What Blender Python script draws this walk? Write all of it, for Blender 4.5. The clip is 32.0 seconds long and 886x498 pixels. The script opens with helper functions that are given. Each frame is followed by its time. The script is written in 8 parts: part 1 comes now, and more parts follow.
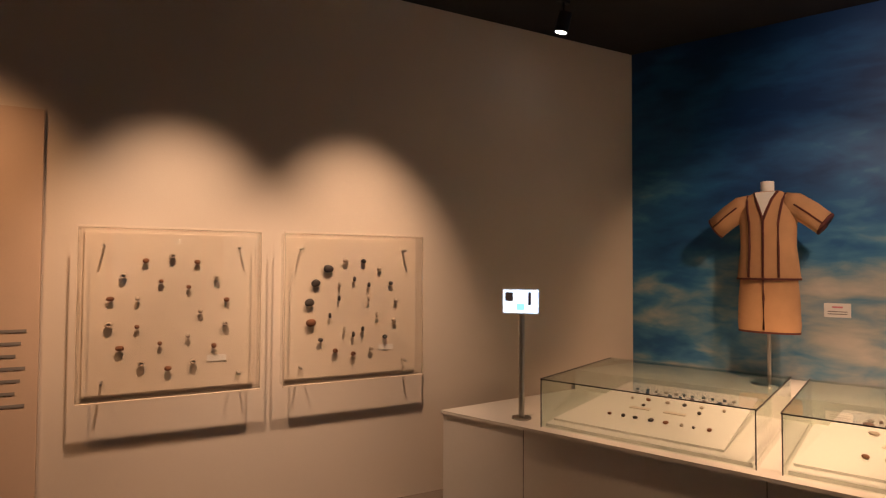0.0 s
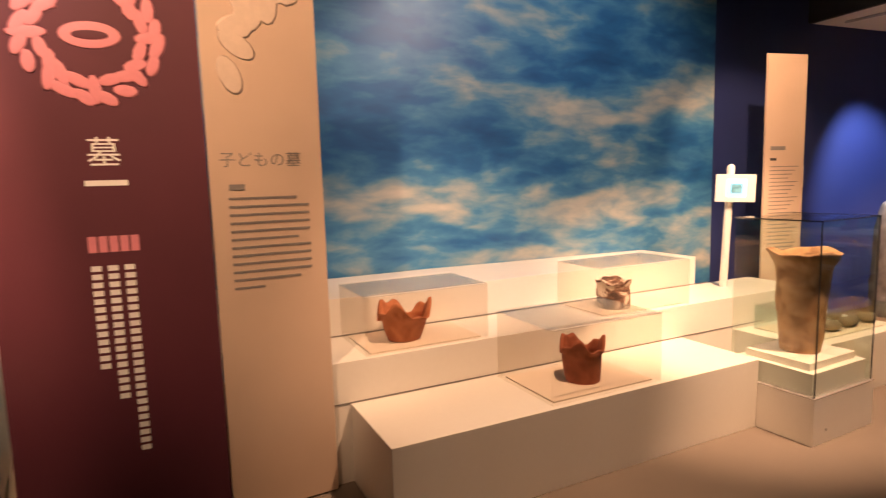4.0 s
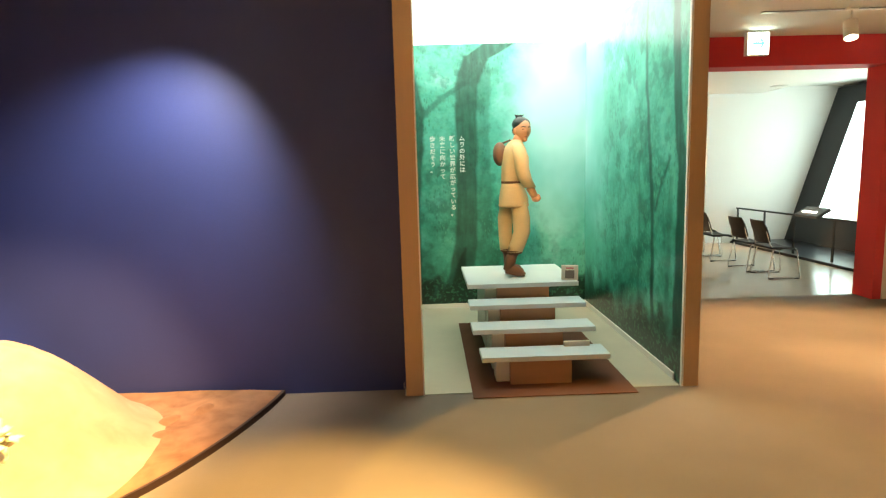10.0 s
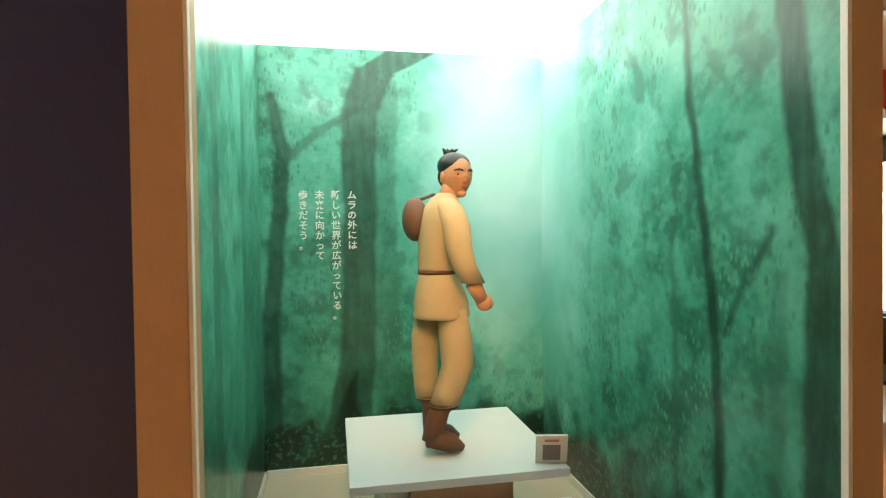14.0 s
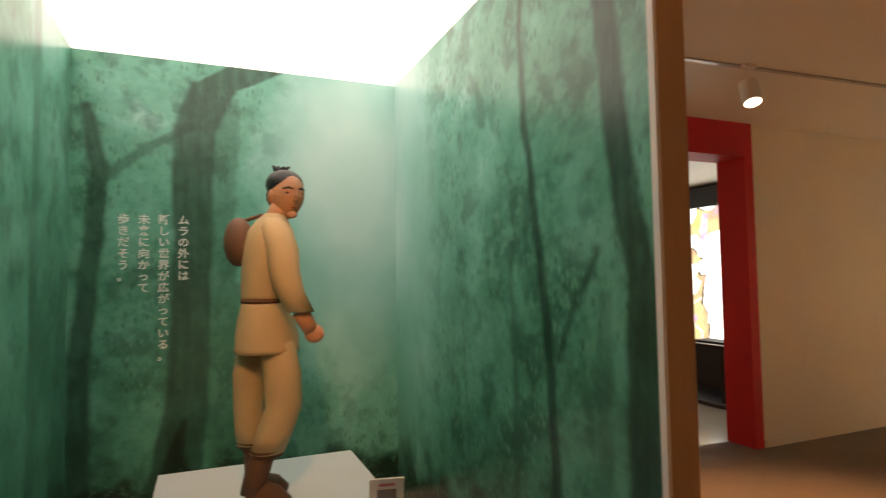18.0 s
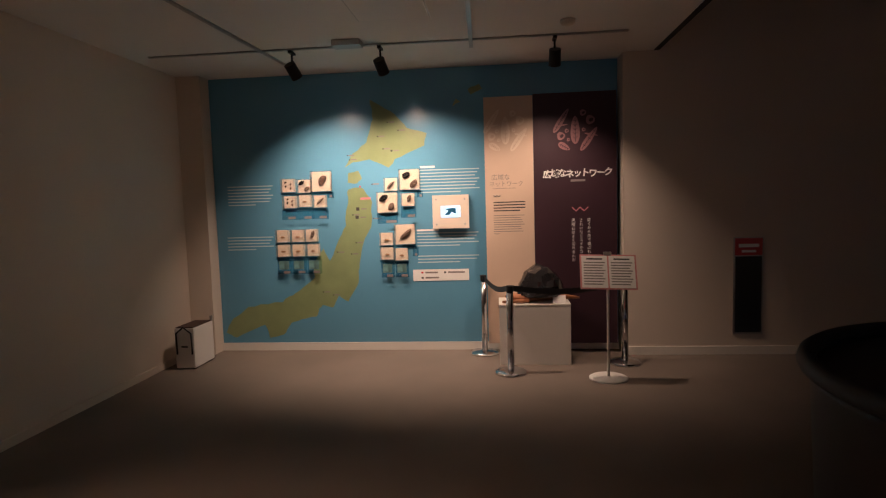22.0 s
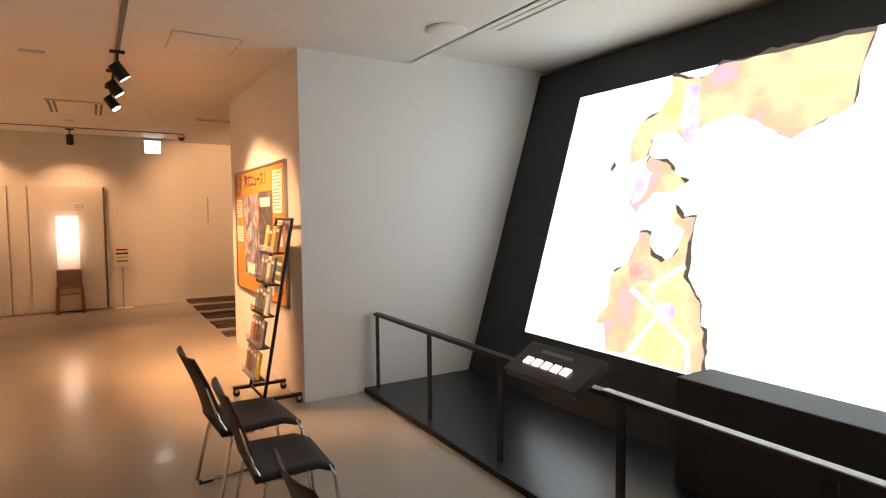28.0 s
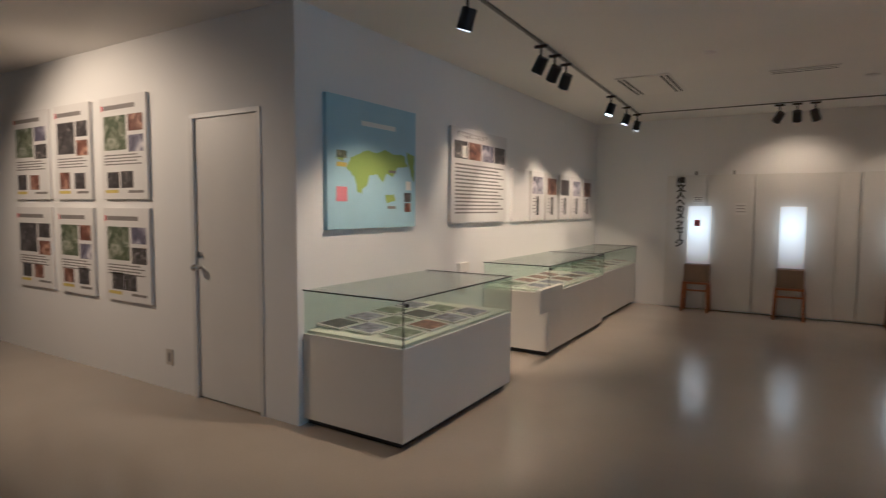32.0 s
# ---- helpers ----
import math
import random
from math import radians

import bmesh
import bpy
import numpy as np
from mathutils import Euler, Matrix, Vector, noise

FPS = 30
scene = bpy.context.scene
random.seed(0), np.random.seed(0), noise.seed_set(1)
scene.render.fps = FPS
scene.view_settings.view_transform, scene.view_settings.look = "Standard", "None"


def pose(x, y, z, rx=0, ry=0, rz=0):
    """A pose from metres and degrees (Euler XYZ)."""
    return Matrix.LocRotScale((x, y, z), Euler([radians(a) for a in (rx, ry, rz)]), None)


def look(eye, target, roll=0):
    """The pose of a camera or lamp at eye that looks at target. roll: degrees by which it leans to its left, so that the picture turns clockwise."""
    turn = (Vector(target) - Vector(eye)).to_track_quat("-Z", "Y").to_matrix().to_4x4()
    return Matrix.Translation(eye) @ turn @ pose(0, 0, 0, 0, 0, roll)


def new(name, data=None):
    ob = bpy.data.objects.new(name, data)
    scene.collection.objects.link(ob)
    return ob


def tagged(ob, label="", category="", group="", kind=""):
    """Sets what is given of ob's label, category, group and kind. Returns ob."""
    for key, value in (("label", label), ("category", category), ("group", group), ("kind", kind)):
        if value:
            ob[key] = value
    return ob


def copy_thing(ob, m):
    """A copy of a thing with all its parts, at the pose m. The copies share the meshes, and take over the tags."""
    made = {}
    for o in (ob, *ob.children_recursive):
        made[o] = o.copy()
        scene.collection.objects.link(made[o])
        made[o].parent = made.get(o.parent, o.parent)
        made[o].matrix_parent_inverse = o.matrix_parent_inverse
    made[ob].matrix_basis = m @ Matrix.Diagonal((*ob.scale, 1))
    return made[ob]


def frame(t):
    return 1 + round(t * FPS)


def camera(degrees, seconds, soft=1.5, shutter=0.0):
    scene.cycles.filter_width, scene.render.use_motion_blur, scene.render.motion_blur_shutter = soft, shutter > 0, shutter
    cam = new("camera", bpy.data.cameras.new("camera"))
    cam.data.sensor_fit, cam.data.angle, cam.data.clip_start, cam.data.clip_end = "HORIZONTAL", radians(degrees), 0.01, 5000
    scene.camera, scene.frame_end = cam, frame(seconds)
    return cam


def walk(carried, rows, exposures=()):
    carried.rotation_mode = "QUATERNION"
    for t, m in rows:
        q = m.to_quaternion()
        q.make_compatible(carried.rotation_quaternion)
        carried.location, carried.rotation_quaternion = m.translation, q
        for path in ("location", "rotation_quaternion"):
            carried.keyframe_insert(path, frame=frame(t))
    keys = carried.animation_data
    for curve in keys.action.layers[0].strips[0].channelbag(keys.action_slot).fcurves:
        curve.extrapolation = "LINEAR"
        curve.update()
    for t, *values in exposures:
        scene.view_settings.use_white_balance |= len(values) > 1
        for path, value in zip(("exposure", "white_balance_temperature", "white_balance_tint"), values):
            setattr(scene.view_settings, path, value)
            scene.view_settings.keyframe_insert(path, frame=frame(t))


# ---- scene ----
cam = camera(75.4, 32.0, soft=1.2, shutter=0.3)
PATH = [
    (0, (-2.322, 0.441, 1.491), (-1.07, 2.0, 1.552), 0.3),
    (0.5, (-2.252, 0.398, 1.486), (-0.955, 1.919, 1.543), 0.0),
    (1, (-2.192, 0.319, 1.493), (-0.723, 1.676, 1.534), -0.2),
    (1.5, (-2.11, 0.227, 1.481), (-0.425, 1.303, 1.504), -0.6),
    (2, (-1.984, 0.165, 1.463), (-0.137, 0.93, 1.447), -0.9),
    (2.5, (-1.778, 0.043, 1.46), (0.193, 0.377, 1.401), -1.4),
    (3, (-1.568, 0.001, 1.442), (0.418, -0.184, 1.291), -1.3),
    (3.5, (-1.391, -0.198, 1.415), (0.535, -0.695, 1.209), -1.4),
    (5.5, (-0.644, -1.21, 1.329), (0.825, -2.541, 1.065), -2.0),
    (6, (-0.496, -1.486, 1.355), (0.771, -3.01, 1.089), -1.8),
    (6.5, (-0.435, -1.785, 1.362), (0.661, -3.439, 1.109), -2.1),
    (7, (-0.391, -2.092, 1.392), (0.529, -3.849, 1.137), -2.2),
    (7.5, (-0.372, -2.391, 1.43), (0.279, -4.263, 1.164), -2),
    (8, (-0.403, -2.705, 1.435), (0.048, -4.634, 1.163), -1.8),
    (8.5, (-0.423, -3.061, 1.418), (-0.11, -5.017, 1.148), -1.7),
    (9, (-0.467, -3.404, 1.434), (-0.319, -5.38, 1.166), -1.6),
    (9.5, (-0.548, -3.846, 1.452), (-0.522, -5.827, 1.176), -1.5),
    (10, (-0.613, -4.101, 1.461), (-0.656, -6.082, 1.191), -1.6),
    (10.5, (-0.662, -4.469, 1.472), (-0.788, -6.447, 1.209), -1.6),
    (11, (-0.725, -4.809, 1.497), (-0.92, -6.783, 1.246), -1.5),
    (11.5, (-0.755, -5.151, 1.498), (-0.978, -7.124, 1.262), -1.4),
    (12, (-0.785, -5.463, 1.494), (-1.05, -7.436, 1.299), -1.4),
    (12.5, (-0.817, -5.754, 1.493), (-1.121, -7.726, 1.35), -1.1),
    (13, (-0.83, -6.01, 1.482), (-1.153, -7.981, 1.379), -1.1),
    (13.5, (-0.845, -6.244, 1.488), (-1.178, -8.215, 1.414), -0.9),
    (14, (-0.855, -6.366, 1.495), (-1.227, -8.331, 1.461), -0.8),
    (14.5, (-0.876, -6.411, 1.498), (-1.289, -8.368, 1.51), -0.8),
    (16.5, (-0.883, -6.44, 1.519), (-1.395, -8.371, 1.603), -0.9),
    (17, (-0.907, -6.435, 1.513), (-1.424, -8.365, 1.604), -0.8),
    (17.5, (-0.946, -6.458, 1.494), (-1.514, -8.373, 1.578), -0.6),
    (18, (-1.087, -6.482, 1.429), (-1.853, -8.327, 1.531), -0.9),
    (18.5, (-1.238, -6.506, 1.455), (-2.292, -8.204, 1.52), -1.2),
    (19, (-1.356, -6.535, 1.424), (-2.73, -7.988, 1.438), -1.5),
    (19.5, (-1.445, -6.624, 1.398), (-3.119, -7.717, 1.346), -1.8),
    (20, (-1.647, -6.622, 1.396), (-3.472, -7.433, 1.279), -1.9),
    (20.5, (-1.911, -6.551, 1.442), (-3.842, -7.046, 1.285), -1.8),
    (21, (-2.136, -6.685, 1.426), (-4.112, -6.948, 1.257), -1.9),
    (21.5, (-2.402, -6.781, 1.41), (-4.385, -6.985, 1.247), -1.8),
    (22, (-2.756, -6.868, 1.422), (-4.74, -7.063, 1.261), -1.7),
    (22.5, (-3.069, -6.986, 1.432), (-5.051, -7.192, 1.269), -1.6),
    (23, (-3.364, -7.15, 1.463), (-5.346, -7.357, 1.292), -1.4),
    (23.5, (-3.62, -7.334, 1.49), (-5.587, -7.653, 1.317), -1.4),
    (24, (-3.828, -7.507, 1.492), (-5.738, -8.076, 1.323), -1.6),
    (24.5, (-3.937, -7.871, 1.468), (-5.779, -8.635, 1.31), -1.5),
    (25, (-4.078, -8.46, 1.424), (-5.814, -9.446, 1.305), -1.1),
    (25.5, (-4.159, -8.809, 1.42), (-5.718, -10.057, 1.304), -0.8),
    (26, (-4.177, -9.101, 1.434), (-5.593, -10.509, 1.32), -0.1),
    (26.5, (-4.325, -9.463, 1.45), (-5.524, -11.059, 1.329), -0.4),
    (28.5, (-4.311, -10.463, 1.446), (-5.262, -12.218, 1.32), -0.3),
    (29, (-4.151, -10.696, 1.464), (-4.873, -12.556, 1.327), -0.2),
    (29.5, (-3.951, -10.923, 1.464), (-4.309, -12.884, 1.305), -0.6),
    (30, (-3.736, -11.198, 1.461), (-3.687, -13.192, 1.308), -0),
    (30.5, (-3.519, -11.382, 1.444), (-3.19, -13.348, 1.291), 0.1),
    (31, (-3.295, -11.555, 1.432), (-2.794, -13.485, 1.28), 0.1),
    (31.5, (-3.086, -11.739, 1.44), (-2.352, -13.593, 1.289), 0.2),
    (32, (-2.875, -11.814, 1.416), (-1.824, -13.509, 1.27), 0.4),
]
EXPOSURES = [
    (0, 0.2, 5800, 22),
    (1, 0.85, 4850, 13),
    (2, 1.65, 5050, 17),
    (3, 0.9, 6100, 28),
    (4.5, 0.5, 5700, 22),
    (6, 0.05, 5600, 18),
    (7, 0.35, 5250, 8),
    (8, 0.8, 5800, 6),
    (9, 1.9, 6600, 0),
    (10, 2.2, 7000, 2),
    (11, 2.2, 7300, 2),
    (12, 2.1, 7200, 4),
    (13, 2.05, 7100, 10),
    (14, 1.9, 7200, 8),
    (16, 1.0, 7400, 16),
    (17, 0.55, 7600, 20),
    (18, 0.85, 8600, 34),
    (19, 1.6, 12000, 44),
    (20, 0.95, 13000, 56),
    (21, -0.05, 8200, 54),
    (22, -0.95, 5300, 25),
    (23, -1.35, 4950, 25),
    (24, -0.85, 4850, 22),
    (25, 1.0, 4850, 14),
    (26, 2.2, 5700, 32),
    (27, 1.6, 6700, 31),
    (29, 0.5, 9300, 30),
    (30, 0.32, 13500, 58),
    (30.5, 0.0, 10000, 40),
    (31, -0.2, 6800, 28),
    (32, -0.22, 4200, 4),
]
walk(cam, [(t, look(eye, target, roll)) for t, eye, target, roll in PATH], EXPOSURES)

# ---- world and lamps ----
world = bpy.data.worlds.new("world")
scene.world = world
world.use_nodes = True
world.node_tree.nodes["Background"].inputs[0].default_value = (0.02, 0.018, 0.016, 1)
world.node_tree.nodes["Background"].inputs[1].default_value = 0.3


def spot(name, eye, target, watts, angle, colour=(1.0, 0.78, 0.52), blend=0.6, radius=0.04):
    lamp = bpy.data.lights.new(name, "SPOT")
    lamp.energy, lamp.spot_size, lamp.spot_blend, lamp.shadow_soft_size = watts, radians(angle), blend, radius
    lamp.color = colour
    ob = new(name, lamp)
    ob.matrix_world = look(eye, target)
    return ob


WARM = (1.0, 0.58, 0.27)
SOFT_WHITE = (1.0, 0.66, 0.36)
# first gallery
spot("lamp_frames", (-1.72, 2.78, 3.12), (-1.53, 3.66, 1.15), 205, 57, (1.0, 0.62, 0.32), 1.0, 0.05)
spot("lamp_frames", (-0.73, 2.58, 3.12), (-0.54, 3.46, 1.15), 205, 57, (1.0, 0.62, 0.32), 1.0, 0.05)
spot("lamp_text_panel", (-2.75, 2.9, 3.12), (-2.53, 3.98, 1.3), 110, 60, (1.0, 0.52, 0.20), 1.0, 0.06)
spot("lamp_garment", (0.2, 0.4, 3.12), (1.9, 2.0, 1.4), 100, 50, WARM)
spot("lamp_cases", (0.2, 1.2, 3.12), (0.9, 2.0, 0.8), 230, 48, WARM)
spot("lamp_cases", (0.4, 0.2, 3.12), (1.2, 1.0, 0.8), 270, 48, WARM)
spot("lamp_banner", (-0.5, 0.2, 3.1), (1.2, -0.2, 2.0), 230, 60, WARM)
spot("lamp_tiers", (0.4, -2.0, 3.1), (1.6, -2.0, 0.4), 270, 66, WARM)
spot("lamp_tiers", (0.3, -3.3, 3.1), (1.5, -3.7, 0.4), 560, 60, WARM)
# added fill without known fixtures, to brighten the printed sky wall
spot("fill_sky", (0.3, -2.4, 3.1), (2.5, -2.6, 1.8), 115, 85, (1.0, 0.80, 0.58))
spot("fill_sky", (0.2, 0.2, 3.1), (2.4, 0.9, 2.2), 56, 80, (1.0, 0.80, 0.58))
spot("lamp_text_panel", (0.9, -3.5, 3.05), (2.05, -4.55, 1.6), 210, 48, WARM)
# night corner
spot("lamp_stone", (1.74, -5.86, 2.46), (2.47, -6.38, 0.95), 200, 68, (0.85, 0.92, 1.0), 0.7)
spot("lamp_mound", (0.62, -7.12, 2.46), (1.30, -7.85, 0.90), 80, 92, (1.0, 0.90, 0.84), 0.9)
spot("lamp_grave", (0.6, -5.62, 2.55), (1.75, -6.75, 0.4), 380, 56, WARM)
spot("lamp_girl", (-0.5, -4.7, 3.1), (-0.05, -5.5, 0.3), 520, 50, (1.0, 0.60, 0.20), 0.5)
spot("lamp_floor", (-0.6, -5.62, 2.5), (-1.35, -6.2, 0.0), 70, 56, (1.0, 0.60, 0.13), 0.15)
spot("lamp_statue", (-0.98, -6.95, 2.50), (-1.32, -8.86, 1.2), 52, 34, WARM, 0.8)
# map room
spot("lamp_map", (-7.40, -8.45, 2.45), (-8.1, -8.30, 1.0), 240, 108, SOFT_WHITE, 0.85, 0.03)
spot("lamp_map", (-7.40, -7.73, 2.45), (-8.1, -7.55, 1.0), 240, 108, SOFT_WHITE, 0.85, 0.03)
spot("lamp_map", (-7.40, -6.41, 2.45), (-7.85, -6.45, 0.9), 150, 106, SOFT_WHITE, 0.9, 0.03)
spot("lamp_entrance", (-4.10, -8.86, 2.44), (-3.7, -8.1, 0.0), 230, 96, WARM)
# hall
spot("lamp_case", (-1.12, -14.82, 2.44), (-0.6, -15.05, 0.6), 120, 85, WARM)
spot("lamp_case", (-1.05, -16.40, 2.44), (-0.3, -16.7, 1.3), 60, 80, WARM)
spot("lamp_case", (-1.02, -16.70, 2.44), (-0.5, -17.4, 0.7), 120, 80, WARM)
spot("lamp_case", (-0.98, -18.30, 2.44), (-0.4, -18.2, 0.9), 105, 80, WARM)
spot("lamp_case", (-0.94, -19.3, 2.44), (-0.4, -19.5, 0.8), 105, 80, WARM)
spot("lamp_message", (-2.8, -19.88, 2.44), (-2.8, -20.6, 1.3), 27, 115, WARM, 0.8)
spot("lamp_message", (-4.1, -19.90, 2.44), (-4.1, -20.6, 1.2), 21, 100, WARM, 0.8)
spot("lamp_notice", (-4.58, -15.80, 2.44), (-5.6, -15.75, 1.0), 115, 85, WARM)
spot("lamp_notice", (-4.58, -15.20, 2.44), (-5.6, -15.2, 0.8), 95, 80, WARM)
spot("lamp_notice", (-4.58, -16.55, 2.44), (-5.2, -17.0, 0.0), 125, 80, WARM)
spot("lamp_passage", (-6.2, -18.5, 2.44), (-6.4, -20.9, 1.2), 90, 90, WARM)
spot("lamp_posters", (2.3, -12.9, 2.45), (2.05, -14.36, 1.1), 150, 122, WARM)


# ---- materials ----
def nodes_of(name):
    m = bpy.data.materials.new(name)
    m.use_nodes = True
    return m, m.node_tree.nodes, m.node_tree.links, m.node_tree.nodes["Principled BSDF"]


def rgb(c):
    return (*c, 1.0)


def mat(name, base, rough=0.6, metal=0.0, var=0.10, scale=3.0, grain=60.0, bump=0.08, stretch=(1, 1, 1), spec=0.5, coat=0.0):
    """A surface with broad stains, fine grain and relief, in metres."""
    m, n, l, p = nodes_of(name)
    co = n.new("ShaderNodeTexCoord")
    mp = n.new("ShaderNodeMapping")
    mp.inputs["Scale"].default_value = stretch
    l.new(co.outputs["Object"], mp.inputs[0])
    broad, fine = n.new("ShaderNodeTexNoise"), n.new("ShaderNodeTexNoise")
    broad.inputs["Scale"].default_value, broad.inputs["Detail"].default_value = scale, 5
    fine.inputs["Scale"].default_value, fine.inputs["Detail"].default_value = grain, 4
    l.new(mp.outputs[0], broad.inputs["Vector"])
    l.new(mp.outputs[0], fine.inputs["Vector"])
    add = n.new("ShaderNodeMath")
    add.operation = "MULTIPLY_ADD"
    add.inputs[1].default_value = 0.35
    l.new(fine.outputs["Fac"], add.inputs[0])
    l.new(broad.outputs["Fac"], add.inputs[2])
    ramp = n.new("ShaderNodeValToRGB")
    ramp.color_ramp.elements[0].position, ramp.color_ramp.elements[1].position = 0.42, 0.92
    ramp.color_ramp.elements[0].color = rgb([max(0.0, c * (1 - var)) for c in base])
    ramp.color_ramp.elements[1].color = rgb([min(1.0, c * (1 + var)) for c in base])
    l.new(add.outputs[0], ramp.inputs[0])
    l.new(ramp.outputs[0], p.inputs["Base Color"])
    p.inputs["Roughness"].default_value, p.inputs["Metallic"].default_value = rough, metal
    p.inputs["Specular IOR Level"].default_value, p.inputs["Coat Weight"].default_value = spec, coat
    if bump:
        b = n.new("ShaderNodeBump")
        b.inputs["Strength"].default_value, b.inputs["Distance"].default_value = bump, 0.004
        l.new(fine.outputs["Fac"], b.inputs["Height"])
        l.new(b.outputs[0], p.inputs["Normal"])
    return m


def glow(name, colour, strength):
    m, n, l, p = nodes_of(name)
    p.inputs["Base Color"].default_value = rgb([0.5 * c for c in colour])
    p.inputs["Emission Color"].default_value, p.inputs["Emission Strength"].default_value = rgb(colour), strength
    return m


def glass(name, tint=(0.93, 0.97, 0.95), rough=0.0):
    m, n, l, p = nodes_of(name)
    out = n["Material Output"]
    thin, gloss, mix = n.new("ShaderNodeBsdfTransparent"), n.new("ShaderNodeBsdfGlossy"), n.new("ShaderNodeMixShader")
    lay, steep, lift = n.new("ShaderNodeLayerWeight"), n.new("ShaderNodeMath"), n.new("ShaderNodeMath")
    lay.inputs[0].default_value = 0.5
    steep.operation, steep.inputs[1].default_value = "POWER", 4.5
    lift.operation, lift.inputs[1].default_value, lift.inputs[2].default_value = "MULTIPLY_ADD", 0.75, 0.03
    l.new(lay.outputs["Facing"], steep.inputs[0])
    l.new(steep.outputs[0], lift.inputs[0])
    thin.inputs[0].default_value = rgb(tint)
    gloss.inputs["Roughness"].default_value = rough
    l.new(lift.outputs[0], mix.inputs[0])
    l.new(thin.outputs[0], mix.inputs[1])
    l.new(gloss.outputs[0], mix.inputs[2])
    l.new(mix.outputs[0], out.inputs[0])
    return m


def stepped(name, stops, scale, stretch, detail=8.0, rough=0.5, distort=0.6, turn=(0, 0, 0), bump=0.0, low=0.0):
    """A printed or stained surface: layered noise through a colour ramp."""
    m, n, l, p = nodes_of(name)
    co, mp, no, ramp = n.new("ShaderNodeTexCoord"), n.new("ShaderNodeMapping"), n.new("ShaderNodeTexNoise"), n.new("ShaderNodeValToRGB")
    mp.inputs["Scale"].default_value = stretch
    mp.inputs["Rotation"].default_value = [radians(a) for a in turn]
    no.inputs["Scale"].default_value, no.inputs["Detail"].default_value, no.inputs["Distortion"].default_value = scale, detail, distort
    l.new(co.outputs["Object"], mp.inputs[0])
    l.new(mp.outputs[0], no.inputs["Vector"])
    if low:
        sep, q = n.new("ShaderNodeSeparateXYZ"), n.new("ShaderNodeMath")
        l.new(co.outputs["Object"], sep.inputs[0])
        q.operation, q.inputs[1].default_value = "MULTIPLY_ADD", -low
        l.new(sep.outputs["Z"], q.inputs[0])
        l.new(no.outputs["Fac"], q.inputs[2])
        l.new(q.outputs[0], ramp.inputs[0])
    else:
        l.new(no.outputs["Fac"], ramp.inputs[0])
    while len(ramp.color_ramp.elements) < len(stops):
        ramp.color_ramp.elements.new(0.5)
    for e, (at, c) in zip(ramp.color_ramp.elements, stops):
        e.position, e.color = at, rgb(c)
    l.new(ramp.outputs[0], p.inputs["Base Color"])
    p.inputs["Roughness"].default_value = rough
    if bump:
        b = n.new("ShaderNodeBump")
        b.inputs["Strength"].default_value, b.inputs["Distance"].default_value = bump, 0.01
        l.new(no.outputs["Fac"], b.inputs["Height"])
        l.new(b.outputs[0], p.inputs["Normal"])
    return m


CREAM = mat("cream_wall_cloth", (0.66, 0.58, 0.49), 0.75, var=0.05, scale=1.2, grain=180, bump=0.15)
WHITE = mat("white_painted_wall", (0.78, 0.77, 0.75), 0.6, var=0.03, scale=0.8, grain=120, bump=0.06)
PLINTH = mat("white_lacquered_board", (0.76, 0.73, 0.67), 0.35, var=0.03, scale=1.5, grain=40, bump=0.02)
DARK_CEIL = mat("black_painted_ceiling", (0.012, 0.012, 0.014), 0.8, var=0.3)
CEIL = mat("white_ceiling_board", (0.74, 0.71, 0.66), 0.7, var=0.04, scale=0.7, grain=220, bump=0.12)
CARPET = mat("grey_brown_carpet", (0.185, 0.15, 0.12), 0.95, var=0.14, scale=1.3, grain=320, bump=0.5)
VINYL = mat("polished_beige_vinyl", (0.42, 0.36, 0.29), 0.20, var=0.08, scale=0.9, grain=90, bump=0.03, coat=0.2)
NIGHT = mat("night_blue_paint", (0.016, 0.026, 0.112), 0.55, var=0.12, scale=0.9, grain=150, bump=0.05)
RED = mat("red_painted_board", (0.50, 0.008, 0.018), 0.62, var=0.06, scale=1.2, grain=70, bump=0.03)
TAN = mat("tan_wooden_frame", (0.50, 0.33, 0.19), 0.55, var=0.08, scale=2.0, grain=90, bump=0.05, stretch=(1, 1, 0.1))
BLACK = mat("black_metal", (0.015, 0.015, 0.017), 0.45, metal=0.3, var=0.2)
BLACK_MATT = mat("matt_black_board", (0.017, 0.018, 0.02), 0.6, var=0.25, scale=1.4)
CHROME = mat("polished_chrome", (0.62, 0.62, 0.63), 0.12, metal=1.0, var=0.04, bump=0.0)
STEEL = mat("brushed_steel", (0.45, 0.44, 0.42), 0.35, metal=1.0, var=0.06, bump=0.02)
GLASS = glass("clear_glass")
ACRYLIC = glass("clear_acrylic", (0.97, 0.96, 0.94))
SHELF = glass("greenish_acrylic_shelf", (0.58, 0.76, 0.82))
CLEAR = (GLASS, ACRYLIC, SHELF)
PAPER = mat("white_printed_card", (0.76, 0.74, 0.70), 0.55, var=0.03)
INK = mat("dark_print", (0.045, 0.04, 0.04), 0.6, var=0.2, bump=0)
INK_GREY = mat("grey_print", (0.22, 0.20, 0.19), 0.6, var=0.15, bump=0)
INK_WHITE = mat("white_print", (0.80, 0.79, 0.76), 0.5, var=0.05, bump=0)
PURPLE = mat("dark_plum_fabric", (0.085, 0.014, 0.028), 0.7, var=0.15, scale=1.5, grain=250, bump=0.15)
PINK = mat("pink_print", (0.62, 0.22, 0.26), 0.6, var=0.1)
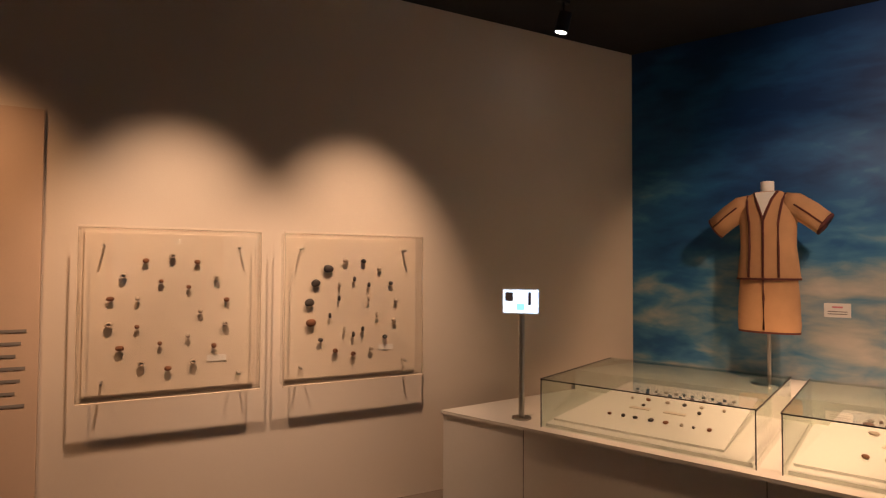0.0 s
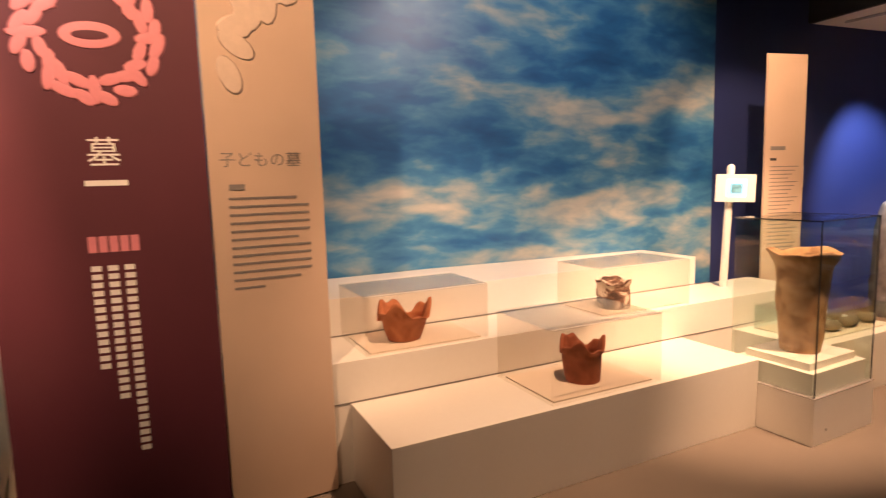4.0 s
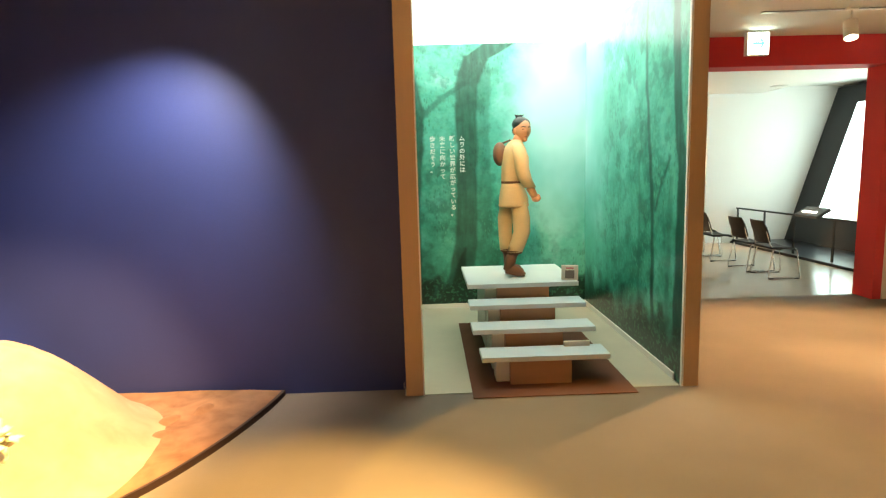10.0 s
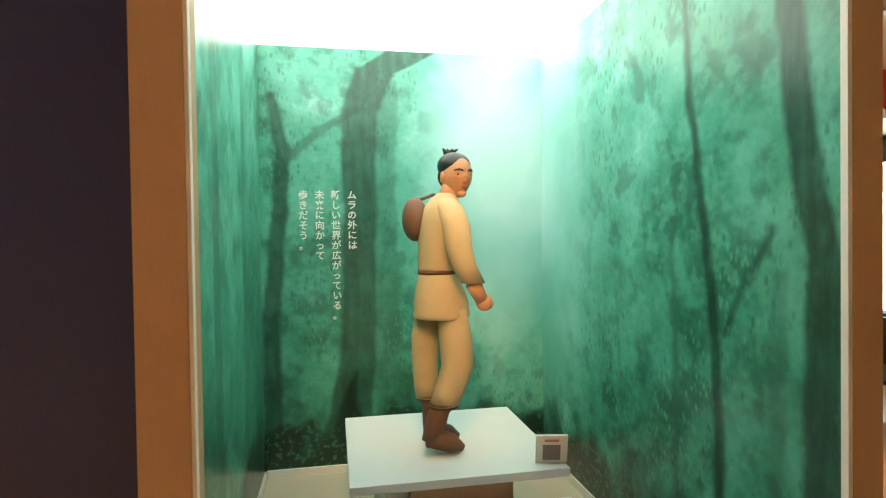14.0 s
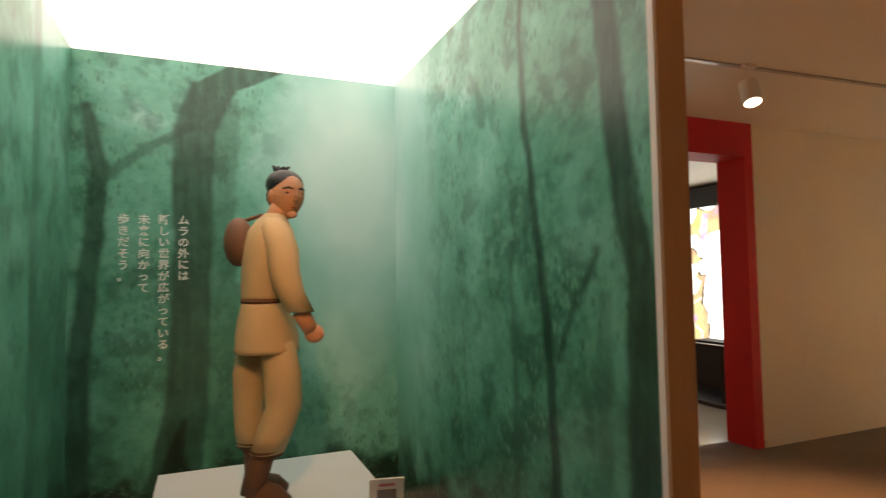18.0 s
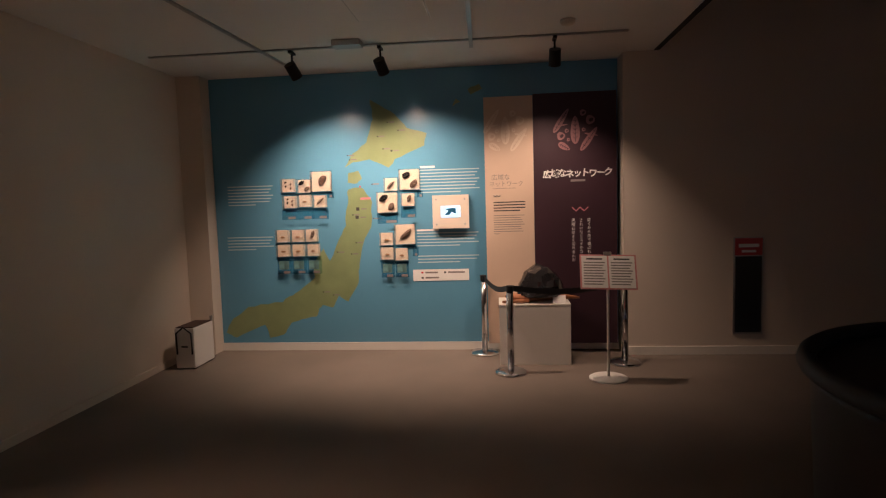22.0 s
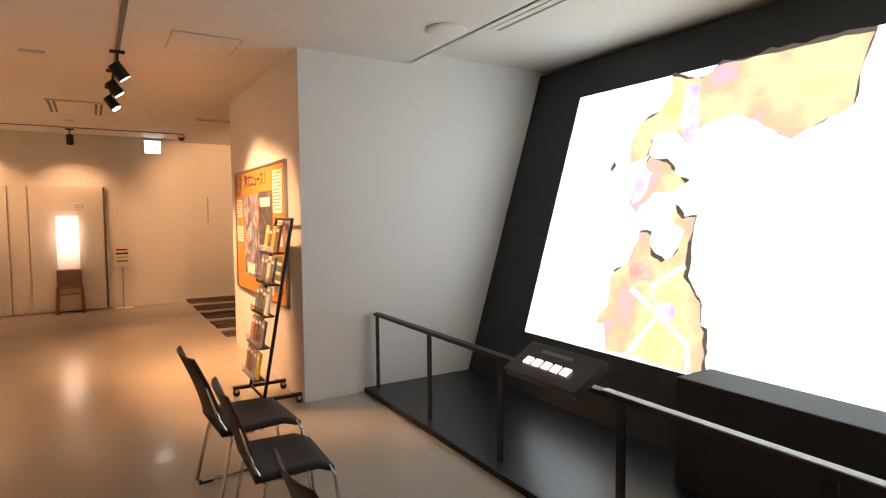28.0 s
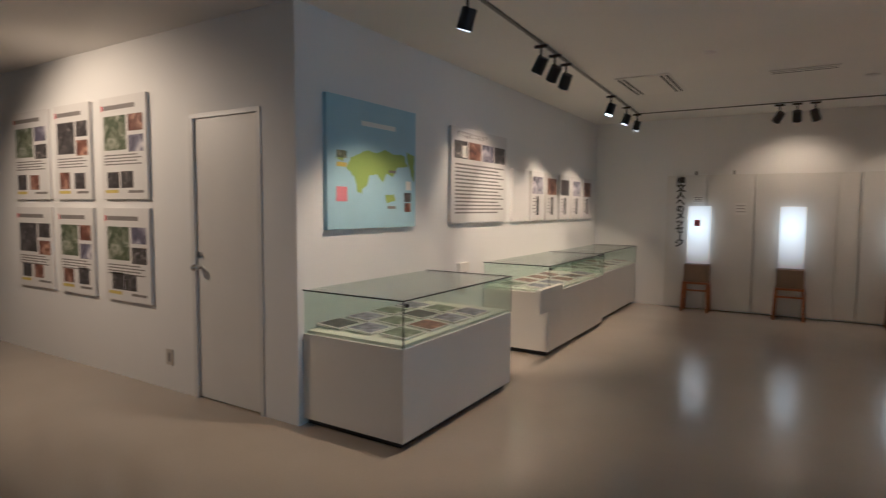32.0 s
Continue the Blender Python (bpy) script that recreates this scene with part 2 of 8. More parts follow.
BEIGE_CLOTH = mat("pale_beige_fabric", (0.58, 0.44, 0.33), 0.7, var=0.08, scale=2.0, grain=250, bump=0.12)


def sky_print(name):
    """A printed sky: clear deep blue high up at the north end, more and larger clouds to the south."""
    m, n, l, p = nodes_of(name)
    co, sep = n.new("ShaderNodeTexCoord"), n.new("ShaderNodeSeparateXYZ")
    l.new(co.outputs["Object"], sep.inputs[0])

    def calc(op, a, b, c=0.0):
        q = n.new("ShaderNodeMath")
        q.operation = op
        for value, socket in zip((a, b, c), q.inputs):
            if isinstance(value, float):
                socket.default_value = value
            else:
                l.new(value, socket)
        return q.outputs[0]

    def cloud(scale, detail, stretch, warp):
        st, no = n.new("ShaderNodeMapping"), n.new("ShaderNodeTexNoise")
        st.inputs["Scale"].default_value, st.inputs["Rotation"].default_value = stretch, (radians(-9), 0, 0)
        no.inputs["Scale"].default_value, no.inputs["Detail"].default_value, no.inputs["Distortion"].default_value = scale, detail, warp
        l.new(co.outputs["Object"], st.inputs[0])
        l.new(st.outputs[0], no.inputs["Vector"])
        return no.outputs["Fac"]

    north_end = n.new("ShaderNodeMapRange")
    l.new(sep.outputs["Y"], north_end.inputs["Value"])
    north_end.inputs["From Min"].default_value, north_end.inputs["From Max"].default_value = -1.5, 1.5
    high = calc("SUBTRACT", sep.outputs["Z"], 1.25)
    cover = calc("MULTIPLY_ADD", cloud(5.5, 7.0, (1, 0.55, 1.5), 0.3), 0.45, calc("MULTIPLY", cloud(1.5, 4.0, (1, 0.5, 1.7), 0.4), 0.75))
    cover = calc("SUBTRACT", cover, calc("MULTIPLY", calc("MULTIPLY", high, north_end.outputs[0]), 0.16))
    cover = calc("ADD", cover, calc("MULTIPLY", calc("SUBTRACT", 1.0, north_end.outputs[0]), -0.022))
    ramp = n.new("ShaderNodeValToRGB")
    l.new(cover, ramp.inputs[0])
    stops = [(0.30, (0.006, 0.045, 0.16)), (0.50, (0.018, 0.115, 0.30)), (0.585, (0.055, 0.20, 0.37)), (0.64, (0.15, 0.27, 0.36)), (0.73, (0.36, 0.38, 0.36)), (0.84, (0.52, 0.49, 0.43))]
    while len(ramp.color_ramp.elements) < len(stops):
        ramp.color_ramp.elements.new(0.5)
    for e, (at, c) in zip(ramp.color_ramp.elements, stops):
        e.position, e.color = at, rgb(c)
    l.new(ramp.outputs[0], p.inputs["Base Color"])
    p.inputs["Roughness"].default_value = 0.42
    return m


SKY = sky_print("printed_sky_mural")


def forest_print(name, axis, mist, stems, seed):
    """A photograph of a misty wood printed on a wall: axis runs along it, z up; stems are (u, z, half width) from foot to top."""
    m, n, l, p = nodes_of(name)
    co, sep = n.new("ShaderNodeTexCoord"), n.new("ShaderNodeSeparateXYZ")
    l.new(co.outputs["Object"], sep.inputs[0])

    def put(value, socket):
        if isinstance(value, (int, float)):
            socket.default_value = value
        else:
            l.new(value, socket)

    def calc(op, a, b=0.0, c=0.0, clamp=False):
        q = n.new("ShaderNodeMath")
        q.operation, q.use_clamp = op, clamp
        for value, socket in zip((a, b, c), q.inputs):
            put(value, socket)
        return q.outputs[0]

    def ease(value, lo, hi):
        q = n.new("ShaderNodeMapRange")
        q.interpolation_type = "SMOOTHSTEP"
        put(value, q.inputs["Value"])
        q.inputs["From Min"].default_value, q.inputs["From Max"].default_value = lo, hi
        return q.outputs[0]

    def grain(scale, detail, stretch, lift=0.0):
        st, no = n.new("ShaderNodeMapping"), n.new("ShaderNodeTexNoise")
        st.inputs["Scale"].default_value, st.inputs["Location"].default_value = stretch, (seed, seed * 0.7, lift)
        no.inputs["Scale"].default_value, no.inputs["Detail"].default_value = scale, detail
        l.new(co.outputs["Object"], st.inputs[0])
        l.new(st.outputs[0], no.inputs["Vector"])
        return no.outputs["Fac"]

    def blend(fac, a, b):
        q = n.new("ShaderNodeMix")
        q.data_type = "RGBA"
        put(fac, q.inputs[0])
        for value, socket in ((a, q.inputs[6]), (b, q.inputs[7])):
            if isinstance(value, tuple):
                socket.default_value = rgb(value)
            else:
                l.new(value, socket)
        return q.outputs[2]

    u, v = sep.outputs[axis], sep.outputs["Z"]
    mu, mv, ru, rv = mist
    du, dv = calc("DIVIDE", calc("SUBTRACT", u, mu), ru), calc("DIVIDE", calc("SUBTRACT", v, mv), rv)
    away = calc("SQRT", calc("ADD", calc("MULTIPLY", du, du), calc("MULTIPLY", dv, dv)))
    broad, mid, fine = grain(1.4, 3, (1, 1, 0.8)), grain(5.0, 7, (1, 1, 1)), grain(26.0, 6, (1, 1, 1.2))
    far = ease(away, 0.45, 1.15)
    tone = calc("ADD", calc("MINIMUM", away, 1.12), calc("MULTIPLY", calc("SUBTRACT", broad, 0.5), 1.3))
    tone = calc("ADD", tone, calc("MULTIPLY", calc("MULTIPLY", calc("SUBTRACT", mid, 0.5), 1.2), far))
    tone = calc("ADD", tone, calc("MULTIPLY", calc("MULTIPLY", calc("SUBTRACT", fine, 0.5), 0.40), far))
    tone = calc("ADD", tone, calc("MULTIPLY", calc("SUBTRACT", 1.25, v), 0.16))
    ramp = n.new("ShaderNodeValToRGB")
    l.new(calc("MULTIPLY", tone, 0.42), ramp.inputs[0])
    stops = [(0.0, (0.56, 0.82, 0.80)), (0.14, (0.34, 0.68, 0.64)), (0.30, (0.13, 0.49, 0.40)), (0.45, (0.055, 0.33, 0.24)), (0.60, (0.022, 0.165, 0.11)), (0.80, (0.008, 0.058, 0.040))]
    while len(ramp.color_ramp.elements) < len(stops):
        ramp.color_ramp.elements.new(0.5)
    for e, (at, c) in zip(ramp.color_ramp.elements, stops):
        e.position, e.color = at, rgb(c)
    colour = ramp.outputs[0]
    crowns = calc("MULTIPLY", ease(grain(13.0, 10, (1, 1, 1.1), 5.0), 0.47, 0.62), calc("MULTIPLY", far, ease(v, 0.7, 1.7)))
    colour = blend(calc("MULTIPLY", crowns, 0.42), colour, (0.13, 0.46, 0.33))
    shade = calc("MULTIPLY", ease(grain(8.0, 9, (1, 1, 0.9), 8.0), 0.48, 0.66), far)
    colour = blend(calc("MULTIPLY", shade, 0.55), colour, (0.014, 0.095, 0.065))
    # drooping leaves in clumps, some pale and some dark
    clump = calc("MULTIPLY", ease(grain(2.6, 4, (1, 1, 0.8), 3.0), 0.47, 0.60), ease(away, 0.60, 1.0))
    for scale, pick, ink in ((26.0, 0.45, (0.016, 0.115, 0.075)), (32.0, 0.5, (0.11, 0.44, 0.30))):
        st, cells, part_of = n.new("ShaderNodeMapping"), n.new("ShaderNodeTexVoronoi"), n.new("ShaderNodeSeparateColor")
        st.inputs["Scale"].default_value, st.inputs["Location"].default_value = (1.5, 1.5, 0.75), (seed, 0.3, scale)
        st.inputs["Rotation"].default_value = (0.35, 0.35, 0.0)
        cells.inputs["Scale"].default_value = scale
        l.new(co.outputs["Object"], st.inputs[0])
        l.new(st.outputs[0], cells.inputs["Vector"])
        l.new(cells.outputs["Color"], part_of.inputs[0])
        leaf_mask = calc("SUBTRACT", 1.0, ease(cells.outputs["Distance"], 0.15, 0.55))
        leaf_mask = calc("MULTIPLY", leaf_mask, ease(part_of.outputs[0], pick, pick + 0.1))
        colour = blend(calc("MULTIPLY", calc("MULTIPLY", leaf_mask, clump), 0.55), colour, ink)
    # soft stems
    shake = calc("MULTIPLY", calc("SUBTRACT", grain(3.5, 4, (0.3, 0.3, 1)), 0.5), 0.07)
    bark = grain(9.0, 6, (3, 3, 0.5))
    for points, strength, ink in stems:
        mask = None
        for (u0, v0, w0), (u1, v1, w1) in zip(points, points[1:]):
            f = calc("DIVIDE", calc("SUBTRACT", v, v0), v1 - v0, 0.0, True)
            axis_u = calc("MULTIPLY_ADD", f, u1 - u0, u0)
            half = calc("MULTIPLY_ADD", f, w1 - w0, w0)
            gap = calc("SUBTRACT", calc("ABSOLUTE", calc("SUBTRACT", calc("ADD", u, shake), axis_u)), half)
            near = calc("SUBTRACT", 1.0, ease(gap, -0.012, 0.028))
            inside = calc("MULTIPLY", ease(v, v0 - 0.05, v0 - 0.015), calc("SUBTRACT", 1.0, ease(v, v1 + 0.015, v1 + 0.05)))
            near = calc("MULTIPLY", near, inside)
            mask = near if mask is None else calc("MAXIMUM", mask, near)
        mask = calc("MULTIPLY", mask, calc("MULTIPLY_ADD", bark, 0.5, strength - 0.25), 0.0, True)
        colour = blend(mask, colour, ink)
    # dark undergrowth along the foot
    low = calc("SUBTRACT", calc("MULTIPLY", mid, 0.9), v)
    colour = blend(calc("MULTIPLY", ease(low, -0.05, 0.30), ease(away, 0.5, 1.0)), colour, blend(ease(fine, 0.52, 0.62), (0.006, 0.028, 0.018), (0.035, 0.14, 0.08)))
    l.new(colour, p.inputs["Base Color"])
    p.inputs["Roughness"].default_value = 0.28
    return m


DARK_BARK, MIST_BARK = (0.010, 0.040, 0.028), (0.030, 0.13, 0.095)
FOREST_S = forest_print("printed_forest_south", "X", (-2.05, 2.0, 0.80, 1.7), [
    ([(-1.20, 0.15, 0.09), (-1.20, 1.1, 0.07), (-1.18, 1.85, 0.06), (-1.22, 2.5, 0.05)], 0.45, MIST_BARK),
    ([(-0.45, 0.2, 0.05), (-0.46, 1.0, 0.045), (-0.51, 1.65, 0.04), (-0.55, 2.06, 0.04), (-0.48, 2.4, 0.025)], 0.75, DARK_BARK),
    ([(-0.60, 2.04, 0.03), (-0.77, 2.19, 0.035), (-0.98, 2.32, 0.04)], 0.6, MIST_BARK),
    ([(-0.86, 0.05, 0.16), (-0.93, 0.35, 0.13), (-1.0, 0.75, 0.11), (-1.01, 1.2, 0.10), (-1.02, 2.0, 0.10), (-1.03, 2.32, 0.11), (-1.13, 2.58, 0.12), (-1.40, 2.74, 0.16)], 0.80, (0.014, 0.060, 0.042)),
    ([(-0.98, 0.05, 0.20), (-0.92, 0.4, 0.05), (-0.98, 0.62, 0.01)], 0.8, (0.006, 0.014, 0.010)),
], 1.7)
FOREST_W = forest_print("printed_forest_west", "Y", (-10.15, 1.85, 0.95, 1.9), [
    ([(-8.55, 0.1, 0.018), (-8.55, 0.9, 0.015), (-8.56, 1.55, 0.010)], 0.6, MIST_BARK),
    ([(-8.24, 0.1, 0.026), (-8.29, 1.08, 0.022), (-8.34, 1.52, 0.020), (-8.445, 2.03, 0.015), (-8.45, 2.62, 0.010)], 0.8, DARK_BARK),
    ([(-8.23, 1.15, 0.010), (-8.12, 1.35, 0.010), (-8.0, 1.50, 0.008)], 0.6, DARK_BARK),
    ([(-8.00, 0.05, 0.03), (-7.97, 1.35, 0.025)], 0.45, MIST_BARK),
    ([(-7.82, 0.05, 0.065), (-7.80, 1.43, 0.055), (-7.90, 1.9, 0.050), (-7.96, 2.72, 0.045)], 0.85, DARK_BARK),
    ([(-9.0, 0.1, 0.012), (-9.05, 1.2, 0.010)], 0.4, MIST_BARK),
], 4.3)
FOREST_E = forest_print("printed_forest_east", "Y", (-9.6, 2.9, 0.5, 0.5), [
    ([(-8.06, 0.1, 0.03), (-8.12, 1.35, 0.025), (-8.5, 2.0, 0.02)], 0.7, DARK_BARK),
    ([(-8.75, 0.1, 0.06), (-8.73, 2.72, 0.05)], 0.5, DARK_BARK),
    ([(-9.45, 0.1, 0.05), (-9.45, 2.72, 0.05)], 0.5, MIST_BARK),
], 8.1)
SAND = stepped("pink_sandy_mound", [(0.3, (0.36, 0.21, 0.13)), (0.7, (0.46, 0.29, 0.19))], 6.0, (1, 1, 1), 6, 0.9, 0.3, bump=0.3)
EARTH = stepped("brown_earth", [(0.3, (0.16, 0.075, 0.035)), (0.7, (0.28, 0.145, 0.075))], 7.0, (1, 1, 1), 8, 0.9, 0.4, bump=0.5)
STONE = stepped("rough_grey_stone", [(0.3, (0.10, 0.085, 0.065)), (0.55, (0.20, 0.17, 0.135)), (0.75, (0.30, 0.26, 0.21))], 9.0, (1, 1, 1), 9, 0.9, 0.6, bump=0.8)
CLAY = stepped("fired_clay", [(0.3, (0.20, 0.10, 0.045)), (0.52, (0.40, 0.23, 0.11)), (0.75, (0.54, 0.35, 0.19))], 12.0, (1, 1, 1), 8, 0.85, 0.6, bump=0.6)
RED_CLAY = stepped("red_fired_clay", [(0.3, (0.20, 0.05, 0.02)), (0.7, (0.42, 0.13, 0.055))], 12.0, (1, 1, 1), 8, 0.8, 0.6, bump=0.5)


# ---- building blocks ----
def box(x0, x1, y0, y1, z0, z1, bevel=0.0, bm=None):
    made = bm or bmesh.new()
    r = bmesh.ops.create_cube(made, size=1, matrix=Matrix.LocRotScale(((x0 + x1) / 2, (y0 + y1) / 2, (z0 + z1) / 2), None, (abs(x1 - x0), abs(y1 - y0), abs(z1 - z0))))
    if bevel:
        edges = list({e for v in r["verts"] for e in v.link_edges})
        bmesh.ops.bevel(made, geom=edges, offset=bevel, segments=2, affect="EDGES", profile=0.7)
    return made


def rod(a, b, r, bm=None, r2=None, seg=16, ends=True):
    made = bm or bmesh.new()
    a, b = Vector(a), Vector(b)
    turn = (b - a).to_track_quat("Z", "Y").to_matrix().to_4x4()
    bmesh.ops.create_cone(made, cap_ends=ends, segments=seg, radius1=r, radius2=r if r2 is None else r2, depth=(b - a).length, matrix=Matrix.Translation((a + b) / 2) @ turn)
    return made


def rings(bm, sections, seg=24, cap=True, wob=0.0, slot=0):
    """A skin over a list of closed sections (centre, two half-axes as vectors)."""
    loops = []
    for c, u, v in sections:
        c, u, v = Vector(c), Vector(u), Vector(v)
        loop = []
        for k in range(seg):
            a = 2 * math.pi * k / seg
            q = c + u * math.cos(a) + v * math.sin(a)
            if wob:
                s = 1 + wob * noise.noise(q * 9)
                q = c + (q - c) * s
            loop.append(bm.verts.new(q))
        loops.append(loop)
    for lo, hi in zip(loops, loops[1:]):
        for k in range(seg):
            f = bm.faces.new((lo[k], lo[(k + 1) % seg], hi[(k + 1) % seg], hi[k]))
            f.material_index, f.smooth = slot, True
    if cap:
        for loop, flip in ((loops[0], True), (loops[-1], False)):
            f = bm.faces.new(loop[::-1] if flip else loop)
            f.material_index, f.smooth = slot, True
    return bm


def lathe(bm, profile, seg=32, centre=(0, 0, 0), squash=1.0, wob=0.0, slot=0):
    c = Vector(centre)
    return rings(bm, [(c + Vector((0, 0, z)), Vector((r, 0, 0)), Vector((0, r * squash, 0))) for r, z in profile], seg, True, wob, slot)


def tube(bm, points, radii, seg=12, slot=0, flat=1.0):
    """A limb or a wire along points."""
    pts = [Vector(p) for p in points]
    sections = []
    for k, p in enumerate(pts):
        way = (pts[min(k + 1, len(pts) - 1)] - pts[max(k - 1, 0)]).normalized()
        side = way.cross(Vector((0, 0, 1)))
        side = Vector((1, 0, 0)) if side.length < 1e-3 else side.normalized()
        sections.append((p, side * radii[k], way.cross(side).normalized() * -radii[k] * flat))
    return rings(bm, sections, seg, True, 0, slot)


def ball(bm, c, r, slot=0, scale=(1, 1, 1), seg=16):
    made = bmesh.ops.create_uvsphere(bm, u_segments=seg, v_segments=max(6, seg // 2), radius=1, matrix=Matrix.LocRotScale(c, None, (r * scale[0], r * scale[1], r * scale[2])))
    for f in {f for v in made["verts"] for f in v.link_faces}:
        f.material_index, f.smooth = slot, True
    return bm


def poly(bm, pts, depth=(0, 0, 0), slot=0):
    """A flat outline; with depth, a thick one."""
    vs = [bm.verts.new(p) for p in pts]
    f = bm.faces.new(vs)
    f.material_index = slot
    if any(depth):
        r = bmesh.ops.extrude_face_region(bm, geom=[f])
        bmesh.ops.translate(bm, verts=[v for v in r["geom"] if isinstance(v, bmesh.types.BMVert)], vec=depth)
        bmesh.ops.recalc_face_normals(bm, faces=bm.faces[:])
    return bm


def mesh_of(name, bm, mats, smooth=False):
    me = bpy.data.meshes.new(name)
    if smooth:
        for f in bm.faces:
            f.smooth = True
    bm.to_mesh(me)
    bm.free()
    for m in mats if isinstance(mats, (list, tuple)) else [mats]:
        me.materials.append(m)
    return me


def part(name, bm, material, parent=None, label="", smooth=False, at=None):
    ob = new(name, mesh_of(name, bm, material, smooth))
    ob.parent = parent
    if at is not None:
        ob.matrix_basis = at
    if material in CLEAR:
        ob.visible_shadow = False
    return tagged(ob, label)


def thing(name, m, label, category, group=""):
    ob = new(name)
    ob.empty_display_size = 0.1
    ob.matrix_basis = m
    return tagged(ob, label, category, group)


def solo(name, bm, material, label, category, group="", m=None, smooth=False):
    ob = part(name, bm, material, None, label, smooth, m)
    return tagged(ob, label, category, group)


def structure(name, bm, material, label=""):
    ob = part(name, bm, material, None, label)
    return tagged(ob, label, "", "", "structure")


def slab(name, x0, x1, y0, y1, z0, z1, material, label=""):
    return structure(name, box(x0, x1, y0, y1, z0, z1), material, label)


def text_mesh(words, size, material, depth=0.0005, spacing=1.0, bold=0.0):
    cu = bpy.data.curves.new("words", "FONT")
    cu.body, cu.size, cu.extrude, cu.resolution_u = words, size, depth, 2
    cu.offset = bold
    cu.align_x, cu.align_y, cu.space_line = "CENTER", "CENTER", spacing
    ob = bpy.data.objects.new("words", cu)
    scene.collection.objects.link(ob)
    bpy.context.view_layer.update()
    me = bpy.data.meshes.new_from_object(ob.evaluated_get(bpy.context.evaluated_depsgraph_get()))
    bpy.data.objects.remove(ob)
    me.materials.append(material)
    return me


def words_on(parent, name, words, size, material, m, spacing=1.0, bold=0.0):
    ob = new(name, text_mesh(words, size, material, spacing=spacing, bold=bold))
    ob.parent, ob.matrix_basis = parent, m
    return ob


# turns a drawing in x, y so that it stands on a wall that looks that way
FACE_W = Matrix(((0, 0, -1, 0), (-1, 0, 0, 0), (0, 1, 0, 0), (0, 0, 0, 1)))
FACE_E = Matrix(((0, 0, 1, 0), (1, 0, 0, 0), (0, 1, 0, 0), (0, 0, 0, 1)))
FACE_S = Matrix(((1, 0, 0, 0), (0, 0, -1, 0), (0, 1, 0, 0), (0, 0, 0, 1)))
FACE_N = Matrix(((-1, 0, 0, 0), (0, 0, 1, 0), (0, 1, 0, 0), (0, 0, 0, 1)))


def on(face, x, y, z):
    return Matrix.Translation((x, y, z)) @ face


def card(parent, name, w, h, t, material, at, x=0.0, y=0.0, z=0.0, bevel=0.0, label=""):
    """A flat plate in the plane x, y, its back at z."""
    return part(name, box(x - w / 2, x + w / 2, y - h / 2, y + h / 2, z, z + t, bevel), material, parent, label, at=at)


# ---- setting ----
CX, CY = 1.83, 3.13                            # north-east corner of the first gallery
BX, BY = 2.49, 0.50                            # where the sky wall bends
E, SB, SP = 2.51, -7.83, -7.59                 # night wall east, night wall south, face of the niche posts
C1, C2 = 3.25, 2.685                           # heights of the two ceilings
XR, YR0, YR1 = -5.228, -9.897, -10.155          # red opening: its west side, the wall's two faces
XM, XW = -8.217, -8.00                         # map wall, plain west wall
YS, XE, YP, XC = -20.605, -0.195, -14.39, -5.66  # south wall, east wall of the hall, poster wall, projection corner
YW = -14.50
NXW, NYB = -2.255, -10.11                     # printed walls of the forest niche, west and south


def wall_between(name, a, b, thick, z0, z1, material, label):
    """A wall whose face runs from a to b; the room lies to the right of that way."""
    a, b = Vector((*a, 0)), Vector((*b, 0))
    n = Vector((0, 0, 1)).cross(b - a).normalized() * thick
    bm = poly(bmesh.new(), [(p.x, p.y, z0) for p in (a, b, b + n, a + n)], (0, 0, z1 - z0))
    return structure(name, bm, material, label)


slab("floor", -9.2, 3.0, YR1, 5.2, -0.2, 0.0, CARPET, "grey brown carpet of the galleries")
slab("floor_hall", -9.6, 6.2, -22.6, YR1, -0.2, 0.0, VINYL, "polished beige vinyl floor of the hall")
wall_between("wall_north", (-5.2, 4.536), (CX, CY), 0.2, 0, C1, CREAM, "cream cloth covered wall")
wall_between("wall_east_a", (CX, CY), (BX, BY), 0.2, 0, C1, SKY, "wall with a printed blue sky and clouds")
wall_between("wall_east_b", (BX, BY), (E, -4.37), 0.2, 0, C1, SKY, "wall with a printed blue sky and clouds")
wall_between("wall_east_night", (E, -4.37), (E, SB), 0.2, 0, C1, NIGHT, "night blue painted wall")
wall_between("wall_south_night", (E + 0.2, SB), (-0.42, SB), 0.2, 0, C1, NIGHT, "night blue painted wall")
structure("ceiling_dark", box(-5.4, E + 0.2, -5.5, 5.2, C1, C1 + 0.1), DARK_CEIL, "black ceiling")
structure("ceiling_soffit", box(-9.2, E, -5.5, -5.45, C2, C1), DARK_CEIL, "black edge of the lower ceiling")
structure("ceiling_gallery", box(-9.2, E + 0.2, SP, -5.5, C2 + 0.001, C2 + 0.1), CEIL, "white ceiling board")
structure("ceiling_gallery_east", box(-0.38, E + 0.2, -8.0, SP, C2 + 0.001, C2 + 0.1), CEIL, "white ceiling board")
structure("ceiling_gallery_west", box(-9.2, -2.317, -8.0, SP, C2 + 0.001, C2 + 0.1), CEIL, "white ceiling board")
structure("ceiling_map_room", box(-9.2, -2.317, YR0, -8.0, C2 + 0.001, C2 + 0.1), CEIL, "white ceiling board")
structure("ceiling_west", box(-9.2, -5.401, -5.5, -2.6, C1, C1 + 0.1), DARK_CEIL, "black ceiling")
wall_between("wall_west_gallery", (-5.2, -2.6), (-5.2, 4.7), 0.2, 0, C1, CREAM, "plain cream wall")
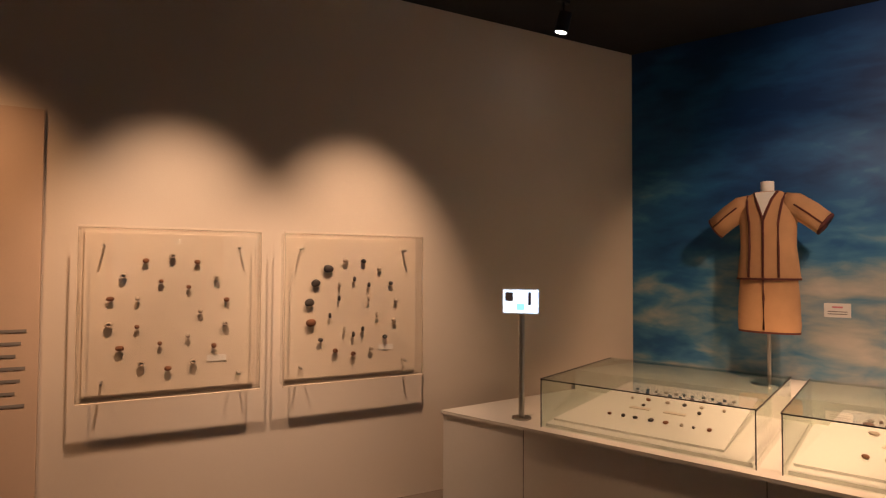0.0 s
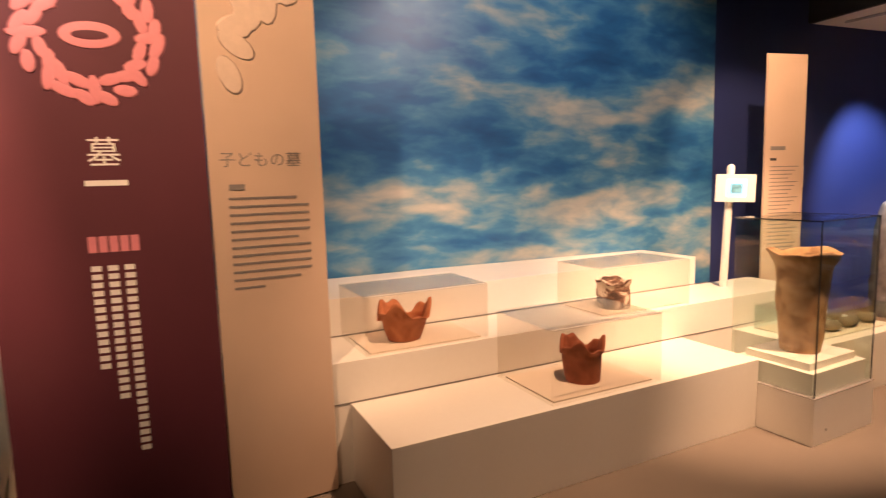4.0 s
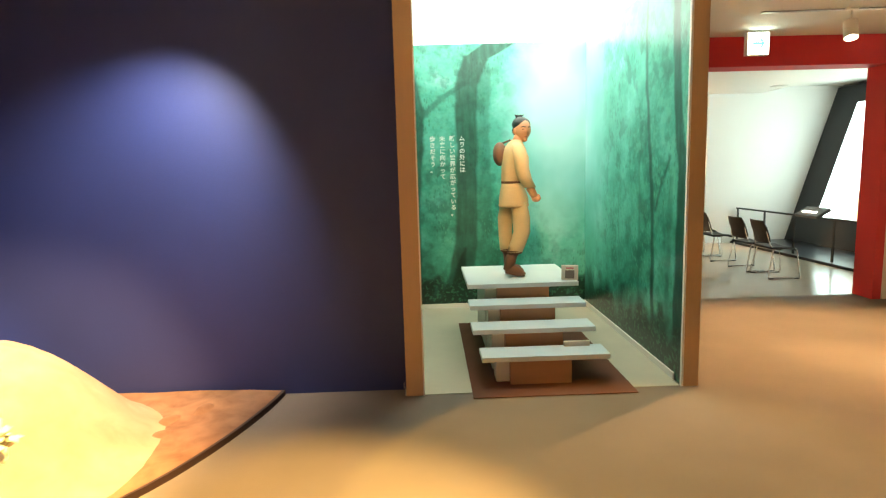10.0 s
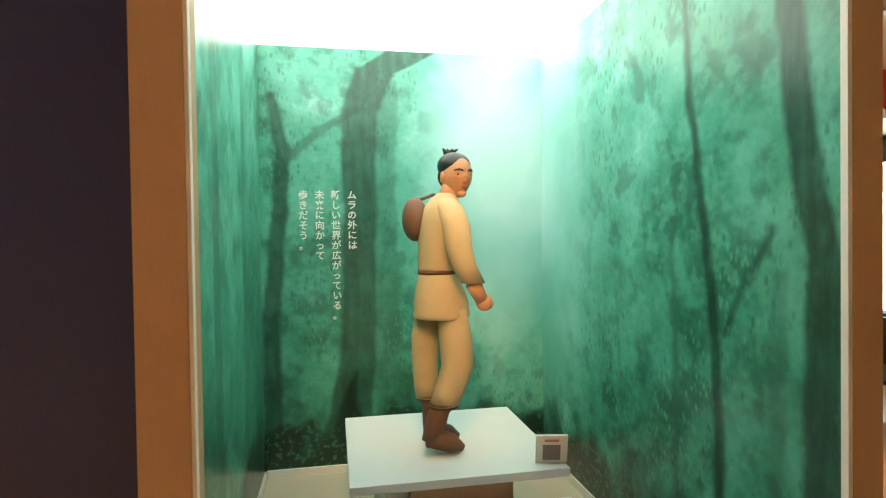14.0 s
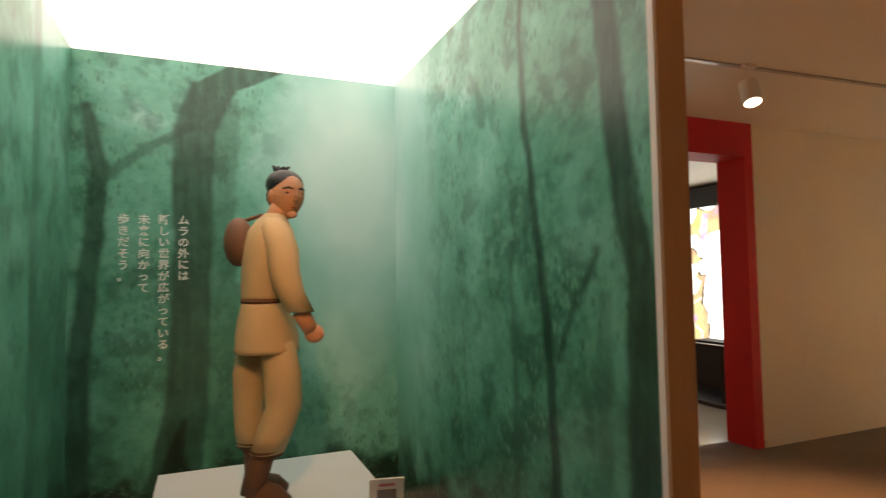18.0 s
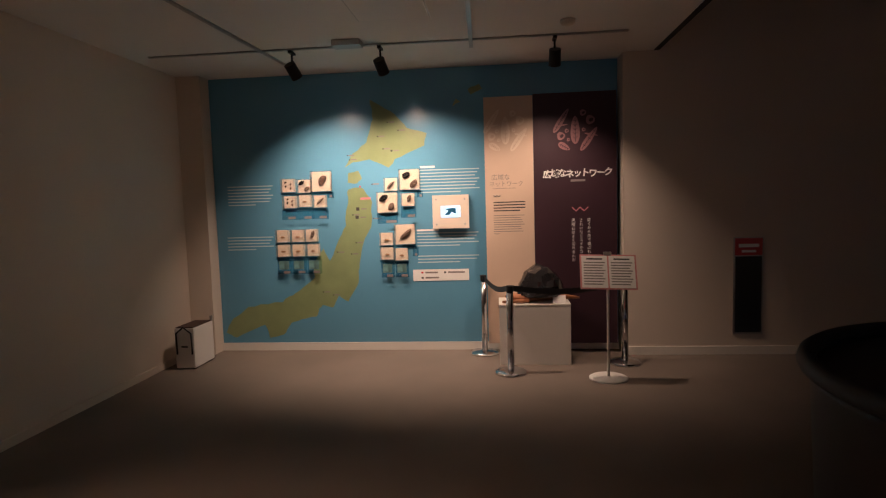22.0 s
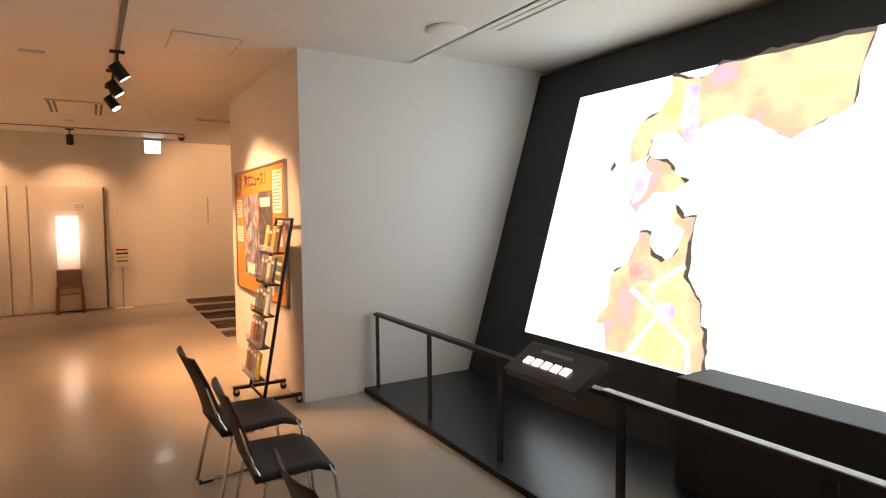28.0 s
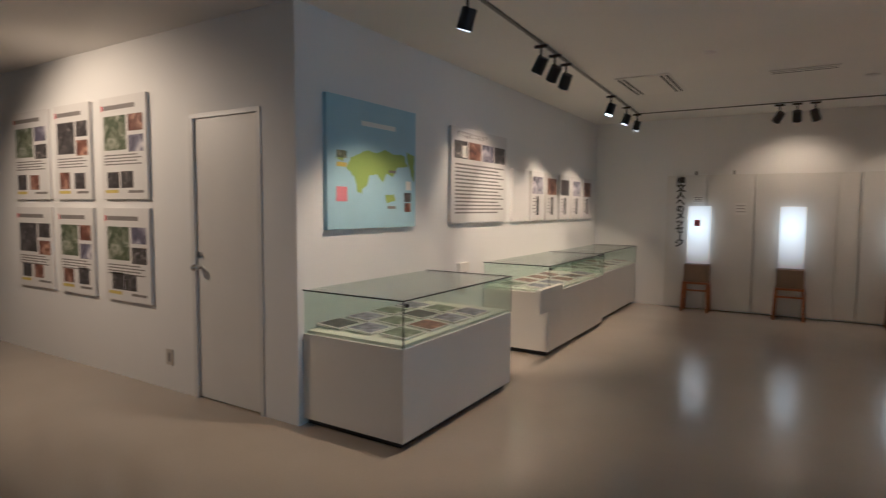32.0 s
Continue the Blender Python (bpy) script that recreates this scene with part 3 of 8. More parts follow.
wall_between("wall_northwest", (-9.0, -2.6), (-5.2, -2.6), 0.2, 0, C1, CREAM, "plain cream wall")
# forest niche
slab("wall_niche_east", -0.40, -0.385, -10.24, SB - 0.001, 0, 2.95, FOREST_E, "printed misty forest wall")
slab("wall_niche_west", -2.2615, NXW, -10.24, -7.737, 0, 2.95, FOREST_W, "printed misty forest wall")
slab("wall_niche_south", NXW, -0.40, -10.24, NYB, 0, 2.95, FOREST_S, "printed misty forest wall")
slab("wall_niche_back_east", -0.384, -0.34, -10.5, SB - 0.2, 0, C2, NIGHT, "night blue outer side of the forest niche")
slab("wall_niche_back_west", -2.36, -2.2625, -10.5, -7.851, 0, C2, CREAM, "cream outer side of the forest niche")
slab("wall_niche_back_south", -2.27, -0.385, -10.5, -10.241, 0, C2, CREAM, "cream outer side of the forest niche")
slab("post_niche", -0.536, -0.425, SB, -7.71, 0, C2, TAN, "tan post at the side of the forest niche")
slab("post_niche", -2.36, -2.262, -7.85, -7.71, 0, C2, TAN, "tan post at the side of the forest niche")
slab("trim_niche_edge", -2.2615, -2.248, -7.736, -7.712, 0, C2, WHITE, "pale edge strip inside the niche post")
slab("trim_niche_edge", -0.546, -0.5365, -7.736, -7.712, 0, C2, WHITE, "pale edge strip inside the niche post")
slab("trim_niche_top", -2.262, -0.425, -7.83, -7.71, C2 + 0.0015, 2.76, TAN, "tan beam over the forest niche")
NICHE_LIGHT = glow("lit_niche_ceiling", (0.94, 1.0, 0.95), 1.05)
structure("ceiling_niche", box(NXW, -0.40, NYB, -7.831, 2.725, 2.76), NICHE_LIGHT, "glowing white ceiling of the forest niche")
for x0, x1, y0, y1 in ((-0.414, -0.402, -10.09, SB), (NXW + 0.002, NXW + 0.014, -10.09, SB), (NXW + 0.016, -0.416, NYB + 0.002, NYB + 0.014)):
    structure("baseboard", box(x0, x1, y0, y1, 0.0, 0.05), PLINTH, "white baseboard of the niche")
slab("floor_niche", NXW + 0.016, -0.416, -10.094, -7.72, 0.0, 0.004, mat("pale_niche_floor", (0.50, 0.44, 0.33), 0.5, var=0.06), "pale cream floor of the niche")
# red opening
slab("wall_red", XM, XR - 0.095, YR1, YR0, 0, C2, CREAM, "cream wall beside the red opening")
slab("wall_red_east", -2.9, -2.40, YR1, YR0, 0, C2, CREAM, "cream wall behind the niche")
slab("wall_hall_north", -2.9, 6.2, -10.70, -10.5, 0, C2, WHITE, "plain white wall")
slab("wall_hall_step", -2.9, -2.7, -10.5, YR1, 0, C2, WHITE, "plain white wall")
slab("wall_hall_west", -9.2, XM, YR1, YR0, 0, C2, WHITE, "plain white wall")
slab("door_frame_red", XR - 0.095, XR, YR1 - 0.01, YR0 + 0.012, 0, C2, RED, "bright red side of the opening")
slab("door_frame_red_top", XR, -2.98, YR1 - 0.01, YR0 + 0.012, 2.40, C2, RED, "bright red beam over the opening")
slab("door_frame_red_east", -2.98, -2.87, YR1 - 0.01, YR0 + 0.012, 0, C2, RED, "bright red side of the opening")
# map room
slab("wall_map", XM - 0.2, XM, YR0, -5.76, 0, C2, WHITE, "wall of the map")
slab("wall_west", XM - 0.2, XW, -5.76, -3.35, 0, C1, CREAM, "plain cream wall")
slab("door_frame_red_north", XM - 0.2, XW + 0.05, -3.35, -2.6, 0, C1, RED, "red painted side of another opening")
slab("pilaster", XM, -8.05, YR0, -9.66, 0, C2, CREAM, "cream pilaster in the corner")
slab("baseboard_map", XM, XM + 0.015, -9.66, -5.76, 0, 0.075, PLINTH, "cream baseboard")
slab("baseboard_west", XW, XW + 0.012, -5.76, -3.35, 0, 0.075, PLINTH, "cream baseboard")
slab("baseboard_north", XM + 0.2, XR - 0.11, YR0, YR0 + 0.012, 0, 0.06, CREAM, "cream baseboard")
# hall
slab("wall_projection_side", -9.4, XC, YW - 0.25, YW, 0, C2 + 0.3, WHITE, "white wall beside the projection")
slab("wall_notice", XC - 0.2, XC, -16.97, YW - 0.25, 0, C2, WHITE, "white wall with the notice board")
slab("wall_recess", -9.4, XC - 0.2, -17.17, -16.97, 0, C2, WHITE, "white wall of the side passage")
slab("wall_passage_west", -9.6, -9.4, -22.6, -16.97, 0, C2, WHITE, "white end wall of the passage")
slab("wall_passage_south", -9.4, -5.60, -21.2, -21.0, 0, C2, WHITE, "white wall of the side passage")
slab("wall_south", -5.60, XE + 0.2, -21.2, YS, 0, C2, WHITE, "white end wall of the hall")
slab("wall_east_hall", XE, XE + 0.2, YS, YP - 0.2, 0, C2, WHITE, "white wall above the display cases")
slab("wall_posters_west", XE, 0.12, YP - 0.2, YP, 0, C2, WHITE, "white wall beside the door")
slab("wall_posters_east", 0.87, 6.2, YP - 0.2, YP, 0, C2, WHITE, "white wall with posters")
slab("wall_posters_top", 0.12, 0.87, YP - 0.2, YP, 2.06, C2, WHITE, "white wall over the door")
slab("wall_east_end", 6.2, 6.4, -14.6, -10.5, 0, C2, WHITE, "plain white wall")
slab("wall_projection", -9.6, -9.4, -14.75, -9.8, 0, C2 + 0.4, BLACK_MATT, "black wall behind the projection")
structure("ceiling_hall_east", box(-2.9, 6.4, -22.6, -10.5, C2, C2 + 0.1), CEIL, "white ceiling board of the hall")
structure("ceiling_hall", box(-6.6, -2.9, -22.6, YR1, C2, C2 + 0.1), CEIL, "white ceiling board of the hall")
structure("ceiling_hall_west", box(-9.6, -6.6, -22.6, YW - 0.25, C2, C2 + 0.1), CEIL, "white ceiling board of the hall")
structure("ceiling_projection", box(-9.6, -6.6, YW, YR1, C2 + 0.10, C2 + 0.25), CEIL, "raised white ceiling before the projection")
structure("ceiling_edge", box(-6.62, -6.58, YW, YR1, C2, C2 + 0.1), CEIL, "white ceiling edge")
bm = bmesh.new()
for k in range(18):
    y = -20.9 + k * 0.2
    if k % 4 != 3:
        box(-9.3, -5.62 - 0.0 * k, y, y + 0.17, 0.0, 0.006, 0, bm)
structure("floor_mat", bm, mat("dark_brown_rib_mat", (0.085, 0.06, 0.045), 0.9, var=0.2, grain=200, bump=0.5), "dark ribbed entrance mats with pale strips between them")
# door
door = thing("door_1", pose(0.12, YP, 0), "closed pale grey flush door in a metal frame", "door")
tagged(door, kind="structure")
GREY_DOOR = mat("pale_grey_door", (0.72, 0.70, 0.66), 0.45, var=0.03)
part("door_leaf", box(0.04, 0.71, -0.05, -0.012, 0.01, 2.03, 0.003), GREY_DOOR, door)
for x0, x1, z0, z1 in ((0.0, 0.04, 0, 2.06), (0.71, 0.75, 0, 2.06), (0.04, 0.71, 2.03, 2.06)):
    part("door_frame", box(x0, x1, -0.15, 0.008, z0, z1), mat("grey_door_frame", (0.66, 0.65, 0.63), 0.4, var=0.04), door)
knob = part("door_handle", ball(rod((0.67, -0.012, 0.97), (0.67, 0.03, 0.97), 0.012), (0.67, 0.04, 0.97), 0.028), CHROME, door, "round chrome knob")
part("lock", rod((0.67, -0.012, 1.06), (0.67, 0.004, 1.06), 0.022), CHROME, door)


# ---- first gallery ----
def north(s, z):
    """On the north wall: s metres west of the corner; x runs to the east, z out of the wall."""
    return Matrix.Translation((CX - 0.9806 * s, CY + 0.196 * s, z)) @ Matrix.Rotation(radians(-11.3), 4, "Z") @ FACE_S


def skyward(s, z):
    """On the sky wall: s metres south of the corner."""
    d = Vector((BX - CX, BY - CY, 0)).normalized()
    return Matrix.Translation((CX + d.x * s, CY + d.y * s, z)) @ Matrix.Rotation(math.atan2(d.x, -d.y), 4, "Z") @ FACE_W


DARK_STONE = mat("dark_chipped_stone", (0.06, 0.05, 0.045), 0.55, var=0.4, scale=30, grain=120, bump=0.4)
PALE_STONE = mat("pale_shell", (0.50, 0.42, 0.33), 0.6, var=0.25, scale=30, grain=120, bump=0.3)
BROWN_CLAY = mat("brown_clay_piece", (0.24, 0.11, 0.055), 0.8, var=0.35, scale=25, grain=140, bump=0.4)
BACKING = mat("cream_backing_board", (0.70, 0.61, 0.50), 0.7, var=0.03)
rnd = random.Random(4)


def pebble(w, h, d, kind, seed):
    """An uneven chip, flake or ring, lying in x, y."""
    bm = bmesh.new()
    if kind == "ring":
        lathe(bm, [(w * 0.2, 0), (w * 0.5, 0.002), (w * 0.5, d * 0.7), (w * 0.33, d), (w * 0.2, d * 0.7), (w * 0.2, 0.0)], 18)
        for v in bm.verts:
            v.co.y *= h / w
    else:
        ball(bm, (0, 0, d / 2), 0.5, 0, (w, h, d), 12)
        for v in bm.verts:
            v.co *= 1 + 0.28 * noise.noise(v.co * 30 + Vector((seed * 3.1, 0, 0)))
            v.co.z = max(v.co.z, 0)
    return bm


def wall_case(s, z, width, pieces, label):
    case = thing("wall_display_case", north(s, z), label, "display case", "pinned finds on the wall")
    half = width / 2
    part("backboard", box(-half, half, -half, half, 0.0, 0.02, 0.003), BACKING, case)
    for x0, x1, y0, y1, z0, z1 in ((-half - 0.02, half + 0.02, -half - 0.02, half + 0.02, 0.10, 0.106), (-half - 0.02, half + 0.02, half + 0.012, half + 0.018, 0.0, 0.10), (-half - 0.02, half + 0.02, -half - 0.018, -half - 0.012, 0.0, 0.10), (-half - 0.02, -half - 0.014, -half - 0.012, half + 0.012, 0, 0.10), (half + 0.014, half + 0.02, -half - 0.012, half + 0.012, 0, 0.10)):
        part("acrylic_pane", box(x0, x1, y0, y1, z0, z1), ACRYLIC, case)
    for a in (-1, 1):
        strip = part("edge_strip", box(-half - 0.02, half + 0.02, a * (half + 0.019), a * (half + 0.030), 0.085, 0.106, 0.002), BACKING, case)
        strip.visible_shadow = a < 0
        side = part("edge_strip", box(a * (half + 0.0205), a * (half + 0.025), -half - 0.018, half + 0.018, 0.092, 0.106, 0.001), BACKING, case)
        for b in (-1, 1):
            part("stud", rod((a * (half - 0.09), b * (half - 0.07), 0.02), (a * (half - 0.09), b * (half - 0.07), 0.10), 0.006), STEEL, case)
    part("caption", box(half - 0.25, half - 0.15, -half + 0.14, -half + 0.175, 0.021, 0.024), PAPER, case)
    for k, (x, y, w, h, kind, m) in enumerate(pieces):
        part("find", pebble(w, h, 0.02, kind, k), m, case, at=Matrix.Translation((x, y, 0.030)))
        part("pin", rod((x, y, 0.02), (x, y, 0.034), 0.002), STEEL, case)
    return case


ringed = []
for k in range(14):
    a = 2 * math.pi * k / 14 + 0.2
    ringed.append((0.29 * math.cos(a) - 0.02, 0.30 * math.sin(a), 0.03 + 0.012 * rnd.random(), 0.028, "ring" if k % 2 else "chip", PALE_STONE if k % 2 else BROWN_CLAY))
for k in range(7):
    a = 2 * math.pi * k / 7
    ringed.append((0.16 * math.cos(a) - 0.03, 0.17 * math.sin(a), 0.026, 0.024, "chip", BROWN_CLAY if k % 3 else PALE_STONE))
wall_case(3.40, 1.24, 0.84, ringed, "square acrylic wall case with pinned clay earrings and shells")
mixed = []
for k in range(15):
    a = 2 * math.pi * k / 15 + 0.1
    big = 0.06 if 5 <= k <= 8 else 0.032
    mixed.append((0.28 * math.cos(a), 0.29 * math.sin(a), big, big * 0.8, "ring" if k in (10, 11, 13) else "chip", BROWN_CLAY if k in (8, 10, 11) else DARK_STONE if k % 2 or k in (6,) else PALE_STONE))
for k in range(10):
    a = 2 * math.pi * k / 10 + 0.3
    mixed.append(((0.10 + 0.06 * (k % 2)) * math.cos(a), 0.17 * math.sin(a), 0.020, 0.036, "chip", DARK_STONE if k % 3 else PALE_STONE))
wall_case(2.39, 1.24, 0.84, mixed, "square acrylic wall case with pinned stone tools and beads")

# text panel at the west end of the wall
panel = thing("text_panel", north(4.45, 0.0), "tall orange lit text panel on the cream wall", "sign")
card(panel, "board", 0.9, 2.25, 0.03, BEIGE_CLOTH, Matrix.Identity(4), 0, 1.135, 0.0, 0.003)
for k in range(7):
    part("text_line", box(0.18, 0.40 - 0.02 * (k % 3), 1.16 - 0.06 * k, 1.175 - 0.06 * k, 0.031, 0.033), INK_GREY, panel)

# long plinth with two glass cases
M_CASE = pose(0.20, 2.675, 0, 0, 0, -77.55)
ZP, ZG = 0.575, 0.848
plinth = thing("display_plinth", M_CASE, "long white lacquered plinth under the glass cases", "plinth")
part("front_block", poly(bmesh.new(), [(-0.67, -0.06, 0.0), (2.43, -0.06, 0.0), (2.43, 1.06, 0.0), (-0.32, 1.06, 0.0)], (0, 0, ZP - 0.02)), PLINTH, plinth)
part("top_board", poly(bmesh.new(), [(-0.68, -0.075, ZP - 0.018), (2.445, -0.075, ZP - 0.018), (2.445, 1.06, ZP - 0.018), (-0.31, 1.06, ZP - 0.018)], (0, 0, 0.018)), PLINTH, plinth)
part("rear_ledge", poly(bmesh.new(), [(-0.30, 1.062, 0.0), (2.43, 1.062, 0.0), (2.43, 1.72, 0.0), (-0.09, 1.68, 0.0)], (0, 0, 0.72)), PLINTH, plinth)
for x in (-0.08, 1.155, 2.36):
    part("joint", box(x - 0.002, x + 0.002, -0.062, -0.058, 0.0, ZP - 0.02), INK_GREY, plinth)


def pane_box(parent, x0, x1, y0, y1, z0, z1, t=0.006, top=True, edge=None, material=None):
    """Panes of a glass hood, each one a piece, with dark silicone edges."""
    gl = material or GLASS
    for n, (a, b, c, d, e, f) in enumerate(((x0, x1, y0, y0 + t, z0, z1 - t), (x0, x1, y1 - t, y1, z0, z1 - t), (x0, x0 + t, y0 + t, y1 - t, z0, z1 - t), (x1 - t, x1, y0 + t, y1 - t, z0, z1 - t), (x0, x1, y0, y1, z1 - t, z1))[: 5 if top else 4]):
        ob = part("pane", box(a, b, c, d, e, f), gl, parent)
        ob.visible_shadow = False
    if edge:
        w = 0.005
        for a, b, c, d, e, f in ((x0, x1, y0 - w, y0, z1 - w, z1 + 0.001), (x0, x0 + w, y0 - w, y0, z0, z1), (x1 - w, x1, y0 - w, y0, z0, z1), (x0 - w, x0, y0, y1, z1 - w, z1 + 0.001), (x1, x1 + w, y0, y1, z1 - w, z1 + 0.001)):
            part("edge", box(a, b, c, d, e, f), edge, parent)


EDGE = mat("black_edge_seal", (0.012, 0.012, 0.012), 0.4, var=0.1, bump=0)
BOARD = mat("white_display_board", (0.80, 0.78, 0.73), 0.6, var=0.02)


def table_case(x0, x1, seed, label):
    case = thing("glass_case", M_CASE @ Matrix.Translation((x0, 0, ZP)), label, "display case", "glass cases on the plinth")
    w = x1 - x0
    pane_box(case, 0, w, 0, 1.02, 0.0, ZG - ZP, 0.006, True, EDGE)
    part("base_board", box(0.02, w - 0.02, 0.02, 1.0, 0.001, 0.02), BOARD, case)
    part("slanted_board", poly(bmesh.new(), [(0.03, 0.10, 0.022), (w - 0.16, 0.10, 0.022), (w - 0.16, 0.96, 0.12), (0.16, 0.96, 0.12)], (0, 0, 0.012)), BOARD, case, "slanted white board")
    r = random.Random(seed)
    for row, y in enumerate((0.30, 0.52, 0.62, 0.74, 0.80)):
        for k in range((8, 2, 6, 9, 11)[row]):
            x = 0.24 + (w - 0.48) * (k + 0.5) / (8, 2, 6, 9, 11)[row] + 0.02 * r.random()
            big = 0.05 if seed == 8 and row in (2, 3) and k % 3 == 0 else 0.022 + 0.016 * r.random()
            m = (DARK_STONE, BROWN_CLAY, PALE_STONE)[int(r.random() * 3)] if seed == 7 else (BROWN_CLAY, RED_CLAY, PALE_STONE)[int(r.random() * 3)]
            part("find", pebble(big, big * 0.7, 0.018, "chip", k + seed), m, case, at=Matrix.Translation((x, y, 0.034 + (y - 0.10) * 0.114)) @ Matrix.Rotation(r.random() * 3, 4, "Z"))
    for k in range(2):
        part("caption", box(0.34 + 0.2 * k, 0.46 + 0.2 * k, 0.46, 0.54, 0.074, 0.080), BACKING, case)
    return case


table_case(0.0, 1.105, 7, "glass table case with rows of small stone finds")
table_case(1.205, 2.343, 8, "glass table case with rows of brown clay finds")

# tablet on a pole
SCREEN = glow("lit_tablet_screen", (0.75, 0.92, 1.0), 3.2)
SCREEN_CYAN = glow("lit_cyan_screen", (0.25, 0.72, 0.85), 1.6)
tablet = thing("tablet_stand", Matrix.Translation((0.245, 2.87, ZP)) @ M_CASE.to_3x3().to_4x4() @ Matrix.Rotation(radians(20), 4, "Z"), "small lit tablet on a slim steel pole", "tablet")
part("pole", rod((0, 0, 0), (0, 0, 0.66), 0.018), STEEL, tablet)
part("foot", rod((0, 0, 0), (0, 0, 0.008), 0.06), STEEL, tablet)
part("case", box(-0.115, 0.115, -0.03, -0.012, 0.63, 0.785, 0.004), PAPER, tablet)
part("screen", box(-0.105, 0.105, -0.033, -0.031, 0.64, 0.775), SCREEN, tablet)
for x, z, w, h, m in ((-0.07, 0.735, 0.05, 0.055, INK_GREY), (0.0, 0.675, 0.05, 0.04, SCREEN_CYAN), (0.055, 0.725, 0.02, 0.08, INK_GREY)):
    part("picture", box(x - w / 2, x + w / 2, -0.0345, -0.0335, z - h / 2, z + h / 2), m, tablet)

# garment on its stand
TAN_CLOTH = mat("tan_woven_cloth", (0.48, 0.27, 0.13), 0.85, var=0.12, scale=6, grain=260, bump=0.45)
MAROON = mat("maroon_trim", (0.10, 0.025, 0.02), 0.8, var=0.15)
garment = thing("garment_stand", M_CASE @ Matrix.Translation((0.93, 1.42, 0.72)) @ Matrix.Rotation(radians(-6), 4, "Z") @ Matrix.Diagonal((0.82, 0.85, 0.965, 1)), "tan tunic and skirt with maroon seams on a stand", "garment")
part("stand_base", rod((0, 0, 0), (0, 0, 0.012), 0.14, None, 0.135, 32), STEEL, garment)
part("stand_pole", rod((0, 0, 0), (0, 0, 0.5), 0.014), STEEL, garment)
bm = bmesh.new()
rings(bm, [((0, 0, z), (a, 0, 0), (0, b, 0)) for z, a, b in ((0.36, 0.225, 0.13), (0.40, 0.232, 0.135), (0.60, 0.225, 0.125), (0.78, 0.205, 0.115))], 28, False)
part("skirt", bm, TAN_CLOTH, garment, smooth=True)
bm = bmesh.new()
rings(bm, [((0, 0, z), (a, 0, 0), (0, b, 0)) for z, a, b in ((0.72, 0.235, 0.14), (0.80, 0.225, 0.135), (0.95, 0.205, 0.125), (1.10, 0.21, 0.125), (1.20, 0.235, 0.115), (1.28, 0.20, 0.09), (1.33, 0.10, 0.06))], 28, False)
part("tunic", bm, TAN_CLOTH, garment, smooth=True)
for a in (-1, 1):
    part("sleeve", tube(bmesh.new(), [(a * 0.12, 0, 1.245), (a * 0.20, 0, 1.225), (a * 0.30, -0.005, 1.165), (a * 0.40, -0.01, 1.09)], [0.075, 0.088, 0.086, 0.082], 18), TAN_CLOTH, garment, smooth=True)
    part("sleeve_trim", tube(bmesh.new(), [(a * 0.397, -0.01, 1.093), (a * 0.406, -0.01, 1.086)], [0.085, 0.085], 18), MAROON, garment)
    part("seam", tube(bmesh.new(), [(a * 0.11, -0.128, 0.735), (a * 0.105, -0.112, 0.95), (a * 0.105, -0.113, 1.10), (a * 0.12, -0.106, 1.19), (a * 0.13, -0.082, 1.26), (a * 0.14, -0.03, 1.305)], [0.009] * 6, 8), MAROON, garment)
    part("collar", tube(bmesh.new(), [(0, -0.128, 1.13), (a * 0.028, -0.118, 1.20), (a * 0.056, -0.096, 1.27), (a * 0.085, -0.04, 1.325)], [0.010] * 4, 8), MAROON, garment)
    part("sleeve_seam", tube(bmesh.new(), [(a * 0.21, -0.088, 1.225), (a * 0.30, -0.092, 1.165), (a * 0.40, -0.093, 1.09)], [0.006] * 3, 8), MAROON, garment)
part("seam", tube(bmesh.new(), [(0, -0.137, 0.38), (0, -0.13, 0.6), (0, -0.142, 0.74), (0, -0.128, 1.0), (0, -0.128, 1.13)], [0.009] * 5, 8), MAROON, garment)
for z, a, b in ((0.362, 0.229, 0.134), (0.725, 0.239, 0.144)):
    bm = bmesh.new()
    rings(bm, [((0, 0, z - 0.007), (a, 0, 0), (0, b, 0)), ((0, 0, z + 0.007), (a, 0, 0), (0, b, 0))], 28, False)
    part("hem", bm, MAROON, garment)
part("neck_opening", poly(bmesh.new(), [(0, -0.125, 1.135), (0.052, -0.099, 1.27), (0.075, -0.062, 1.325), (-0.075, -0.062, 1.325), (-0.052, -0.099, 1.27)], (0, -0.003, 0)), PAPER, garment, "white dress form showing in the neckline")
part("neck", lathe(bmesh.new(), [(0.055, 1.22), (0.05, 1.34), (0.05, 1.40), (0.03, 1.405)], 20), PAPER, garment, "white neck of the dress form", True)

label_card = thing("wall_label", skyward(1.38, 1.21), "small white caption card on the sky wall", "label")
card(label_card, "card", 0.15, 0.095, 0.004, PAPER, Matrix.Identity(4))
part("print_bar", box(-0.03, 0.03, 0.015, 0.027, 0.0045, 0.0055), PINK, label_card)
for k in range(2):
    part("print_bar", box(-0.055, 0.055, -0.012 - 0.016 * k, -0.006 - 0.016 * k, 0.0045, 0.0055), INK_GREY, label_card)

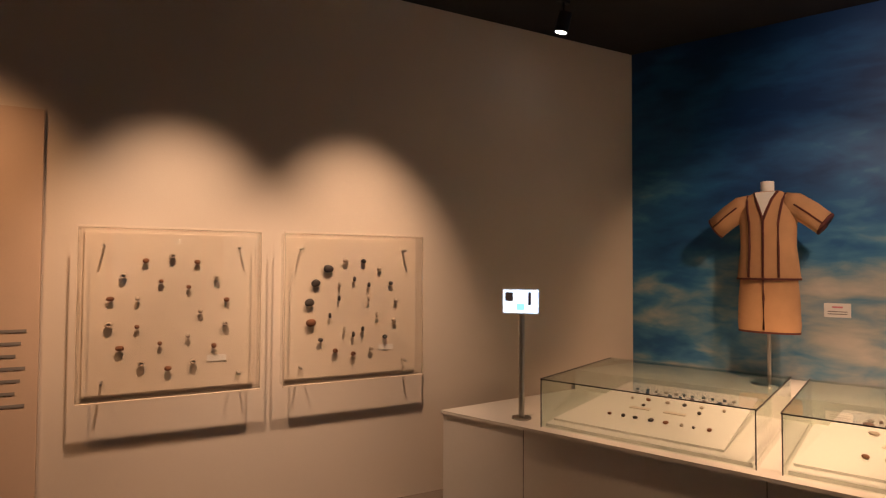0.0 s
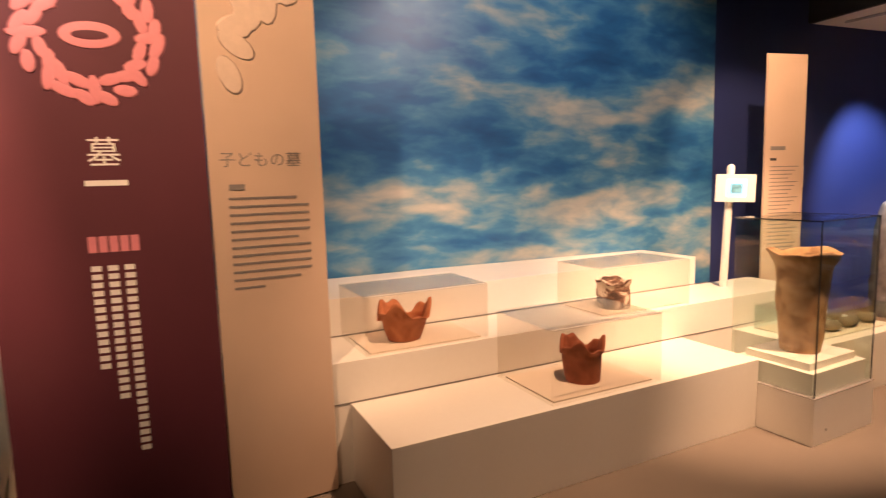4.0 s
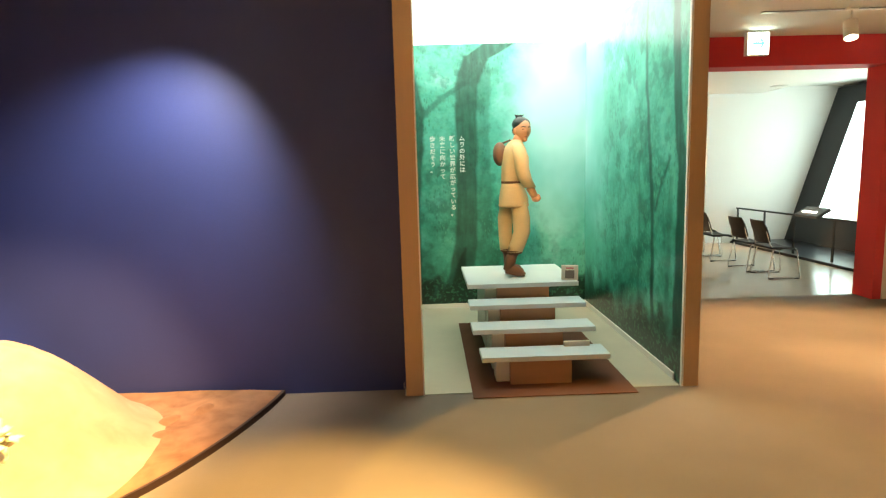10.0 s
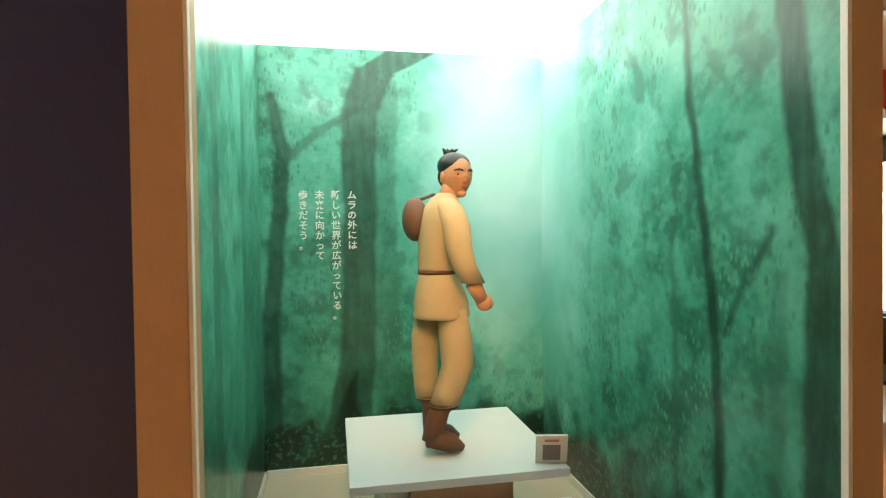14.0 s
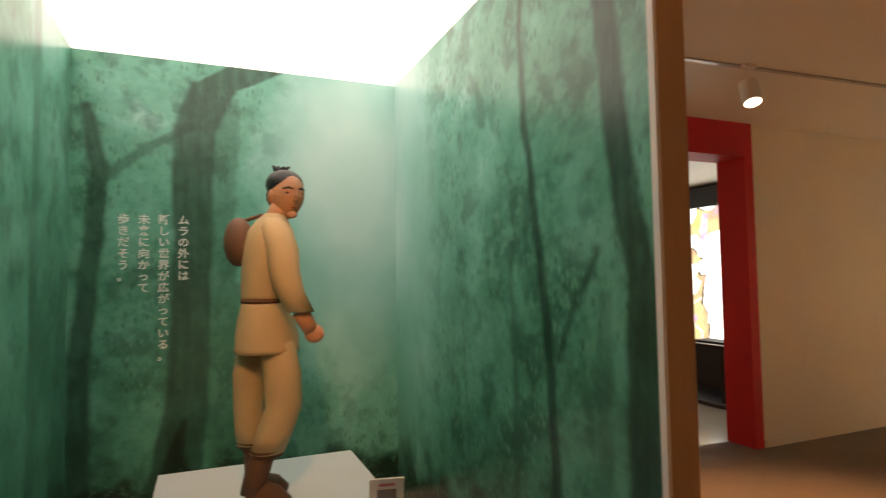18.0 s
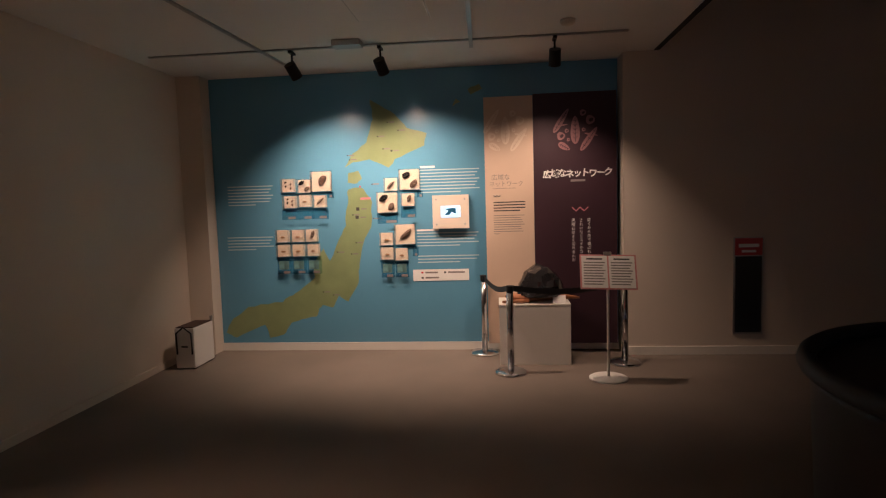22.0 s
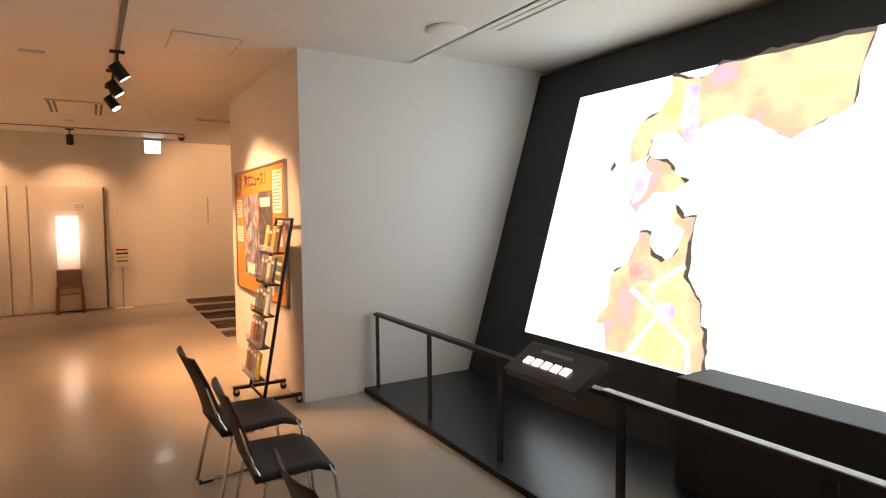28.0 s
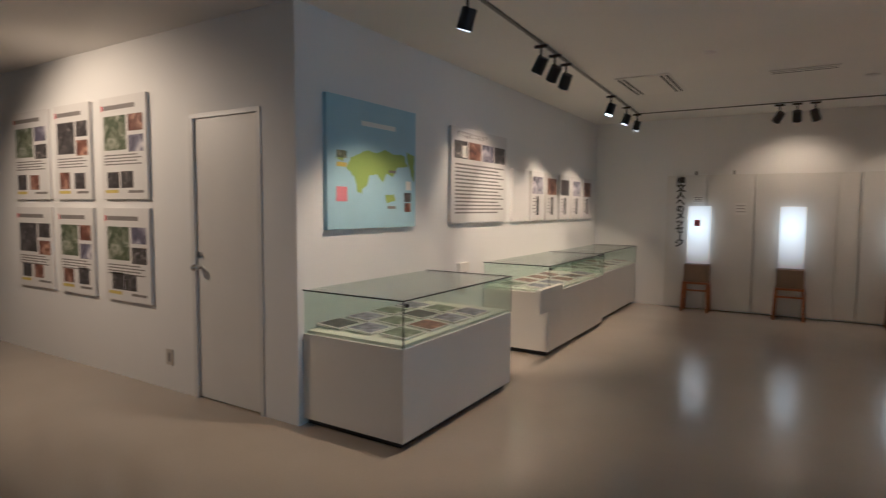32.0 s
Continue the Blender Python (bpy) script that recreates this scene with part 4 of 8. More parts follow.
# banner pair
PLUM_PINK = PINK
banner = thing("hanging_banner", pose(1.232, 0.31, 0), "tall plum banner with pink ring emblem beside a beige one", "banner")
M_B = on(FACE_W, 0, 0, 0)
card(banner, "plum_cloth", 0.73, 2.32, 0.012, PURPLE, M_B, 0.365, 1.165)
fold = Matrix.Translation((0.0, -0.735, 0)) @ Matrix.Rotation(radians(7), 4, "Z") @ FACE_W
card(banner, "beige_cloth", 0.45, 2.31, 0.012, BEIGE_CLOTH, fold, 0.225, 1.165, 0.0, 0, "beige text cloth")
part("top_rod", rod((-0.006, 0.03, 2.33), (-0.006, -0.735, 2.33), 0.009), CHROME, banner)
part("top_rod", rod((0, -0.735, 2.325), (0.055, -1.20, 2.325), 0.009), CHROME, banner)
part("foot", box(-0.06, 0.10, -0.74, 0.0, 0.0, 0.012), STEEL, banner)
er = random.Random(4)
for k in range(40):
    a = 2 * math.pi * k / 40 * 1.0
    r = (0.168, 0.218)[k % 2] + 0.012 * (er.random() - 0.5)
    if k % 5 == 0:
        r = 0.192
    bm = bmesh.new()
    ball(bm, (0, 0, 0), 0.5, 0, (0.078 + 0.03 * er.random() + (0.03 if k % 5 == 0 else 0), 0.046, 0.004), 10)
    part("emblem_leaf", bm, PLUM_PINK, banner, at=M_B @ Matrix.Translation((0.377 + r * math.cos(a), 1.94 + r * math.sin(a), 0.0135)) @ Matrix.Rotation(a + (0.2 if k % 5 == 0 else 1.3) + 0.8 * (er.random() - 0.5), 4, "Z"))
ov = bmesh.new()
ball(ov, (0, 0, 0), 0.5, 0, (0.20, 0.095, 0.004), 20)
part("emblem_heart", ov, PLUM_PINK, banner, at=M_B @ Matrix.Translation((0.377, 1.94, 0.0135)))
ov = bmesh.new()
ball(ov, (0, 0, 0), 0.5, 0, (0.12, 0.035, 0.004), 16)
part("emblem_slit", ov, PURPLE, banner, at=M_B @ Matrix.Translation((0.377, 1.94, 0.0150)))
words_on(banner, "title", "墓", 0.115, INK_WHITE, M_B @ Matrix.Translation((0.385, 1.52, 0.0135)))
part("subtitle", box(-0.07, 0.07, -0.01, 0.01, 0, 0.001), INK_WHITE, banner, at=M_B @ Matrix.Translation((0.385, 1.415, 0.0135)))
for k in range(5):
    part("bar", box(-0.014, 0.014, -0.03, 0.03, 0, 0.001), PLUM_PINK, banner, at=M_B @ Matrix.Translation((0.32 + 0.035 * k, 1.19, 0.0135)))
for col, count in enumerate((13, 17, 24)):
    for k in range(count):
        part("text_mark", box(-0.017, 0.017, -0.010, 0.010, 0, 0.001), INK_WHITE, banner, at=M_B @ Matrix.Translation((0.325 + 0.055 * col, 1.10 - 0.031 * k, 0.0135)))
words_on(banner, "heading", "子どもの墓", 0.065, INK_GREY, fold @ Matrix.Translation((0.20, 1.49, 0.0135)))
part("heading_bar", box(-0.03, 0.03, -0.012, 0.012, 0, 0.001), INK_GREY, banner, at=fold @ Matrix.Translation((0.10, 1.385, 0.0135)))
for k in range(12):
    w = 0.32 - 0.05 * ((k * 7) % 5 == 0) - 0.2 * (k == 11)
    part("text_line", box(0, w, -0.005, 0.005, 0, 0.001), INK_GREY, banner, at=fold @ Matrix.Translation((0.065, 1.34 - 0.033 * k, 0.0135)))
FADED = mat("faded_grey_print", (0.63, 0.51, 0.41), 0.7, var=0.08, scale=8)
for k in range(14):
    bm = bmesh.new()
    ball(bm, (0, 0, 0), 0.5, 0, (0.16, 0.085, 0.003), 12)
    part("print_leaf", bm, FADED, banner, at=fold @ Matrix.Translation((0.09 + 0.28 * rnd.random(), 1.80 + 0.45 * rnd.random(), 0.0125)) @ Matrix.Rotation(3.1 * rnd.random(), 4, "Z"))

# stepped white tiers with pots
M_TIER = pose(0.807, -1.0, 0, 0, 0, -85.44)
tiers = thing("display_tiers", M_TIER, "three white lacquered display steps along the sky wall", "display steps")
part("low_step", box(0.0, 2.127, 0.0, 0.52, 0.0, 0.378, 0.004), PLINTH, tiers)
part("middle_step", box(-1.15, 3.35, 0.521, 0.965, 0.0, 0.578, 0.004), PLINTH, tiers)
part("top_step", box(-1.15, 2.766, 0.966, 1.63, 0.0, 0.785, 0.004), PLINTH, tiers)
part("end_block", box(2.62, 3.60, 0.0, 0.52, 0.0, 0.36, 0.004), PLINTH, tiers)
for y, z in ((0.519, 0.380), (0.963, 0.580)):
    part("joint", box(-1.1, 2.9, y - 0.001, y + 0.0005, z, z + 0.006), INK_GREY, tiers)


def pot_mesh(height, base, top, lip, wob, seed, ragged=0.0):
    """A hollow coarse pot with a thick uneven wall."""
    bm = bmesh.new()
    prof = []
    for k in range(15):
        f = k / 14
        r = base + (top - base) * f ** 0.9
        if f > 0.86:
            r += lip * (f - 0.86) / 0.14
        if 0.70 < f < 0.80:
            r *= 0.965
        prof.append((r, f * height))
    inner = [(r - 0.014, max(z, 0.02)) for r, z in prof[::-1]]
    lathe(bm, prof + inner, 40)
    for v in bm.verts:
        q = Vector((v.co.x, v.co.y, v.co.z)) * 9 + Vector((seed * 5.3, 0, 0))
        s = 1 + wob * noise.noise(q)
        v.co.x, v.co.y = v.co.x * s, v.co.y * s
        if ragged and v.co.z > height * 0.7:
            ang = math.atan2(v.co.y, v.co.x)
            v.co.z += ragged * (math.sin(ang * 3 + seed) * 0.6 + math.sin(ang * 7 + seed * 2) * 0.3 + 0.25 * noise.noise(q * 2)) * (v.co.z / height - 0.7) / 0.3
    return bm


def acrylic_hood(name, m, w, d, h, label, group):
    hood = thing(name, m, label, "display hood", group)
    pane_box(hood, -w / 2, w / 2, -d / 2, d / 2, 0.0, h, 0.005, True, None, ACRYLIC)
    e = 0.006
    # highlight along the hood's top edges, painted as thin white strips
    for y in (-d / 2, d / 2):
        part("edge_glint", box(-w / 2, w / 2, y - e / 2, y + e / 2, h, h + 0.002), PAPER, hood)
    part("base_tray", box(-w / 2 + 0.03, w / 2 - 0.03, -d / 2 + 0.03, d / 2 - 0.03, 0.001, 0.008), BACKING, hood)
    return hood


for x, y, z, w, d, h, label in ((0.42, 0.745, 0.578, 0.66, 0.42, 0.285, "clear acrylic hood over a broken orange bowl"), (1.86, 0.745, 0.578, 0.70, 0.42, 0.285, "clear acrylic hood over a patched striped pot"), (1.10, 0.255, 0.378, 0.66, 0.46, 0.345, "clear acrylic hood over a red clay pot")):
    acrylic_hood("acrylic_hood", M_TIER @ Matrix.Translation((x, y, z)), w, d, h, label, "acrylic hoods")
ORANGE_CLAY = stepped("orange_fired_clay", [(0.3, (0.30, 0.09, 0.03)), (0.7, (0.55, 0.21, 0.085))], 14.0, (1, 1, 1), 8, 0.8, 0.6, bump=0.5)
PATCHED = stepped("patched_dark_and_cream_clay", [(0.40, (0.06, 0.03, 0.02)), (0.50, (0.20, 0.10, 0.06)), (0.56, (0.58, 0.48, 0.38))], 9.0, (1, 1, 1.6), 5, 0.8, 0.8, bump=0.4)
solo("clay_bowl", pot_mesh(0.155, 0.085, 0.135, 0.01, 0.10, 2, 0.07), ORANGE_CLAY, "broken orange clay bowl with a jagged rim", "pot", "pots on the display steps", M_TIER @ Matrix.Translation((0.36, 0.73, 0.588)), True)
solo("clay_pot", pot_mesh(0.165, 0.095, 0.10, 0.012, 0.09, 5, 0.02), PATCHED, "small patched pot in dark and cream clay", "pot", "pots on the display steps", M_TIER @ Matrix.Translation((1.74, 0.70, 0.588)), True)
solo("clay_pot", pot_mesh(0.185, 0.085, 0.103, 0.008, 0.07, 9, 0.05), RED_CLAY, "red clay pot with one high broken side", "pot", "pots on the display steps", M_TIER @ Matrix.Translation((1.10, 0.22, 0.388)), True)

# tall glass case with the large pot
tall = thing("tall_glass_case", pose(0.69, -3.156, 0, 0, 0, -83.6), "square glass case on a white plinth with a black top edge", "display case")
part("plinth", box(-0.012, 0.542, -0.012, 0.472, 0.0, 0.248, 0.004), PLINTH, tall)
part("inner_block", box(0.02, 0.51, 0.02, 0.44, 0.250, 0.365, 0.003), PLINTH, tall)
part("inner_slab", box(0.055, 0.475, 0.055, 0.405, 0.366, 0.405, 0.003), PLINTH, tall)
part("seam", box(-0.0125, 0.5425, -0.0125, 0.4725, 0.2482, 0.2500), INK_GREY, tall)
pane_box(tall, 0.0, 0.53, 0.0, 0.46, 0.252, 1.142, 0.008, True, EDGE)
part("lock", rod((0.10, -0.014, 0.07), (0.10, -0.011, 0.07), 0.008), STEEL, tall)
solo("large_clay_pot", pot_mesh(0.55, 0.098, 0.146, 0.032, 0.06, 14, 0.016), CLAY, "tall brown clay pot with a wavy flared rim", "pot", "", pose(0.69, -3.156, 0, 0, 0, -83.6) @ Matrix.Translation((0.265, 0.23, 0.405)), True)

# low glass box with stones on the end block
stones = thing("stone_tray", M_TIER @ Matrix.Translation((3.1, 0.27, 0.36)), "low glass tray holding rounded stones", "display case")
pane_box(stones, -0.36, 0.40, -0.20, 0.20, 0.0, 0.16, 0.005, True, None)
part("liner", box(-0.35, 0.39, -0.19, 0.19, 0.001, 0.006), BACKING, stones)
for k in range(7):
    solo("round_stone", pebble(0.10 + 0.05 * rnd.random(), 0.09 + 0.03 * rnd.random(), 0.07, "chip", k + 40), STONE, "rounded grey brown stone in a glass tray", "stone", "stones in the tray", M_TIER @ Matrix.Translation((2.86 + 0.10 * k, 0.17 + 0.15 * (k % 2), 0.368)))


def head_tablet(name, m, drop, label, group=""):
    """A screen head; z is out of its face, its middle at the origin."""
    t = thing(name, m, label, "tablet", group)
    part("casing", box(-0.125, 0.125, -0.095, 0.095, -0.05, 0.0, 0.006), PAPER, t)
    part("screen", box(-0.055, 0.065, -0.06, 0.06, 0.001, 0.004), SCREEN_CYAN, t)
    part("screen_picture", box(-0.03, 0.04, -0.035, 0.03, 0.0045, 0.0055), mat("blue_screen_picture", (0.16, 0.40, 0.52), 0.3, var=0.4, scale=30), t)
    if drop:
        part("pole", rod((-0.03, 0.14, -0.07), (-0.03, -drop, -0.07), 0.026), PAPER, t, "white round pole")
        part("pole_cap", ball(bmesh.new(), (-0.03, 0.14, -0.07), 0.026), PAPER, t)
    return t


head_tablet("tablet_stand", on(Matrix.Rotation(radians(-42), 4, "Z") @ FACE_W, 1.75, -3.785, 1.28) @ Matrix.Rotation(radians(-2), 4, "Z"), 0.71, "white tablet head with a cyan screen on a white pole", "white tablet heads")
head_tablet("wall_tablet", on(Matrix.Rotation(radians(-25), 4, "Z") @ FACE_W, 2.42, -5.17, 1.34), 0, "white tablet head with a cyan screen on the night wall", "white tablet heads")
tall_text = thing("text_panel", pose(2.05, -4.40, 0), "narrow tall beige text panel by the night wall", "sign")
M_T = Matrix.Rotation(radians(-7), 4, "Z") @ FACE_W
card(tall_text, "cloth", 0.37, 2.27, 0.015, BEIGE_CLOTH, M_T, 0.185, 1.14)
for k in range(22):
    part("text_line", box(0.05, 0.32 - 0.03 * ((k * 5) % 4), 1.42 - 0.03 * k, 1.427 - 0.03 * k, 0.0155, 0.0165), INK_GREY, tall_text, at=M_T)
part("heading_bar", box(0.05, 0.19, 1.55, 1.58, 0.0155, 0.0165), INK_GREY, tall_text, at=M_T)
part("heading_bar", box(0.05, 0.11, 1.47, 1.49, 0.0155, 0.0165), INK, tall_text, at=M_T)


# ---- night corner ----
def heap(bm, cx, cy, rx, ry, h, seed=0.0, slot=0, rings_n=14, seg=48, z0=0.0, rough=0.03, p=1.6):
    """A rounded heap of earth, denser rings to the rim."""
    loops = []
    for k in range(rings_n + 1):
        f = k / rings_n
        loop = []
        for s in range(seg):
            a = 2 * math.pi * s / seg
            x, y = cx + rx * f * math.cos(a), cy + ry * f * math.sin(a)
            z = z0 + h * (0.5 + 0.5 * math.cos(math.pi * f ** p)) + rough * h * noise.noise((x * 5, y * 5, seed)) * (1 - f)
            loop.append(bm.verts.new((x, y, z)))
        loops.append(loop)
    for lo, hi in zip(loops, loops[1:]):
        for s in range(seg):
            f = bm.faces.new((lo[s], hi[s], hi[(s + 1) % seg], lo[(s + 1) % seg]))
            f.material_index, f.smooth = slot, True
    return bm


RIM = mat("dark_rim_board", (0.035, 0.016, 0.010), 0.7, var=0.2)
grave = thing("grave_diorama", pose(0, 0, 0), "grave mound on a brown earth base with footprints", "diorama")
pts = []
for k in range(25):
    a = radians(180 + 90 * k / 24)
    pts.append((E - 0.02 + 2.10 * math.cos(a) * (1 + 0.02 * math.sin(5 * a)), SB + 0.02 - 2.08 * math.sin(a), 0.0))
pts.append((E - 0.02, SB + 0.02, 0.0))
part("base_board", poly(bmesh.new(), pts, (0, 0, 0.035)), RIM, grave)
bm = bmesh.new()
inner = [(E - 0.02 + (x - E + 0.02) * 0.985, SB + 0.02 + (y - SB - 0.02) * 0.985, 0.036) for x, y, z in pts]
grid = []
for k in range(25):
    x, y, z = inner[k]
    row = []
    for j in range(20):
        f = 0.02 + 0.98 * j / 19
        qx, qy = E - 0.03 + (x - E + 0.02) * f, SB + 0.03 + (y - SB - 0.02) * f
        row.append(bm.verts.new((qx, qy, 0.036 + 0.022 * (1 + noise.noise((qx * 4, qy * 4, 2.0))) * (1 - f ** 8))))
    grid.append(row)
for a, b in zip(grid, grid[1:]):
    for j in range(19):
        f = bm.faces.new((a[j], a[j + 1], b[j + 1], b[j]))
        f.smooth = True
bmesh.ops.recalc_face_normals(bm, faces=bm.faces[:])
part("earth", bm, EARTH, grave, "brown earth")
bm = bmesh.new()
heap(bm, 1.80, -6.93, 1.02, 0.92, 0.62, 1.0, p=1.4, z0=0.035)
for v in bm.verts:
    v.co.x, v.co.y = min(v.co.x, E - 0.02), max(v.co.y, SB + 0.02)
part("mound", bm, SAND, grave, "smooth pinkish sandy mound")
for k in range(9):
    bm = bmesh.new()
    heap(bm, 0, 0, 0.13 - 0.008 * (k % 3), 0.055, 0.035, k * 1.3, rings_n=6, seg=20, rough=0.4)
    way = radians(118 + 6.3 * k)
    part("earth_ridge", bm, EARTH, grave, at=pose(E + (1.74 - 0.10 * (k % 2)) * math.cos(way), SB + (1.74 - 0.10 * (k % 2)) * math.sin(way), 0.048, 0, 0, 208 + 6 * k))

bm = bmesh.new()
prof = [(0.19, 0.0), (0.20, 0.06), (0.20, 0.3), (0.195, 0.55), (0.185, 0.8), (0.165, 0.95), (0.13, 1.04), (0.07, 1.085), (0.02, 1.095)]
lathe(bm, prof, 36, squash=0.72)
bmesh.ops.subdivide_edges(bm, edges=bm.edges[:], cuts=2, use_grid_fill=True)
for v in bm.verts:
    v.co += v.co.normalized() * (0.022 * noise.noise(v.co * 6) + 0.012 * noise.noise(v.co * 17))
    v.co.z = max(0.0, v.co.z)
solo("standing_stone", bm, STONE, "upright rounded rough grey stone on the earth base", "stone", "", pose(2.06, -6.13, 0.04, 0, 0, 25), True)

hump = thing("offering_mound", pose(0.26, -5.42, 0), "oval sandy mound on a low base before the grave", "diorama")
OCHRE = stepped("ochre_sand", [(0.3, (0.27, 0.18, 0.065)), (0.7, (0.42, 0.29, 0.11))], 8.0, (1, 1, 1), 7, 0.95, 0.3, bump=0.35)
bm = bmesh.new()
lathe(bm, [(0.735, 0.0), (0.745, 0.02), (0.735, 0.045), (0.70, 0.06), (0.3, 0.062)], 64, squash=0.80)
part("base", bm, OCHRE, hump, smooth=True)
bm = bmesh.new()
heap(bm, -0.20, -0.02, 0.50, 0.46, 0.30, 3.0, p=1.25, z0=0.055)
part("mound", bm, OCHRE, hump)
plate = thing("small_sign", pose(0.27, -4.965, 0.062, 28, 0, 28), "small white square plate on the sandy mound", "sign")
part("plate", box(-0.075, 0.075, -0.004, 0.004, 0.0, 0.15, 0.002), PAPER, plate)
part("printed_square", box(-0.028, 0.028, 0.0045, 0.0055, 0.047, 0.103), INK_GREY, plate)
part("foot", box(-0.01, 0.01, -0.09, -0.005, 0.0, 0.01), BLACK, plate)

# statue of a girl with flowers, one plain mesh; it looks along +x
CREAM_CLOTH = mat("cream_sculpted_robe", (0.50, 0.40, 0.20), 0.75, var=0.08, scale=6, grain=120, bump=0.2)
SKIN = mat("painted_skin", (0.56, 0.28, 0.16), 0.55, var=0.06)
HAIR = mat("dark_brown_sculpted_hair", (0.035, 0.014, 0.009), 0.5, var=0.3, grain=90, bump=0.3)
BELT = mat("brown_cord", (0.11, 0.05, 0.025), 0.8, var=0.2)
PETAL = mat("white_petals", (0.74, 0.72, 0.62), 0.6, var=0.05)
LEAF = mat("green_leaf", (0.03, 0.075, 0.025), 0.6, var=0.3)
LEATHER = mat("brown_boot", (0.12, 0.055, 0.03), 0.7, var=0.2)


def limb(bm, points, radii, seg, slot):
    """A leg or sleeve that runs mostly upright, in level ovals."""
    return rings(bm, [(p, (r, 0, 0), (0, r, 0)) for p, r in zip(points, radii)], seg, True, 0, slot)


def skin_x(bm, sections, slot, seg=24):
    """Stacked ovals: z, centre x, half depth, half width."""
    return rings(bm, [((c, 0, z), (a, 0, 0), (0, b, 0)) for z, c, a, b in sections], seg, True, 0, slot)


bm = bmesh.new()
skin_x(bm, [(0.125, -0.008, 0.122, 0.138), (0.14, -0.008, 0.126, 0.142), (0.24, -0.006, 0.115, 0.130), (0.36, -0.004, 0.106, 0.120), (0.44, -0.004, 0.102, 0.116)], 0, 28)
skin_x(bm, [(0.425, -0.004, 0.104, 0.120), (0.44, -0.004, 0.108, 0.124), (0.52, -0.006, 0.100, 0.116), (0.60, -0.014, 0.082, 0.100), (0.635, -0.018, 0.074, 0.092), (0.66, -0.016, 0.078, 0.096), (0.74, -0.004, 0.084, 0.108), (0.81, -0.002, 0.082, 0.116), (0.855, -0.004, 0.070, 0.104), (0.885, 0.004, 0.046, 0.062), (0.90, 0.012, 0.034, 0.038)], 0, 28)
skin_x(bm, [(0.618, -0.017, 0.078, 0.097), (0.632, -0.018, 0.078, 0.097)], 3)
skin_x(bm, [(0.418, -0.004, 0.108, 0.124), (0.426, -0.004, 0.109, 0.125)], 3)
for a in (-1, 1):
    tube(bm, [(-0.005, a * 0.100, 0.855), (0.02, a * 0.128, 0.80), (0.06, a * 0.132, 0.72), (0.105, a * 0.115, 0.655), (0.15, a * 0.085, 0.675), (0.205, a * 0.05, 0.725)], [0.040, 0.044, 0.045, 0.050, 0.052, 0.048], 16, 0)
    tube(bm, [(0.205, a * 0.05, 0.725), (0.235, a * 0.034, 0.757), (0.252, a * 0.022, 0.785)], [0.020, 0.024, 0.016], 10, 1)
    tube(bm, [(-0.01, a * 0.06, 0.15), (-0.01, a * 0.06, 0.03)], [0.044, 0.040], 12, 5)
    tube(bm, [(-0.05, a * 0.06, 0.028), (0.02, a * 0.06, 0.034), (0.08, a * 0.062, 0.028), (0.125, a * 0.064, 0.018)], [0.032, 0.040, 0.034, 0.014], 12, 5)
tube(bm, [(0.008, 0, 0.885), (0.03, 0, 0.93)], [0.036, 0.034], 12, 1)
bowed = Matrix.Translation((0.055, 0, 1.0)) @ Matrix.Rotation(radians(30), 4, "Y")
before = set(bm.verts)
ball(bm, (0.022, 0, -0.012), 0.072, 1, (0.98, 0.90, 1.16), 24)
ball(bm, (0.050, 0, -0.066), 0.026, 1, (0.8, 1.0, 0.7), 10)
ball(bm, (0.095, 0, -0.016), 0.012, 1, (0.9, 0.8, 1.4), 8)
ball(bm, (-0.012, 0, 0.022), 0.088, 2, (1.0, 0.98, 0.92), 26)
ball(bm, (-0.038, 0, -0.022), 0.066, 2, (0.9, 1.08, 1.1), 18)
for a in (-1, 1):
    ball(bm, (0.012, a * 0.068, -0.010), 0.017, 1, (0.8, 0.5, 1.3), 8)
    ball(bm, (0.084, a * 0.028, 0.010), 0.012, 2, (0.4, 1.1, 0.22), 8)
    ball(bm, (0.087, a * 0.027, -0.006), 0.007, 2, (0.4, 1.1, 0.5), 8)
for v in bm.verts:
    if v not in before:
        v.co = bowed @ v.co
tube(bm, [(-0.030, 0, 0.975), (-0.066, 0, 0.93), (-0.086, 0, 0.885), (-0.092, 0, 0.83), (-0.080, 0, 0.79)], [0.026, 0.033, 0.034, 0.026, 0.006], 14, 2)
rr = random.Random(2)
for k in range(7):
    c = Vector((0.268 + 0.035 * (rr.random() - 0.5), 0.07 * (rr.random() - 0.5), 0.845 + 0.05 * (rr.random() - 0.5)))
    up = Vector((rr.random() - 0.1, rr.random() - 0.5, rr.random() * 0.8 - 0.1)).normalized()
    side = up.cross(Vector((0, 0, 1))).normalized()
    for j in range(6):
        a = 2 * math.pi * j / 6 + k
        out = (side * math.cos(a) + up.cross(side) * math.sin(a)) * 0.75 + up * 0.5
        tube(bm, [c, c + out * 0.022, c + out * 0.044, c + out * 0.056 - up * 0.008], [0.004, 0.011, 0.010, 0.002], 6, 4, 0.5)
for k in range(6):
    tube(bm, [(0.245, 0.008 * (k - 2.5), 0.775), (0.232 + 0.008 * k, 0.02 * (k - 2.5), 0.82), (0.225 + 0.012 * k, 0.028 * (k - 2.5), 0.865)], [0.004, 0.013, 0.002], 6, 6, 0.5)
statue = part("girl_statue", bm, [CREAM_CLOTH, SKIN, HAIR, BELT, PETAL, LEATHER, LEAF], None, "painted statue of a girl in a cream robe holding white flowers", at=pose(0.585, -5.16, 0.058, 0, 0, 206))
